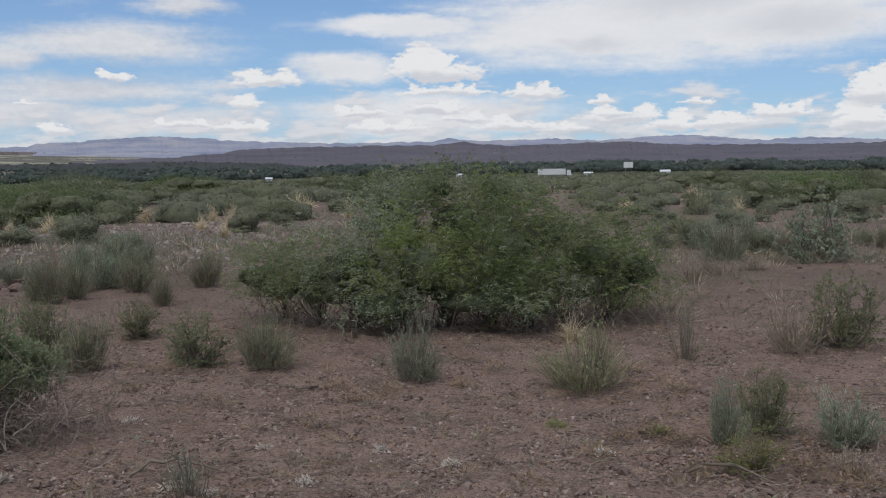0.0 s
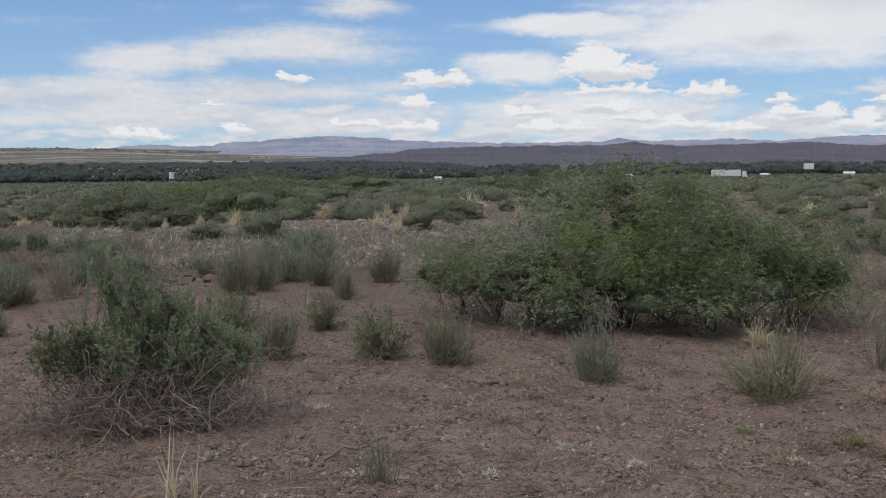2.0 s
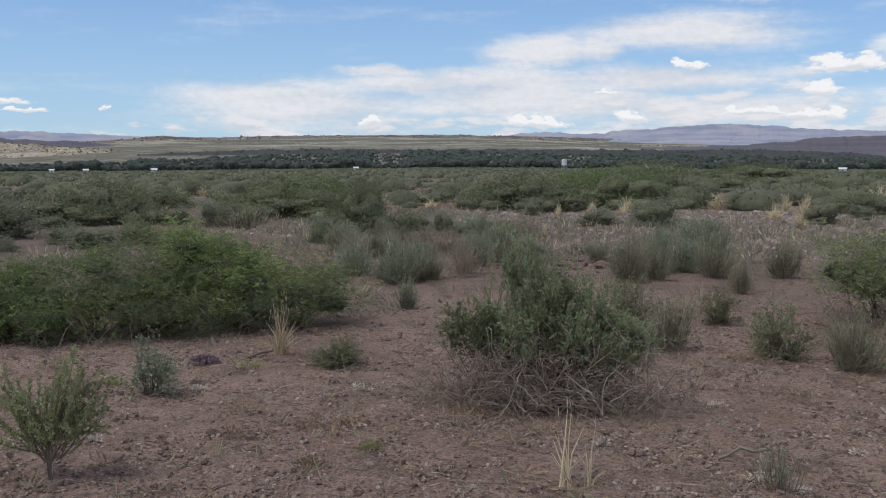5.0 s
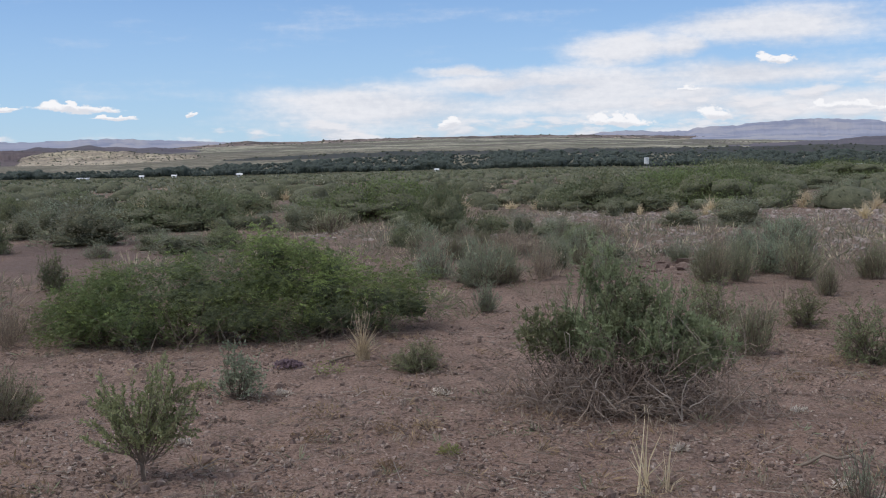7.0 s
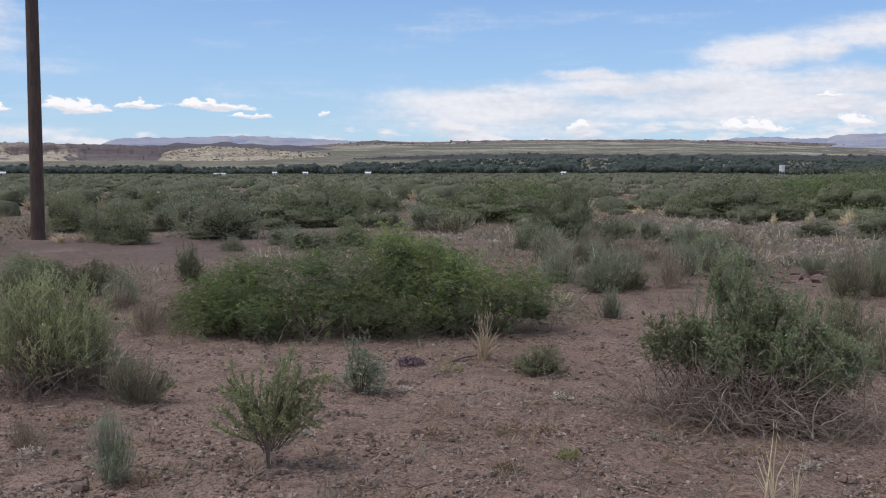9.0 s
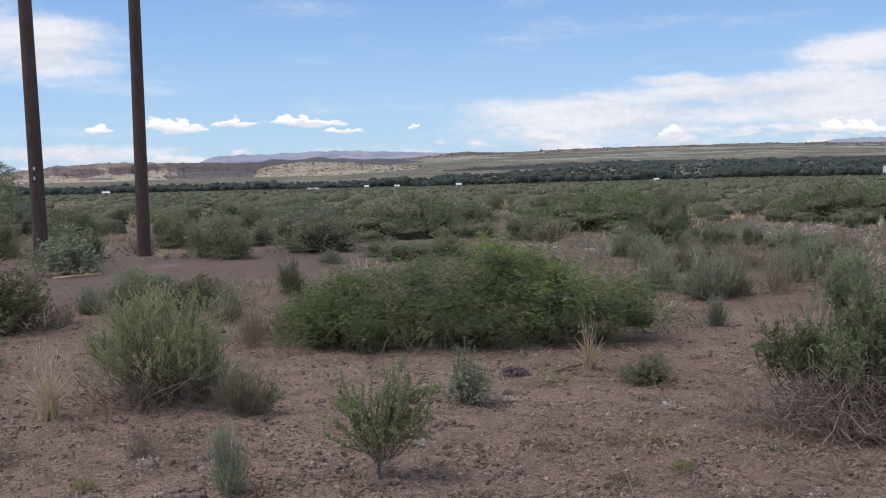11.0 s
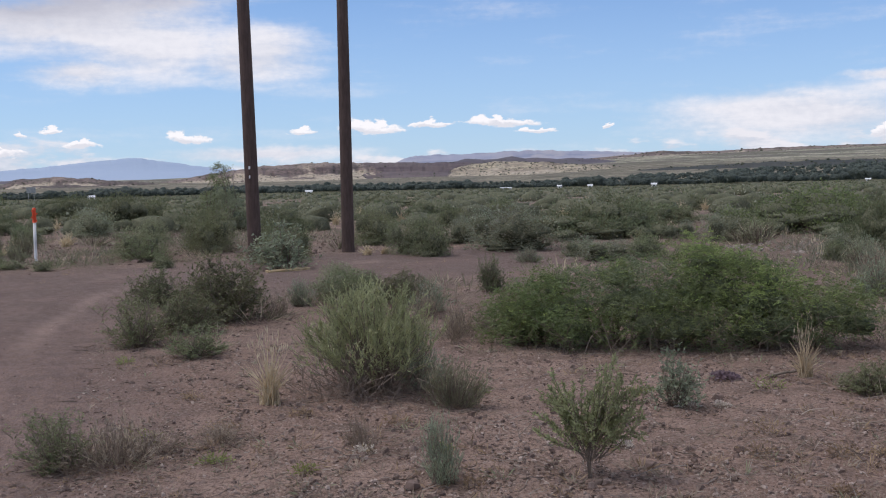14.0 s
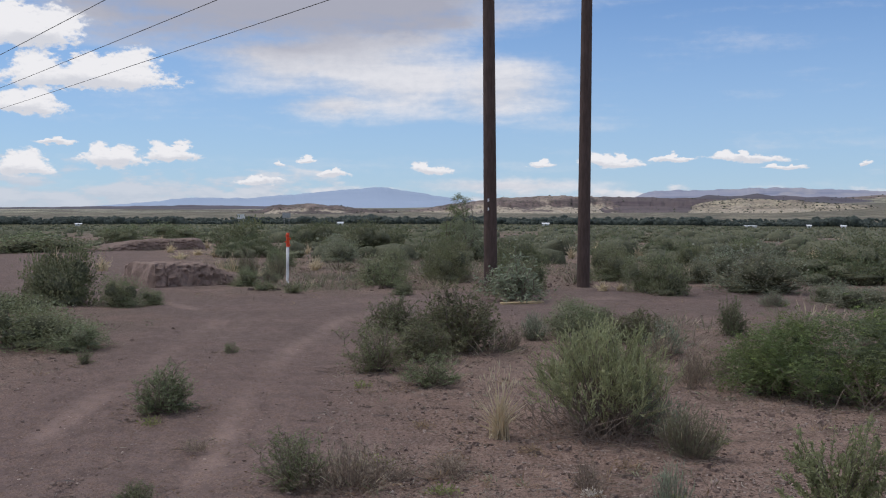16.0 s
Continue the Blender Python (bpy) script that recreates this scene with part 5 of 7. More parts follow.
def sapling():
    """Young broom-like shrub on one thin trunk, with narrow upright leaves."""
    rng = np.random.default_rng(60)
    ob = new("sapling")
    part("trunk", [tubes(bent_paths(np.array([[0, 0, -0.05]]), np.array([[0.01, 0.0, 0.26]]), 6, rng, 0.06), np.linspace(0.012, 0.008, 6)[None], 6)], BARK, ob)
    # leaders: lean to the side, depth, height, spread
    for lx, ly, top, wide, n in ((-0.20, 0.02, 0.50, 0.06, 16), (-0.09, -0.06, 0.42, 0.06, 12), (0.02, 0.05, 0.50, 0.05, 14), (0.11, -0.02, 0.60, 0.06, 18), (0.21, 0.04, 0.50, 0.06, 16), (0.25, -0.05, 0.34, 0.05, 8), (-0.24, -0.03, 0.34, 0.05, 8)):
        tip = np.stack([rng.normal(lx, wide, n), rng.normal(ly, wide, n), top * rng.uniform(0.52, 0.96, n)], 1)
        foot = np.stack([lx * rng.uniform(0, 0.25, n), ly * rng.uniform(0, 0.25, n), rng.uniform(0.06, 0.20, n)], 1)
        path = bent_paths(foot, tip, 6, rng, 0.08)
        many("branchwork", [tubes(path, np.linspace(1, 0.3, 6)[None] * rng.uniform(0.6, 1.2, (n, 1)) * 0.0036)], TWIG, ob)
        c, w = along(path, 76, 0.25, 1.02, rng)
        m = len(c)
        many("foliage", [leaves(c, 0.7 * w + 0.75 * rng.normal(size=(m, 3)) + np.array([0, 0, 0.2]), rng.uniform(0.014, 0.032, m), rng.uniform(0.006, 0.010, m), rng)], SAPLING_LEAF, ob)
    ob.matrix_basis = pose(-4.16, 2.96, float(ground_z(-4.16, 2.96)), 0, 0, 30) @ Matrix.Diagonal((0.98, 0.98, 1.14, 1))
    return tagged(ob, "small green sapling shrub on one thin trunk", "shrub")


sapling()


def rabbitbrush():
    """Round yellow-green bush of many fine upright sprays."""
    rng = np.random.default_rng(61)
    ob = new("rabbitbrush")
    n = 240
    tip = dome_tips(n, rng, 0.25) * np.array([1.02, 0.96, 0.72])
    path = bent_paths(disc(n, 0.08, rng) - np.array([0, 0, 0.04]), tip, 6, rng, 0.07)
    many("brushwood", [tubes(path, np.linspace(1, 0.3, 6)[None] * rng.uniform(0.6, 1.3, (n, 1)) * 0.0042)], TWIG, ob)
    c, w = along(path, 7, 0.58, 1.0, rng)
    tw = bent_paths(c, c + unit(w + 0.5 * rng.normal(size=c.shape) + np.array([0, 0, 0.7])) * rng.uniform(0.05, 0.13, (len(c), 1)), 3, rng, 0.1)
    many("twigwork", [tubes(tw, np.full((len(c), 3), 0.0013))], RABBIT, ob)
    b, w = along(tw, 11, 0.0, 1.05, rng)
    m = len(b)
    many("foliage", [leaves(b, w + 0.35 * rng.normal(size=(m, 3)), rng.uniform(0.016, 0.034, m), rng.uniform(0.004, 0.008, m), rng)], RABBIT, ob)
    d = 240
    a = disc(d, 0.42, rng)
    e = a + np.stack([rng.normal(0, 0.14, d), rng.normal(0, 0.14, d), rng.uniform(0.05, 0.3, d)], 1)
    many("dead_brushwood", [tubes(bent_paths(a, e, 4, rng, 0.15), np.full((d, 4), 0.0022))], DEADMID, ob, "grey dead twigs at the foot")
    ob.matrix_basis = Matrix.Translation((-6.66, 3.0, float(ground_z(-6.66, 3.0)))) @ Matrix.Diagonal((1.18, 1.18, 1.05, 1))
    return tagged(ob, "round yellow-green rabbitbrush with grey dead twigs below", "bush")


rabbitbrush()

# ---------------------------------------------------------------- single plants: x, y, width, height
put("brush_near", [
    (-4.28, 11.66, 0.35, 0.42),
], "grey-green brush of slim upright stems on bare soil", "bush", G_SAGE, "brush_bush")
put("brush_blue", [
    (-6.81, 10.03, 0.74, 0.55), (-6.48, 3.28, 0.36, 0.45),
], "blue-grey brush with fine upright stems", "bush", G_SAGE, "brush_bush")
put("brush_thin", [
    (1.86, 7.74, 0.27, 0.45), 
], "sparse blue-grey forb with few upright stalks", "plant", "", "desert_forb")
put("brush_dry", [
    (-6.48, 11.05, 0.43, 0.44), 
    (-9.68, 5.23, 0.36, 0.37), (-8.09, 4.60, 0.36, 0.37), (-7.04, 0.28, 0.19, 0.11), (-5.76, 1.01, 0.47, 0.32),
    ], "half-dead tan brush with bare twigs", "bush", G_SAGE, "dry_brush")
put("brush_mid", [
    (7.61, 29.82, 0.86, 0.53), (9.67, 33.47, 0.78, 0.50),
    (-14.93, 16.27, 1.35, 0.50),
], "low grey-green brush on the open flat", "bush", G_SAGE, "brush_bush")
put("shrub_near", [
    (-4.57, 5.68, 0.32, 0.19), (-4.63, 5.82, 0.29, 0.19), 
     (-8.19, 0.11, 0.40, 0.27),
    (-5.96, 0.73, 0.38, 0.29), (-6.04, -0.11, 0.19, 0.11),
], "small leafy green shrub on bare soil", "shrub", G_SHRUB, "green_shrub")
put("shrub_grey", [
    (-16.52, 6.34, 1.17, 0.70),
], "rounded grey-green saltbush shrub", "shrub", G_SHRUB, "green_shrub")
put("shrub_mid", [
    (-15.18, 13.40, 0.56, 0.35),
    ], "rounded leafy green shrub on the flat", "shrub", G_SHRUB, "green_shrub")
put("straw_mid", [
    (-5.98, 24.91, 0.43, 0.51), (-11.03, 25.80, 0.31, 0.40),
    (-9.81, 33.87, 0.39, 0.50), (-8.04, 35.24, 0.50, 0.41), (-5.19, 39.04, 0.88, 0.67),
    (-2.94, 31.21, 0.53, 0.54), (6.11, 33.45, 0.66, 0.48), (8.51, 33.72, 0.68, 0.79), (-10.28, 13.73, 0.24, 0.39),
], "dry straw-coloured grass bunch on the flat", "grass", G_STRAW, "grass_bunch")
put("straw", [
    (1.09, 8.45, 0.34, 0.26), (-5.13, 5.76, 0.26, 0.39), (-6.61, 2.22, 0.36, 0.45),
], "bunch of dry straw-yellow grass", "grass", G_STRAW, "grass_bunch")
put("mesquite_mid", [
    (-1.85, 39.85, 2.67, 1.25), (-6.89, 71.42, 2.80, 1.23), 
    (-12.02, 32.79, 3.12, 1.19),
    ], "dark green mesquite bush on the scrub flat", "bush", G_MESQ, "mesquite_bush")
put("creosote", [
    (-10.92, 5.63, 0.73, 0.37),
    (-10.2, 2.75, 0.60, 0.42), (-11.6, 3.4, 0.60, 0.50),
], "dark green creosote bush beside the track", "bush", "", "creosote_bush")

# ---------------------------------------------------------------- bushes on the flat: x, y, width, height
put("shrub_mid", [
    (-14.20, 12.41, 0.53, 0.48), (-20.47, 4.98, 0.73, 0.55), 
    (-8.37, 15.39, 0.68, 0.42),
], "rounded leafy green shrub on the flat", "shrub", G_SHRUB, "green_shrub")
put("crown_olive", [
    (-22.34, 6.94, 1.05, 0.97), (-19.40, 7.39, 1.00, 0.66), (-19.52, 7.89, 0.54, 0.54),
    (-27.17, 16.33, 0.81, 0.71), (-22.19, 19.51, 0.99, 0.90), (-35.39, 35.23, 0.96, 0.70),
    (-32.05, 21.59, 1.49, 0.74), (-24.30, 23.01, 1.29, 0.60), 
    (-38.66, 11.14, 1.55, 0.77), (-5.20, 30.66, 1.20, 0.52), 
    (-41.20, 4.56, 2.08, 1.38), (-29.24, 4.12, 0.57, 0.57), 
    (-16.74, -1.66, 0.86, 0.28), (-40.84, 10.77, 1.63, 1.08), (-65.40, 0.03, 2.52, 1.09),
    (-47.68, -3.67, 4.30, 0.79), (-78.61, 3.91, 3.54, 1.21),
], "rounded olive-green shrub on the scrub flat", "shrub", G_SHRUB, "olive_shrub")
put("mesquite_far", [
    (-33.31, 11.01, 2.93, 1.34), 
    (-19.77, 22.35, 1.44, 1.07), (-18.96, 23.00, 1.91, 1.26), (-18.18, 23.64, 1.53, 1.14), (-34.80, 19.72, 1.80, 0.82),
    (-63.32, 33.46, 3.68, 1.10), (-13.76, 50.69, 3.04, 1.01),
    (-19.84, 60.19, 3.66, 0.89), (-8.27, 78.50, 4.05, 1.51), (-15.46, 28.37, 1.66, 0.93), 
    (-66.38, 6.25, 2.57, 1.28),
], "dark rounded mesquite bush on the scrub flat", "bush", G_MESQ, "mesquite_bush")
put("shrub_lime", [(1.81, 10.40, 0.66, 0.30), (1.50, 4.84, 0.34, 0.24)], "low lime-green shrub on bare soil", "shrub", G_SHRUB, "green_shrub")
put("brush_green", [(0.97, 6.69, 0.52, 0.46)], "yellow-green brush with straw-coloured tips", "bush", G_SAGE, "brush_bush")
put("crown_grey", [
    (-18.59, 12.21, 1.14, 0.82), 
    (-14.98, 11.62, 0.61, 0.39), (-14.34, 11.88, 0.54, 0.31), (-17.80, 17.12, 0.57, 0.43), (-16.10, 16.51, 0.77, 0.62),
    (-12.22, 15.40, 0.63, 0.38), 
    (-5.63, 17.77, 0.66, 0.42), (-4.82, 12.07, 0.38, 0.41), 
    (-8.37, 31.22, 1.14, 0.66), (-4.61, 30.96, 1.00, 0.60), (-32.08, 6.53, 1.18, 0.88),
], "soft rounded grey-green saltbush on the flat", "bush", G_SAGE, "saltbush_clump")
put("brush_dry", [
    (-5.26, 13.50, 0.57, 0.54), (-9.37, 14.47, 0.39, 0.35),
], "half-dead tan brush with bare twigs", "bush", G_SAGE, "dry_brush")
put("brush_blue", [
    (-5.21, 14.34, 0.51, 0.52), (-4.71, 14.50, 0.77, 0.61), (-4.78, 15.84, 0.55, 0.57), 
    (-5.94, 13.87, 0.42, 0.34), (-9.68, 12.80, 0.45, 0.33),
], "blue-grey brush with fine upright stems", "bush", G_SAGE, "brush_bush")
put("straw_mid", [
    (-62.34, 51.03, 1.80, 0.73), (-17.64, 28.03, 0.74, 0.38),
    (-44.89, 22.09, 1.12, 0.46), (-13.53, 17.57, 0.25, 0.18), (-12.29, 26.33, 0.26, 0.36), (-11.33, 26.36, 0.32, 0.39),
    (-13.31, 34.87, 0.33, 0.38), (-10.80, 36.47, 0.42, 0.48),
    (-7.01, 30.99, 0.32, 0.58), (-5.33, 25.07, 0.49, 0.61),
    (-7.06, 34.21, 0.59, 0.52), (-5.89, 41.34, 0.93, 0.86), (-11.47, 62.85, 1.78, 0.58), (-16.32, 28.06, 0.73, 0.44),
    (-8.57, 17.60, 0.22, 0.27), (-4.17, 45.18, 0.76, 0.57), (-41.80, 7.28, 0.38, 0.63),
    (-49.55, 13.13, 1.14, 0.64), (-37.38, 10.72, 0.65, 0.44), (-38.21, 1.98, 0.85, 0.35),
], "dry straw-coloured grass bunch on the flat", "grass", G_STRAW, "grass_bunch")
put("stalks", [(-2.02, 4.05, 0.20, 0.50), (-1.95, 4.15, 0.16, 0.40)], "few tall bleached grass stalks", "grass", G_STRAW, "grass_bunch")
put("brush_thin", [(-1.20, 4.6, 0.24, 0.28), (-3.3, 2.6, 0.2, 0.2)], "sparse blue-grey forb with few upright stalks", "plant", "", "desert_forb")

put("brush_dry", [(-5.85, 0.80, 0.50, 0.20), (-5.85, 1.20, 0.45, 0.18), (-5.85, 1.62, 0.35, 0.13)], "low withered tan brush on bare soil", "bush", G_SAGE, "dry_brush")
put("brush_soft", [
    (-1.39, 7.61, 0.53, 0.43), (-2.75, 7.67, 0.44, 0.47), (-5.76, 3.14, 0.41, 0.34),
], "soft grey-green brush of fine upright stems", "bush", G_SAGE, "brush_bush")
put("brush_blue", [
    (-0.21, 7.08, 0.34, 0.45), (1.51, 5.36, 0.19, 0.37), (2.15, 5.28, 0.40, 0.30), (-4.48, 2.29, 0.21, 0.36),
], "blue-grey brush with fine upright stems", "bush", G_SAGE, "brush_bush")
put("brush_dry", [
    (2.76, 7.93, 0.53, 0.50), (1.95, 4.71, 0.24, 0.16), (-5.27, 2.22, 0.20, 0.20),
], "half-dead tan brush with bare twigs", "bush", G_SAGE, "dry_brush")
put("shrub_near", [
    (-1.93, 7.83, 0.46, 0.39), (-3.23, 8.02, 0.47, 0.49),
], "soft rounded green shrub on bare soil", "shrub", G_SHRUB, "green_shrub")
put("shrub_near", [
    (3.24, 8.12, 0.55, 0.57), (1.78, 5.49, 0.33, 0.35), (-2.79, 9.15, 0.38, 0.30),
], "small leafy green shrub on bare soil", "shrub", G_SHRUB, "green_shrub")
put("shrub_grey", [
    (-4.99, 4.35, 0.36, 0.33),
], "leafy grey-green saltbush seedling on bare soil", "shrub", G_SHRUB, "green_shrub")

# ---------------------------------------------------------------- brush and mesquites between the stony patch, the sand and the poles: x, y, width, height
put("brush_soft", [
    (7.11, 19.04, 0.68, 0.34),
    (6.31, 21.01, 0.61, 0.42),
    (5.62, 16.46, 0.49, 0.41),
    (4.64, 17.76, 0.72, 0.49),
    (5.06, 21.69, 0.75, 0.37),
    (-4.43, 11.22, 0.48, 0.51), (-4.50, 12.30, 0.44, 0.48), (-4.31, 12.77, 0.61, 0.42), (-3.75, 12.23, 0.61, 0.54),
    (-3.09, 11.06, 0.26, 0.39), (-3.01, 12.91, 0.52, 0.49), (4.31, 15.48, 0.68, 0.59), (5.19, 17.10, 0.50, 0.45),
    (3.87, 18.13, 0.52, 0.47), (7.67, 18.34, 0.45, 0.33), (7.71, 17.66, 0.32, 0.38), (-7.71, 10.26, 0.61, 0.43),
    (-7.84, 11.35, 0.46, 0.42), (-7.49, 11.51, 0.38, 0.38), (-4.64, 12.64, 0.26, 0.34), (-14.30, 9.93, 0.49, 0.25),
], "soft grey-green brush of fine upright stems", "bush", G_SAGE, "brush_bush")
put("brush_blue", [
    (-5.72, 8.36, 0.28, 0.33), (-9.94, 5.42, 0.35, 0.38), (-11.78, 4.64, 0.32, 0.34),
], "blue-grey brush with fine upright stems", "bush", G_SAGE, "brush_bush")
put("brush_dry", [
    (4.29, 13.99, 0.49, 0.25),
    (3.54, 13.26, 0.46, 0.28),
    (3.13, 12.66, 0.37, 0.37), (-6.42, 10.67, 0.38, 0.59), (-7.17, 13.97, 0.44, 0.35), (-11.29, 18.23, 0.48, 0.36),
    (-4.56, 11.59, 0.32, 0.46), (-3.19, 11.44, 0.33, 0.33), (-8.41, 4.87, 0.38, 0.33), (-8.49, 5.16, 0.28, 0.28),
    (-10.81, 3.96, 0.38, 0.32),
], "half-dead tan brush with bare twigs", "bush", G_SAGE, "dry_brush")
put("crown_olive", [
    (-5.91, 18.86, 0.55, 0.35), (-7.06, 40.32, 0.92, 0.64), (-10.82, 56.48, 0.96, 0.64), (7.74, 30.63, 0.88, 0.57),
    (-16.93, 9.56, 0.71, 0.65), (-26.49, 23.56, 0.79, 0.59), (-18.44, 19.22, 0.74, 0.45), (-13.77, 12.13, 0.62, 0.36),
    (-11.36, 14.18, 0.41, 0.31), (-18.54, 4.86, 0.37, 0.23), (-11.47, 5.18, 0.77, 0.32),
], "rounded olive-green shrub on the scrub flat", "shrub", G_SHRUB, "olive_shrub")
put("crown_grey", [
    (5.82, 26.24, 0.75, 0.38),
    (12.01, 29.47, 1.07, 0.53),
    (5.42, 17.06, 0.60, 0.40),
    (6.92, 24.42, 0.85, 0.50),
    (-7.71, 21.38, 1.15, 0.61), (-8.98, 21.26, 0.90, 0.39), (-8.82, 33.68, 1.17, 0.78), (6.64, 31.97, 1.10, 0.55),
    (-12.29, 24.53, 0.49, 0.43), (-9.99, 16.94, 0.66, 0.33), (-4.33, 27.08, 0.61, 0.38), (-20.25, 12.32, 0.79, 0.60),
    (-16.92, 11.59, 1.49, 0.87), (-13.66, 11.12, 0.89, 0.35),
], "soft rounded grey-green saltbush on the flat", "bush", G_SAGE, "saltbush_clump")
put("crown_soft", [
    (4.64, 18.54, 0.64, 0.48), (-11.56, 17.66, 0.59, 0.35), (-8.10, 14.90, 0.57, 0.38), (-21.55, 10.70, 1.01, 0.81),
    (-17.73, 9.49, 0.67, 0.62), (-16.57, 18.24, 0.55, 0.41), (-12.95, 5.76, 0.71, 0.32), (-36.24, 7.37, 1.23, 0.82),
    (-21.26, 5.17, 0.91, 0.55), (-27.65, 7.20, 0.64, 0.57), (-21.54, 6.75, 0.82, 0.78), (-17.77, 6.80, 0.79, 0.55),
    (-17.62, -0.16, 0.58, 0.47), (-17.90, 0.34, 0.35, 0.25), (-12.44, -1.20, 0.96, 0.47), (-11.97, -0.65, 0.59, 0.32),
    (-23.13, 2.07, 0.64, 0.41), (-21.51, 2.32, 0.48, 0.36), (-30.40, 4.46, 0.68, 0.43),
], "soft rounded green shrub on sandy soil", "shrub", G_SHRUB, "green_shrub")
put("shrub_near", [
    (-9.71, 2.15, 0.61, 0.44), (-8.66, 2.35, 0.50, 0.28), (-10.90, -0.53, 0.16, 0.14), (-11.23, 0.94, 0.15, 0.11),
    (-8.23, 0.12, 0.38, 0.32), (-19.41, 2.97, 0.43, 0.17), (-20.03, 2.52, 0.45, 0.18),
], "small leafy green shrub on bare soil", "shrub", G_SHRUB, "green_shrub")
put("shrub_grey", [
    (5.52, 14.99, 0.94, 1.00),
], "tall rounded grey-green saltbush shrub", "shrub", G_SHRUB, "green_shrub")
put("crown_purple", [
    (-4.79, 24.20, 0.97, 0.58),
], "dark purple-grey dried shrub among stones", "shrub", G_SHRUB, "dried_shrub")
put("mesquite_mid", [
    (-27.37, 76.29, 6.79, 1.54),
    (-8.44, 67.82, 4.20, 1.34),
    (21.51, 53.73, 3.56, 1.23),
    (17.56, 67.37, 3.89, 1.32),
    (10.88, 35.60, 2.29, 1.04), (18.63, 43.77, 2.39, 1.33), (-19.15, 15.49, 2.88, 0.96), (-12.01, 16.46, 1.25, 0.97),
    (-13.60, 27.10, 3.22, 1.10), (-48.30, 9.09, 2.74, 1.23), (-38.39, 8.91, 2.41, 1.21), (-28.92, 11.40, 1.38, 0.78),
    (-38.27, 4.42, 1.71, 0.98),
], "dark green mesquite bush on the scrub flat", "bush", G_MESQ, "mesquite_bush")
put("mesquite_green", [
    (-13.07, 31.43, 3.62, 1.29),
    (-19.66, 77.81, 6.28, 1.35),
    (-2.90, 55.83, 4.06, 1.41),
    (19.14, 56.48, 4.00, 1.20),
    (14.64, 39.88, 3.09, 1.31), (-17.44, 20.99, 3.35, 0.99), (-11.46, 29.46, 3.00, 1.10),
], "spreading fresh green mesquite on the scrub flat", "bush", G_MESQ, "mesquite_bush")
put("creosote", [
    (-10.96, 6.92, 0.33, 0.44), (-12.53, 6.01, 0.27, 0.27), (-12.43, 6.43, 0.20, 0.23), (-12.79, 3.15, 0.62, 0.44),
    (-10.79, 3.38, 0.88, 0.70), (-18.30, -1.10, 0.96, 0.89),
], "dark green creosote bush beside the track", "bush", "", "creosote_bush")
put("straw_mid", [
    (-11.53, 26.97, 0.33, 0.36), (-10.74, 27.60, 0.53, 0.53), (-10.67, 30.99, 0.40, 0.33), (-11.02, 37.90, 0.35, 0.49),
    (-6.29, 26.51, 0.40, 0.49), (-4.83, 22.29, 0.43, 0.46), (-6.69, 29.26, 0.50, 0.67), (12.13, 49.17, 1.13, 0.62),
    (6.31, 34.52, 0.69, 0.49), (-10.65, 14.22, 0.18, 0.38), (-16.39, 27.52, 0.54, 0.36), (-11.95, 25.54, 0.22, 0.35),
    (-10.90, 25.45, 0.22, 0.34), (-10.26, 26.02, 0.38, 0.41), (-14.39, 38.07, 0.50, 0.36), (-10.82, 37.23, 0.54, 0.35),
    (-11.93, 45.43, 0.63, 0.47), (-18.43, 8.95, 0.40, 0.25), (-18.28, 9.27, 0.34, 0.23), (-28.28, 5.02, 0.45, 0.45),
    (-39.48, 3.40, 0.88, 0.48), (-41.41, 2.81, 0.69, 0.32), (-28.65, 5.18, 0.48, 0.42),
], "dry straw-coloured grass bunch on the flat", "grass", G_STRAW, "grass_bunch")
put("brush_dry", [
    (-10.90, 15.66, 0.51, 0.34), (-9.44, 12.52, 0.56, 0.43), (-8.60, 15.79, 0.53, 0.36), (-6.21, 11.67, 0.45, 0.25),
    (-7.88, 11.64, 0.46, 0.40), (-9.02, 17.53, 0.60, 0.50), (-9.64, 15.65, 0.52, 0.31), (-5.84, 11.56, 0.38, 0.26),
    (-6.96, 13.66, 0.54, 0.43), (-8.25, 13.37, 0.48, 0.35), (-9.62, 13.33, 0.56, 0.27), (-8.52, 11.18, 0.35, 0.33),
    (-8.72, 13.90, 0.61, 0.30), (-9.68, 15.05, 0.55, 0.35),
], "half-dead tan brush with bare twigs", "bush", G_SAGE, "dry_brush")
put("brush_soft", [
    (-7.41, 11.17, 0.34, 0.32), (-7.01, 12.82, 0.35, 0.30), (-8.90, 12.40, 0.32, 0.40), (-5.75, 11.15, 0.41, 0.37),
    (-10.15, 13.20, 0.61, 0.45), (-6.70, 10.32, 0.38, 0.34), (-9.95, 14.65, 0.49, 0.31), (-10.94, 14.42, 0.60, 0.38),
    (-11.26, 15.98, 0.41, 0.36), (-9.24, 16.26, 0.39, 0.43), (-6.91, 9.89, 0.27, 0.28), (-7.70, 14.15, 0.59, 0.37),
], "soft grey-green brush of fine upright stems", "bush", G_SAGE, "brush_bush")
put("crown_grey", [
    (-8.84, 12.68, 0.32, 0.34), (-7.17, 10.27, 0.43, 0.29), (-10.37, 13.57, 0.41, 0.32), (-6.61, 12.91, 0.49, 0.39),
    (-10.14, 16.39, 0.46, 0.55), (-6.99, 12.11, 0.35, 0.41), (-9.93, 17.43, 0.71, 0.35), (-7.49, 12.87, 0.49, 0.44),
], "soft rounded grey-green saltbush on the flat", "bush", G_SAGE, "saltbush_clump")


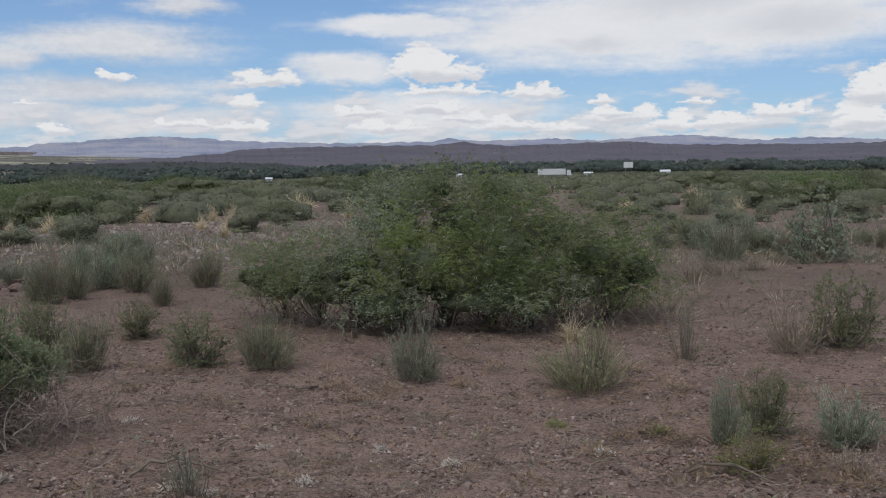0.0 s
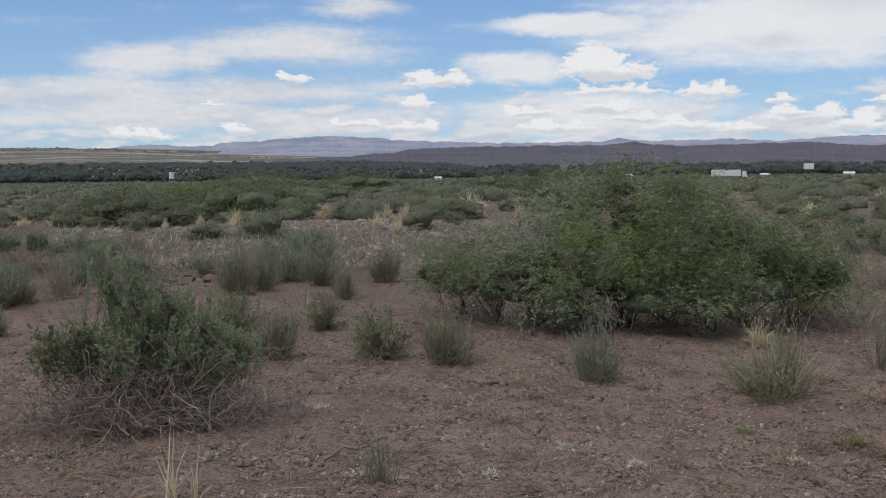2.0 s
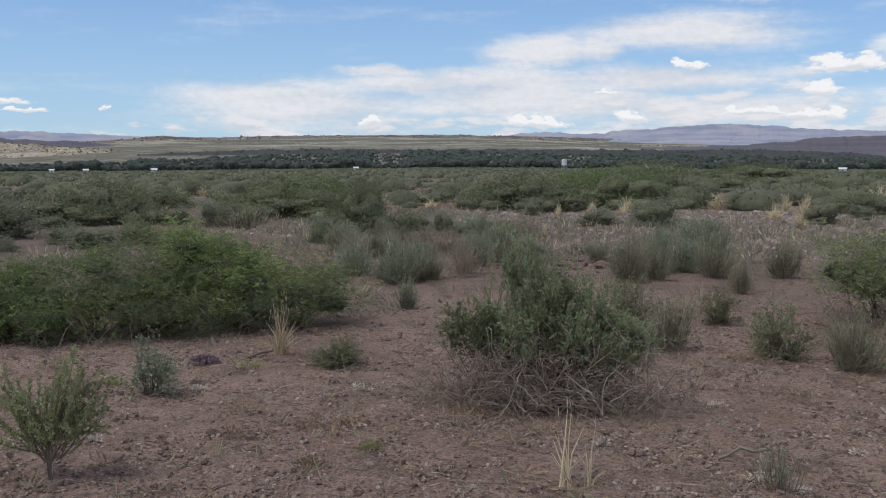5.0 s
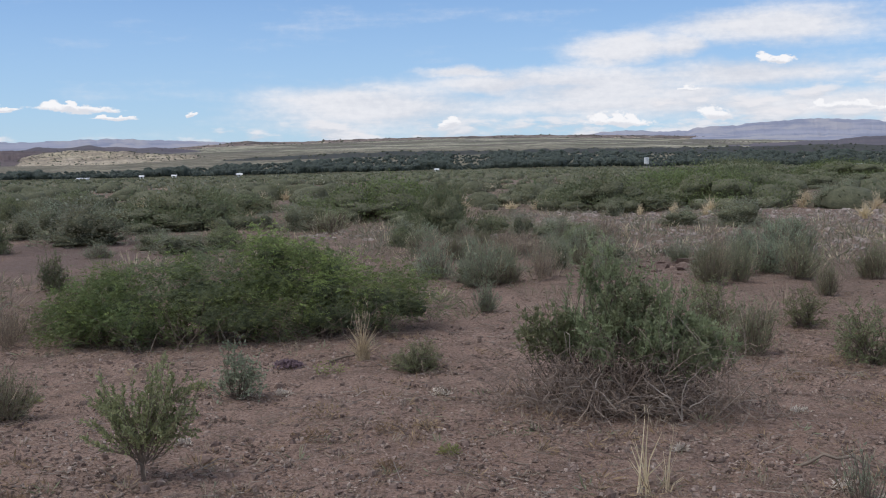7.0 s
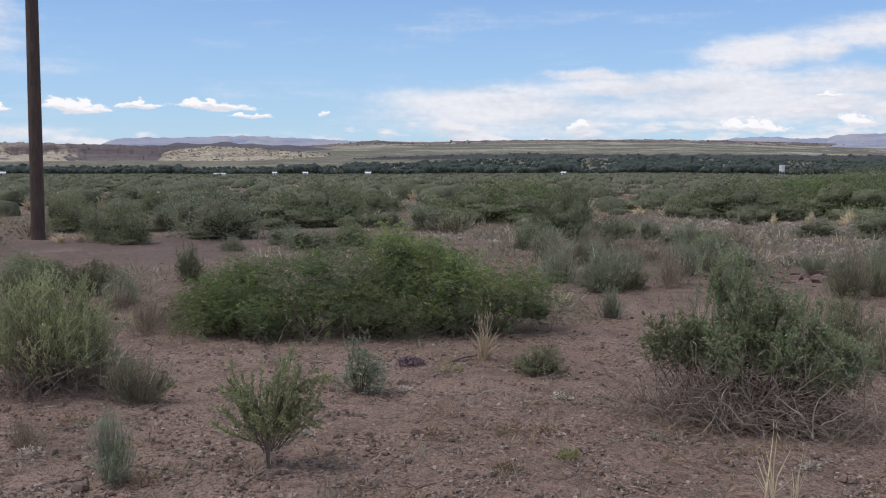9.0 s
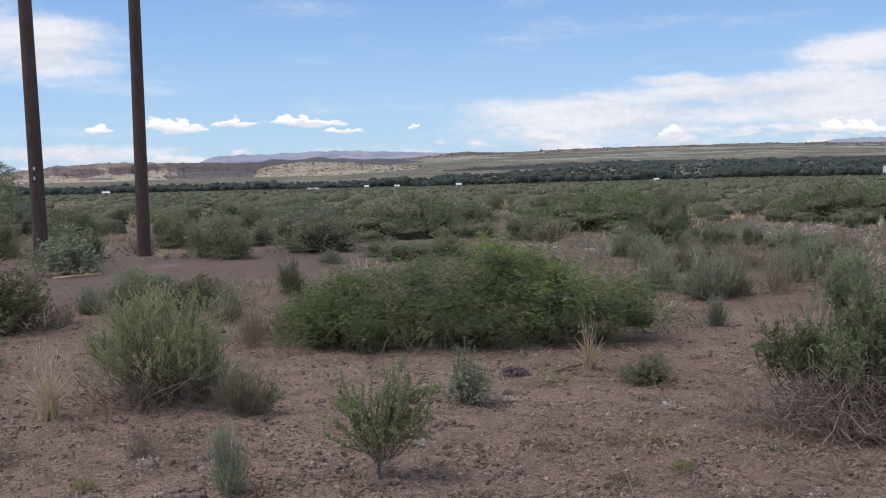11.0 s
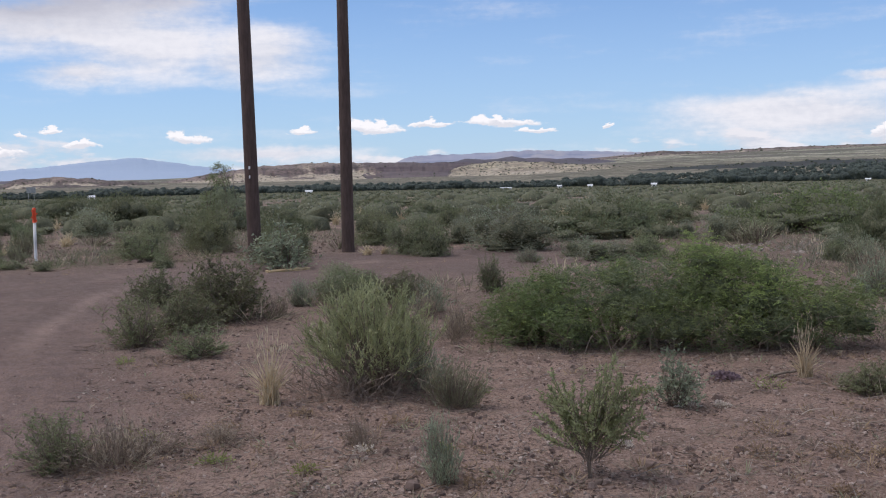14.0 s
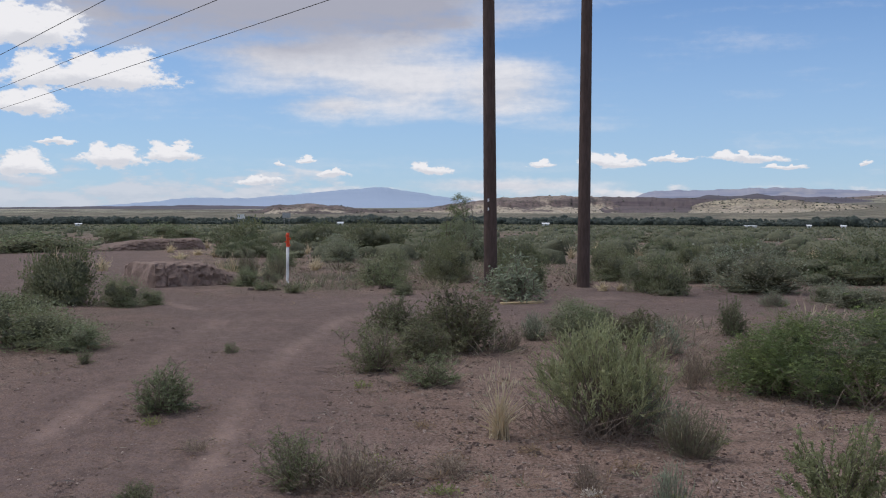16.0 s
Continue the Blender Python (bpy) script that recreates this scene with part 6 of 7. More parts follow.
def broken_board():
    """A short weathered plank lying among twigs at the foot of the pole."""
    ob = new("broken_board")
    v = np.array([(-0.42, -0.07, 0), (0.40, -0.08, 0), (0.44, 0.06, 0), (-0.40, 0.08, 0), (-0.42, -0.07, 0.035), (0.40, -0.08, 0.03), (0.44, 0.06, 0.032), (-0.40, 0.08, 0.036)])
    f = np.array([[0, 3, 2, 1], [4, 5, 6, 7], [0, 1, 5, 4], [1, 2, 6, 5], [2, 3, 7, 6], [3, 0, 4, 7]])
    part("plank", [(v, f)], BOARD, ob)
    for dx in (-0.32, 0.30):
        rod_v, rod_f = tubes(np.array([[(dx, 0.0, 0.03), (dx + 0.004, 0.005, 0.06)]]), np.array([[0.004, 0.003]]), 6)
        part("nail", [(rod_v, rod_f)], STEEL, ob)
    ob.matrix_basis = pose(-16.4, 6.4, float(ground_z(-16.4, 6.4)) + 0.01, 4, 0, 100)
    return tagged(ob, "short weathered yellowish board lying on the sand", "board")


broken_board()

# the taller open mesquite behind the poles
tall = mesquite([(-0.5, 0, 0.75, 0.6, 0.5, 0.6), (0.4, 0.1, 0.8, 0.6, 0.5, 0.6), (-0.1, 0, 1.6, 0.4, 0.35, 0.4), (0.15, 0, 2.0, 0.25, 0.25, 0.25)],
                [(0, 0, 0), (0.2, 0.1, 0)], 2600, 40, 44, [MESQUITE, MESQUITE_GREY], 0.12, 4, 0.02)
tall.matrix_basis = Matrix.Translation((-33.3, 11.0, float(ground_z(-33.3, 11.0))))
tagged(tall, "tall open-topped mesquite behind the wooden poles", "bush")


def dwarf_cushion():
    """Flat cushion of small purple-grey leaves."""
    rng = np.random.default_rng(62)
    ob = new("cushion_plant")
    p = dome_tips(520, rng, 0.05) * np.array([0.27, 0.20, 0.045])
    many("foliage", [leaves(p, rng.normal(size=p.shape) * 0.8 + np.array([0, 0, 0.3]), 0.024, 0.014, rng)], PURPLE, ob)
    tp = dome_tips(40, rng) * np.array([0.18, 0.14, 0.04])
    many("brushwood", [tubes(bent_paths(disc(40, 0.02, rng), tp, 3, rng), np.full((40, 3), 0.002))], TWIG, ob)
    ob.matrix_basis = Matrix.Translation((-5.47, 5.3, float(ground_z(-5.47, 5.3))))
    return tagged(ob, "flat purple-grey cushion plant on bare soil", "plant")


dwarf_cushion()



def ground_tuft(kind, x, y, wide, mat, label, seed):
    """Ankle-high clump of small leaves on short stalks."""
    rng = np.random.default_rng(seed)
    ob = new(kind)
    n = 150
    p = unit(rng.normal(size=(n, 3)))
    p[:, 2] = np.abs(p[:, 2]) * 0.55
    p = p * wide * 0.5 * rng.uniform(0.25, 1.0, (n, 1))
    many("foliage", [leaves(p, unit(p) + 0.7 * rng.normal(size=p.shape) + np.array([0, 0, 0.4]), rng.uniform(0.012, 0.03, n), rng.uniform(0.005, 0.012, n), rng)], mat, ob)
    q = p[:24]
    many("brushwood", [leaves(q * 0.1, q, np.linalg.norm(q, axis=1), 0.004, rng)], TWIG, ob)
    ob.matrix_basis = Matrix.Translation((x, y, float(ground_z(x, y)) + 0.004))
    return tagged(ob, label, "plant", "small ground plants")


for i, (x, y, w) in enumerate((
        (-1.92, 6.08, 0.12), (-1.01, 5.51, 0.08), (-1.34, 4.78, 0.11), (-0.69, 4.87, 0.12), (-0.35, 5.42, 0.09), (0.03, 5.11, 0.10), (0.85, 5.26, 0.13), (-1.12, 4.70, 0.08),
        (-4.88, 4.64, 0.14), (-4.51, 3.49, 0.10), (-5.21, 2.22, 0.13), (-5.00, 4.46, 0.19), (-4.00, 5.21, 0.15), (-2.2, 4.9, 0.09))):
    ground_tuft("bleached_tuft", x, y, w, PALE, "small bleached dry tuft on bare soil", 200 + i)
for i, (x, y, w) in enumerate((
        (0.67, 5.91, 0.17), (1.21, 5.64, 0.18), (1.55, 4.95, 0.23), (-5.05, 5.30, 0.29), (-3.18, 4.16, 0.13), (-5.51, 4.48, 0.18), (-5.11, 1.82, 0.18),
        (-6.22, 3.64, 0.20), (-6.22, 1.27, 0.32), (-8.82, 1.79, 0.20), (-7.96, 0.01, 0.22), (-5.6, 1.5, 0.2), (-5.0, 2.6, 0.14))):
    ground_tuft("green_tuft", x, y, w, LIME, "low yellow-green seedling clump on bare soil", 230 + i)
for i, (x, y, w) in enumerate((
        (-3.71, 4.30, 0.19), (-3.29, 3.79, 0.14), (-3.94, 3.93, 0.19), (-6.22, 1.76, 0.22), (-6.25, 2.30, 0.15), (-7.21, 1.86, 0.15), (0.13, 7.00, 0.20), (0.99, 5.56, 0.19),
        (1.28, 5.44, 0.19), (-4.2, 4.3, 0.25), (-3.60, 4.51, 0.16), (-0.6, 6.6, 0.2), (-2.2, 7.0, 0.18), (-4.9, 3.7, 0.2), (-5.7, 2.7, 0.18), (-4.4, 2.4, 0.16),
        (1.20, 5.64, 0.26), (0.81, 5.22, 0.20), (1.22, 4.81, 0.28), (1.77, 4.89, 0.30), (1.80, 4.62, 0.30), (1.98, 4.57, 0.30), (2.22, 6.47, 0.30), (1.59, 6.76, 0.25), (0.35, 7.42, 0.30), (0.15, 7.76, 0.30), (-0.75, 7.03, 0.25), (-0.37, 6.79, 0.30), (1.39, 7.37, 0.25), (-0.76, 5.87, 0.30), (-1.51, 6.53, 0.30), (-2.13, 7.72, 0.30), (1.95, 6.55, 0.30))):
    ground_tuft("withered_tuft", x, y, w * 1.25, OCHRE, "withered rusty weed clump on bare soil", 260 + i)


def fallen_branch(x, y, length, turn, seed):
    rng = np.random.default_rng(seed)
    ob = new("fallen_branch")
    e = np.array([[math.cos(radians(turn)) * length, math.sin(radians(turn)) * length, 0.01]])
    main = bent_paths(np.array([[0, 0, 0.012]]), e, 8, rng, 0.10)
    part("stick", [tubes(main, np.linspace(0.011, 0.004, 8)[None], 6)], TWIG, ob, "", True)
    for k in (2, 4, 5):
        b = main[0, k][None]
        part("side_stick", [tubes(bent_paths(b, b + np.array([[rng.normal(0, 0.10), rng.normal(0, 0.10), 0.03]]), 4, rng, 0.1), np.linspace(0.004, 0.002, 4)[None], 4)], TWIG, ob)
    ob.matrix_basis = Matrix.Translation((x, y, float(ground_z(x, y))))
    tagged(ob, "dark fallen branch lying on the soil", "branch", "fallen branches")


for x, y, ln, turn, seed in ((-5.31, 5.58, 0.42, 88, 1), (-2.4, 7.3, 0.55, 20, 2), (-0.9, 7.1, 0.5, 170, 3), (-1.6, 5.0, 0.45, 10, 4), (2.1, 7.6, 0.7, 160, 5), (1.6, 7.0, 0.5, -60, 6),
                             (-3.0, 4.7, 0.35, 120, 7), (-5.9, 2.9, 0.4, 60, 8), (-7.6, 3.2, 0.35, 30, 9), (0.6, 6.2, 0.3, 15, 10), (1.2, 4.9, 0.45, -30, 11)):
    fallen_branch(x, y, ln, turn, seed)

# ---------------------------------------------------------------- scattered scrub on the flat


def clear_of(x, y):
    """False where bare soil, the track or a single plant keeps the ground open."""
    if -19.3 < x < -13 and -3 < y < 12:
        return False
    a = math.degrees(math.atan2(-x, y))
    if 82 < a < 112 and math.hypot(x, y) < 48:
        return False
    return True


SMALL = [crown_bush(ROUND, 1000, 0.042, 70 + s, m, 0.55, 12, 4, 8, low=0.45) for s, m in enumerate(([SCRUB_FAR, FAR_GREY], [FAR_OLIVE, SCRUB_FAR], [FAR_DARK, SCRUB_FAR], [FAR_GREY, SAGE]))]
SMALL += [broom_bush(46, 10, s, SAGE, None, 0.010, 1.0, True) for s in (74, 75)]
rng = np.random.default_rng(80)
spots = []
for _ in range(4000):
    a, r = radians(rng.uniform(-30, 104)), math.exp(rng.uniform(math.log(22), math.log(64)))
    x, y = -math.sin(a) * r, math.cos(a) * r
    size = rng.uniform(0.6, 1.5) * (1.0 if r > 34 else 0.7)
    if not clear_of(x, y) or not free(x, y, size) or any((x - u) ** 2 + (y - v) ** 2 < (0.6 * (size + s)) ** 2 for u, v, s in spots):
        continue
    stony = -14 < x < -3 and 14 < y < 30
    if stony or value_noise(x, y, 0.09, 12) < -0.6:
        continue
    spots.append((x, y, size))
    if len(spots) >= 125:
        break
for x, y, size in spots:
    src = SMALL[int(rng.integers(len(SMALL)))]
    ob = copy_thing(src, Matrix.Translation((x, y, float(ground_z(x, y)))) @ Matrix.Rotation(rng.uniform(0, 6.28), 4, "Z") @ Matrix.Diagonal((size * 1.15, size * 1.15, size * rng.uniform(0.36, 0.55), 1)))
    ob.name = "scrub_bush"
    tagged(ob, "grey-green scrub bush on the open flat", "bush", "scrub bushes on the flat")
put("straw_mid", [(float(-math.sin(a) * r), float(math.cos(a) * r), 0.6, 0.6) for a, r in zip(rng.uniform(-0.4, 1.7, 60), rng.uniform(26, 75, 60))],
    "dry straw-coloured grass bunch on the flat", "grass", G_STRAW, "grass_bunch")


def far_scrub():
    """Countless low bushes and dry grass from the flat to the valley."""
    rng = np.random.default_rng(81)
    for lo, hi, n, per, fine in ((32, 64, 520, 88, 0.058), (56, 120, 1300, 38, 0.084), (110, 240, 2200, 18, 0.145), (220, 420, 2500, 8, 0.22), (400, 720, 2600, 4, 0.31)):
        a, r = np.radians(rng.uniform(-30, 106, n)), np.exp(rng.uniform(np.log(lo), np.log(hi), n))
        x, y = -np.sin(a) * r, np.cos(a) * r
        keep = (value_noise(x, y, 0.05, 14) > -0.55) & ((np.degrees(a) < 82) | (r > 50)) & ((r > 31) | (value_noise(x, y, 0.15, 16) > 0.1))
        keep &= ~((x > -15) & (x < -3) & (y > 14) & (y < 29))
        x, y = x[keep], y[keep]
        n = len(x)
        big = rng.uniform(0, 1, n) ** 2.2
        size = (0.55 + 1.5 * big) * (1 + 0.35 * value_noise(x, y, 0.04, 20))
        sort1 = np.digitize(rng.uniform(0, 1, n) + 0.25 * value_noise(x, y, 0.025, 19) + 0.22 * (0.4 - big) - 0.22 * (np.degrees(np.arctan2(-x, y)) < 14), [0.26, 0.56, 0.82, 0.93])
        size = np.where(sort1 > 2, size * 0.6, size)
        high = np.where(sort1 > 2, 0.62, 0.44) * rng.uniform(0.8, 1.2, n)
        d = unit(rng.normal(size=(n, per, 3)))
        d[..., 2] = np.abs(d[..., 2])
        form = np.stack([0 * high + 0.62, 0 * high + 0.62, high], 1)[:, None]
        base = np.stack([x, y, ground_z(x, y)], 1)[:, None] + d * size[:, None, None] * form * rng.uniform(0.5, 1.05, (n, per, 1))
        way = unit(d + 0.6 * rng.normal(size=d.shape) + np.array([0, 0, 0.4])).reshape(-1, 3)
        ln = (size[:, None] * rng.uniform(0.7, 1.4, (n, per)) * fine).ravel()
        sort = np.repeat(sort1, per)
        foot = np.stack([x, y, ground_z(x, y) + size * 0.08], 1)
        heart = sort1 < 3
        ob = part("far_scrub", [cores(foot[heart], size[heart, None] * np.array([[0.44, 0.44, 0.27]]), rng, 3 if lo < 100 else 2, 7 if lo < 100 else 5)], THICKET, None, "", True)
        tagged(ob, "dense hearts of the scrub bushes on the flat", "scrub", kind="stuff")
        for k, mat in enumerate((FAR_DARK, SCRUB_FAR, FAR_GREY, TAN, STRAW)):
            q = sort == k
            ob = part("far_scrub", [leaves(base.reshape(-1, 3)[q] - way[q] * ln[q, None] * 0.4, way[q], ln[q], ln[q] * (0.7 if k < 3 else 0.35), rng)], mat)
            tagged(ob, "scrub bushes and dry grass covering the flat down to the valley", "scrub", kind="stuff")


far_scrub()


def valley_trees():
    """The dark belt of cottonwoods and fields' edges along the river."""
    rng = np.random.default_rng(82)
    n = 11500
    deg = rng.uniform(-32, 108, n)
    r = 690 + np.interp(deg, [38, 50], [780, 420]) * rng.uniform(0, 1, n)
    a = np.radians(deg)
    x, y = -np.sin(a) * r, np.cos(a) * r
    tall = np.interp(deg, [-32, 0, 25, 45, 60, 75, 108], [11.0, 11.0, 10.0, 8.5, 7.5, 7.5, 7.5]) * (0.46 + 0.42 * rng.uniform(0, 1, n) ** 2) * np.clip(0.95 + 0.30 * value_noise(deg, 0 * deg, 0.55, 23) + 0.24 * value_noise(deg, 0 * deg, 2.6, 24), 0.6, 1.35)
    foot = np.stack([x, y, ground_z(x, y)], 1)
    trunk = bent_paths(foot, foot + np.stack([0 * x, 0 * x, tall * 0.6], 1), 3, rng, 0.05)
    per = 6
    d = unit(rng.normal(size=(n, per, 3)))
    q = rng.uniform(0.2, 1, (n, per, 1)) ** 0.5
    mid = foot + np.stack([0 * x, 0 * x, tall * 0.55], 1)
    c = mid[:, None] + d * q * tall[:, None, None] * np.array([0.80, 0.80, 0.44])
    ln = (tall[:, None] * rng.uniform(0.09, 0.15, (n, per))).ravel()
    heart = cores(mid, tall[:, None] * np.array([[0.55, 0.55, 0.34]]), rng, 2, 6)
    wood = tagged(part("valley_wood", [leaves(c.reshape(-1, 3), rng.normal(size=(n * per, 3)), ln, ln * 0.95, rng)], HAZY_TREE_LEAF),
                  "dark green belt of cottonwood trees along the valley, blued as by haze", "woods", kind="stuff")
    many("inner_foliage", [heart], HAZY_TREE_MASS, wood, "", True)
    many("trunkwood", [leaves(trunk[:, 0], trunk[:, 2] - trunk[:, 0], tall * 0.6, tall * 0.06, rng)], BARK, wood)


valley_trees()


# ---------------------------------------------------------------- litter on the ground
def crumbs(name, n, lo, hi, near, far_r, mat, label, category, a0=-32, a1=104, seed=90, flat=0.6, power=1.0, area=None):
    """Loose stones or crumbs: small faceted lumps half sunk in the soil."""
    rng = np.random.default_rng(seed)
    if area:
        x, y = rng.uniform(area[0], area[1], n), rng.uniform(area[2], area[3], n)
    else:
        a, r = np.radians(rng.uniform(a0, a1, n)), near * (far_r / near) ** rng.uniform(0, 1, n)
        x, y = -np.sin(a) * r, np.cos(a) * r
    if not area:
        ok = rut_distance(x, y) > 1.3 + 1.2 * rng.uniform(-1, 1, n)
        x, y = x[ok], y[ok]
        n = len(x)
    s = lo * (hi / lo) ** (rng.uniform(0, 1, n) ** (2.2 * power))
    ring = np.array([[1, 0, 0], [0.3, 0.9, 0], [-0.8, 0.5, 0], [-0.7, -0.6, 0], [0.4, -0.9, 0]])
    cube = np.array([[-1, -1, -1], [1, -1, -1], [1, 1, -1], [-1, 1, -1], [-0.7, -0.6, 1], [0.6, -0.8, 0.9], [0.8, 0.6, 1], [-0.6, 0.7, 0.8]], float)
    v = cube[None] * (1 + 0.35 * rng.normal(size=(n, 8, 3)))
    t = rng.uniform(0, 6.28, n)
    c, sn = np.cos(t)[:, None], np.sin(t)[:, None]
    v = np.stack([v[..., 0] * c - v[..., 1] * sn, v[..., 0] * sn + v[..., 1] * c, v[..., 2] * flat], -1) * s[:, None, None] * 0.5
    v = v + np.stack([x, y, ground_z(x, y) + s * flat * 0.25], 1)[:, None]
    f = np.array([[4, 5, 6, 7], [0, 1, 5, 4], [1, 2, 6, 5], [2, 3, 7, 6], [3, 0, 4, 7]])
    ob = part(name, [(v, (np.arange(n)[:, None, None] * 8 + f[None]))], mat)
    return tagged(ob, label, category, kind="stuff")


crumbs("gravel", 9000, 0.010, 0.045, 3.2, 15, GRAVEL, "reddish gravel and crumbs of soil", "gravel")
crumbs("pale_gravel", 10000, 0.008, 0.024, 3.2, 11, PALEGRIT, "pale pinkish gravel lying on the soil", "gravel", seed=108, flat=0.7)
crumbs("soil_clods", 9000, 0.012, 0.042, 3.2, 18, DARKSTONE, "dark crumbs and clods of soil", "clods", seed=95, flat=0.5)
crumbs("dark_stones", 130, 0.05, 0.24, 1, 1, DARKSTONE, "dark flat stones lying together on bare soil", "stones", seed=96, area=(-6.8, -5.2, 12.2, 15.2), flat=0.4)
crumbs("pale_stones", 3200, 0.035, 0.15, 1, 1, STONE, "pale loose stones on the flat", "stones", seed=91, area=(-15, -3, 15, 30), flat=0.5)
crumbs("bank_stones", 900, 0.03, 0.14, 1, 1, DARKSTONE, "dark loose stones on the rough ground by the post", "stones", seed=99, area=(-34, -20, 2.2, 12), flat=0.5)
crumbs("scattered_stones", 500, 0.02, 0.08, 3.5, 30, DARKSTONE, "dark loose stones", "stones", seed=92)


def soil_crust():
    """Thin flakes and crumbs of crusted soil, little tents a finger wide."""
    rng = np.random.default_rng(97)
    for mat, n, words in ((CRUST, 20000, "dark flakes of crusted soil"), (GRAVEL, 20000, "reddish flakes of crusted soil"), (PALEGRIT, 20000, "pale grit and chips of stone")):
        a, r = np.radians(rng.uniform(-30, 102, n)), 3.1 * 3.9 ** rng.uniform(0, 1, n)
        x, y = -np.sin(a) * r, np.cos(a) * r
        ok = (rut_distance(x, y) > 0.9 * rng.uniform(0, 1, n)) & (value_noise(x, y, 1.3, 36) + 0.6 * value_noise(x, y, 4.0, 37) > -0.7 * rng.uniform(0, 1, n) - 0.1)
        x, y = x[ok], y[ok]
        n = len(x)
        s, t = rng.uniform(0.004, 0.0125, n) * (0.85 if mat is PALEGRIT else 1.0), rng.uniform(0, 6.28, n)
        ux, uy = np.stack([np.cos(t), np.sin(t)], 1), np.stack([-np.sin(t), np.cos(t)], 1)
        v = np.zeros((n, 6, 3))
        for k, (p, q, h) in enumerate(((-1, -0.6, 0), (1, -0.7, 0), (0.8, 0.1, 0.6), (-0.7, 0, 0.75), (1.1, 0.6, 0), (-0.9, 0.7, 0))):
            jit = 0.3 * rng.normal(size=(n, 2))
            v[:, k, :2] = np.stack([x, y], 1) + (ux * (p + jit[:, :1]) + uy * (q + jit[:, 1:])) * s[:, None]
            v[:, k, 2] = ground_z(x, y) - 0.002 + s * h * rng.uniform(0.6, 1.2, n)
        f = np.array([[0, 1, 2, 3], [3, 2, 4, 5]])
        tagged(part("soil_crust", [(v, np.arange(n)[:, None, None] * 6 + f[None])], mat), words, "soil", kind="stuff")


soil_crust()


def twig_litter():
    rng = np.random.default_rng(93)
    n = 10000
    a, r = np.radians(rng.uniform(-32, 104, n)), 3.2 * 4.6 ** rng.uniform(0, 1, n)
    x, y = -np.sin(a) * r, np.cos(a) * r
    ok = rut_distance(x, y) > 0.6
    x, y = x[ok], y[ok]
    n = len(x)
    p = np.stack([x, y, ground_z(x, y) + 0.006], 1)
    t, ln = rng.uniform(0, 6.28, n), 0.03 * 9 ** (rng.uniform(0, 1, n) ** 2)
    e = p + np.stack([np.cos(t) * ln, np.sin(t) * ln, rng.uniform(0, 0.25, n) * ln], 1)
    path = bent_paths(p, e, 3, rng, 0.12)
    path[..., 2] = np.maximum(path[..., 2], ground_z(path[..., 0], path[..., 1]) + 0.003)
    half = rng.uniform(0, 1, n) < 0.65
    for sel, mat, words in ((half, TWIG, "dark fallen twigs on the soil"), (~half, DEADWOOD, "bleached fallen twigs on the soil")):
        k = int(sel.sum())
        ob = part("twig_litter", [tubes(path[sel], np.linspace(1, 0.5, 3)[None] * rng.uniform(0.0015, 0.0042, (k, 1)))], mat)
        tagged(ob, words, "twigs", kind="stuff")


twig_litter()


def bush_litter():
    """Fallen twigs, dead stems and leaf duff round the feet of the nearer bushes."""
    rng = np.random.default_rng(111)
    feet = [(x, y, w) for x, y, w in PLACED if math.hypot(x, y) < 12.5] + [(-2.9, 5.5, 1.5), (-6.7, 3.0, 1.3), (-7.0, 6.2, 3.2), (0.0, 9.2, 3.6), (-0.9, 9.2, 2.4), (1.0, 9.3, 2.4)]
    at = np.concatenate([np.array([x, y, 0.0]) + disc(int(60 * w + 16), 0.42 * w + 0.22, rng) for x, y, w in feet])
    at[:, 2] = ground_z(at[:, 0], at[:, 1]) + 0.005
    n = len(at)
    t, ln = rng.uniform(0, 6.28, n), rng.uniform(0.03, 0.17, n)
    end = at + np.stack([np.cos(t) * ln, np.sin(t) * ln, rng.uniform(0, 0.45, n) * ln], 1)
    path = bent_paths(at, end, 3, rng, 0.12)
    path[..., 2] = np.maximum(path[..., 2], ground_z(path[..., 0], path[..., 1]) + 0.003)
    dark = rng.uniform(0, 1, n) < 0.6
    for sel, mat, words in ((dark, TWIG, "dark fallen twigs under the bushes"), (~dark, DEADMID, "brown dead stems under the bushes")):
        k = int(sel.sum())
        tagged(part("bush_litter", [tubes(path[sel], np.linspace(1, 0.5, 3)[None] * rng.uniform(0.0012, 0.0032, (k, 1)))], mat), words, "twigs", kind="stuff")
    duff = np.repeat(at, 3, 0) + rng.normal(size=(n * 3, 3)) * np.array([0.07, 0.07, 0.0])
    duff[:, 2] = ground_z(duff[:, 0], duff[:, 1]) + 0.004
    lie = rng.normal(size=duff.shape) * np.array([1, 1, 0.25])
    tagged(part("leaf_duff", [leaves(duff, lie, rng.uniform(0.012, 0.04, n * 3), rng.uniform(0.004, 0.010, n * 3), rng)], OCHRE), "rusty leaf duff and dead grass under the bushes", "duff", kind="stuff")


bush_litter()


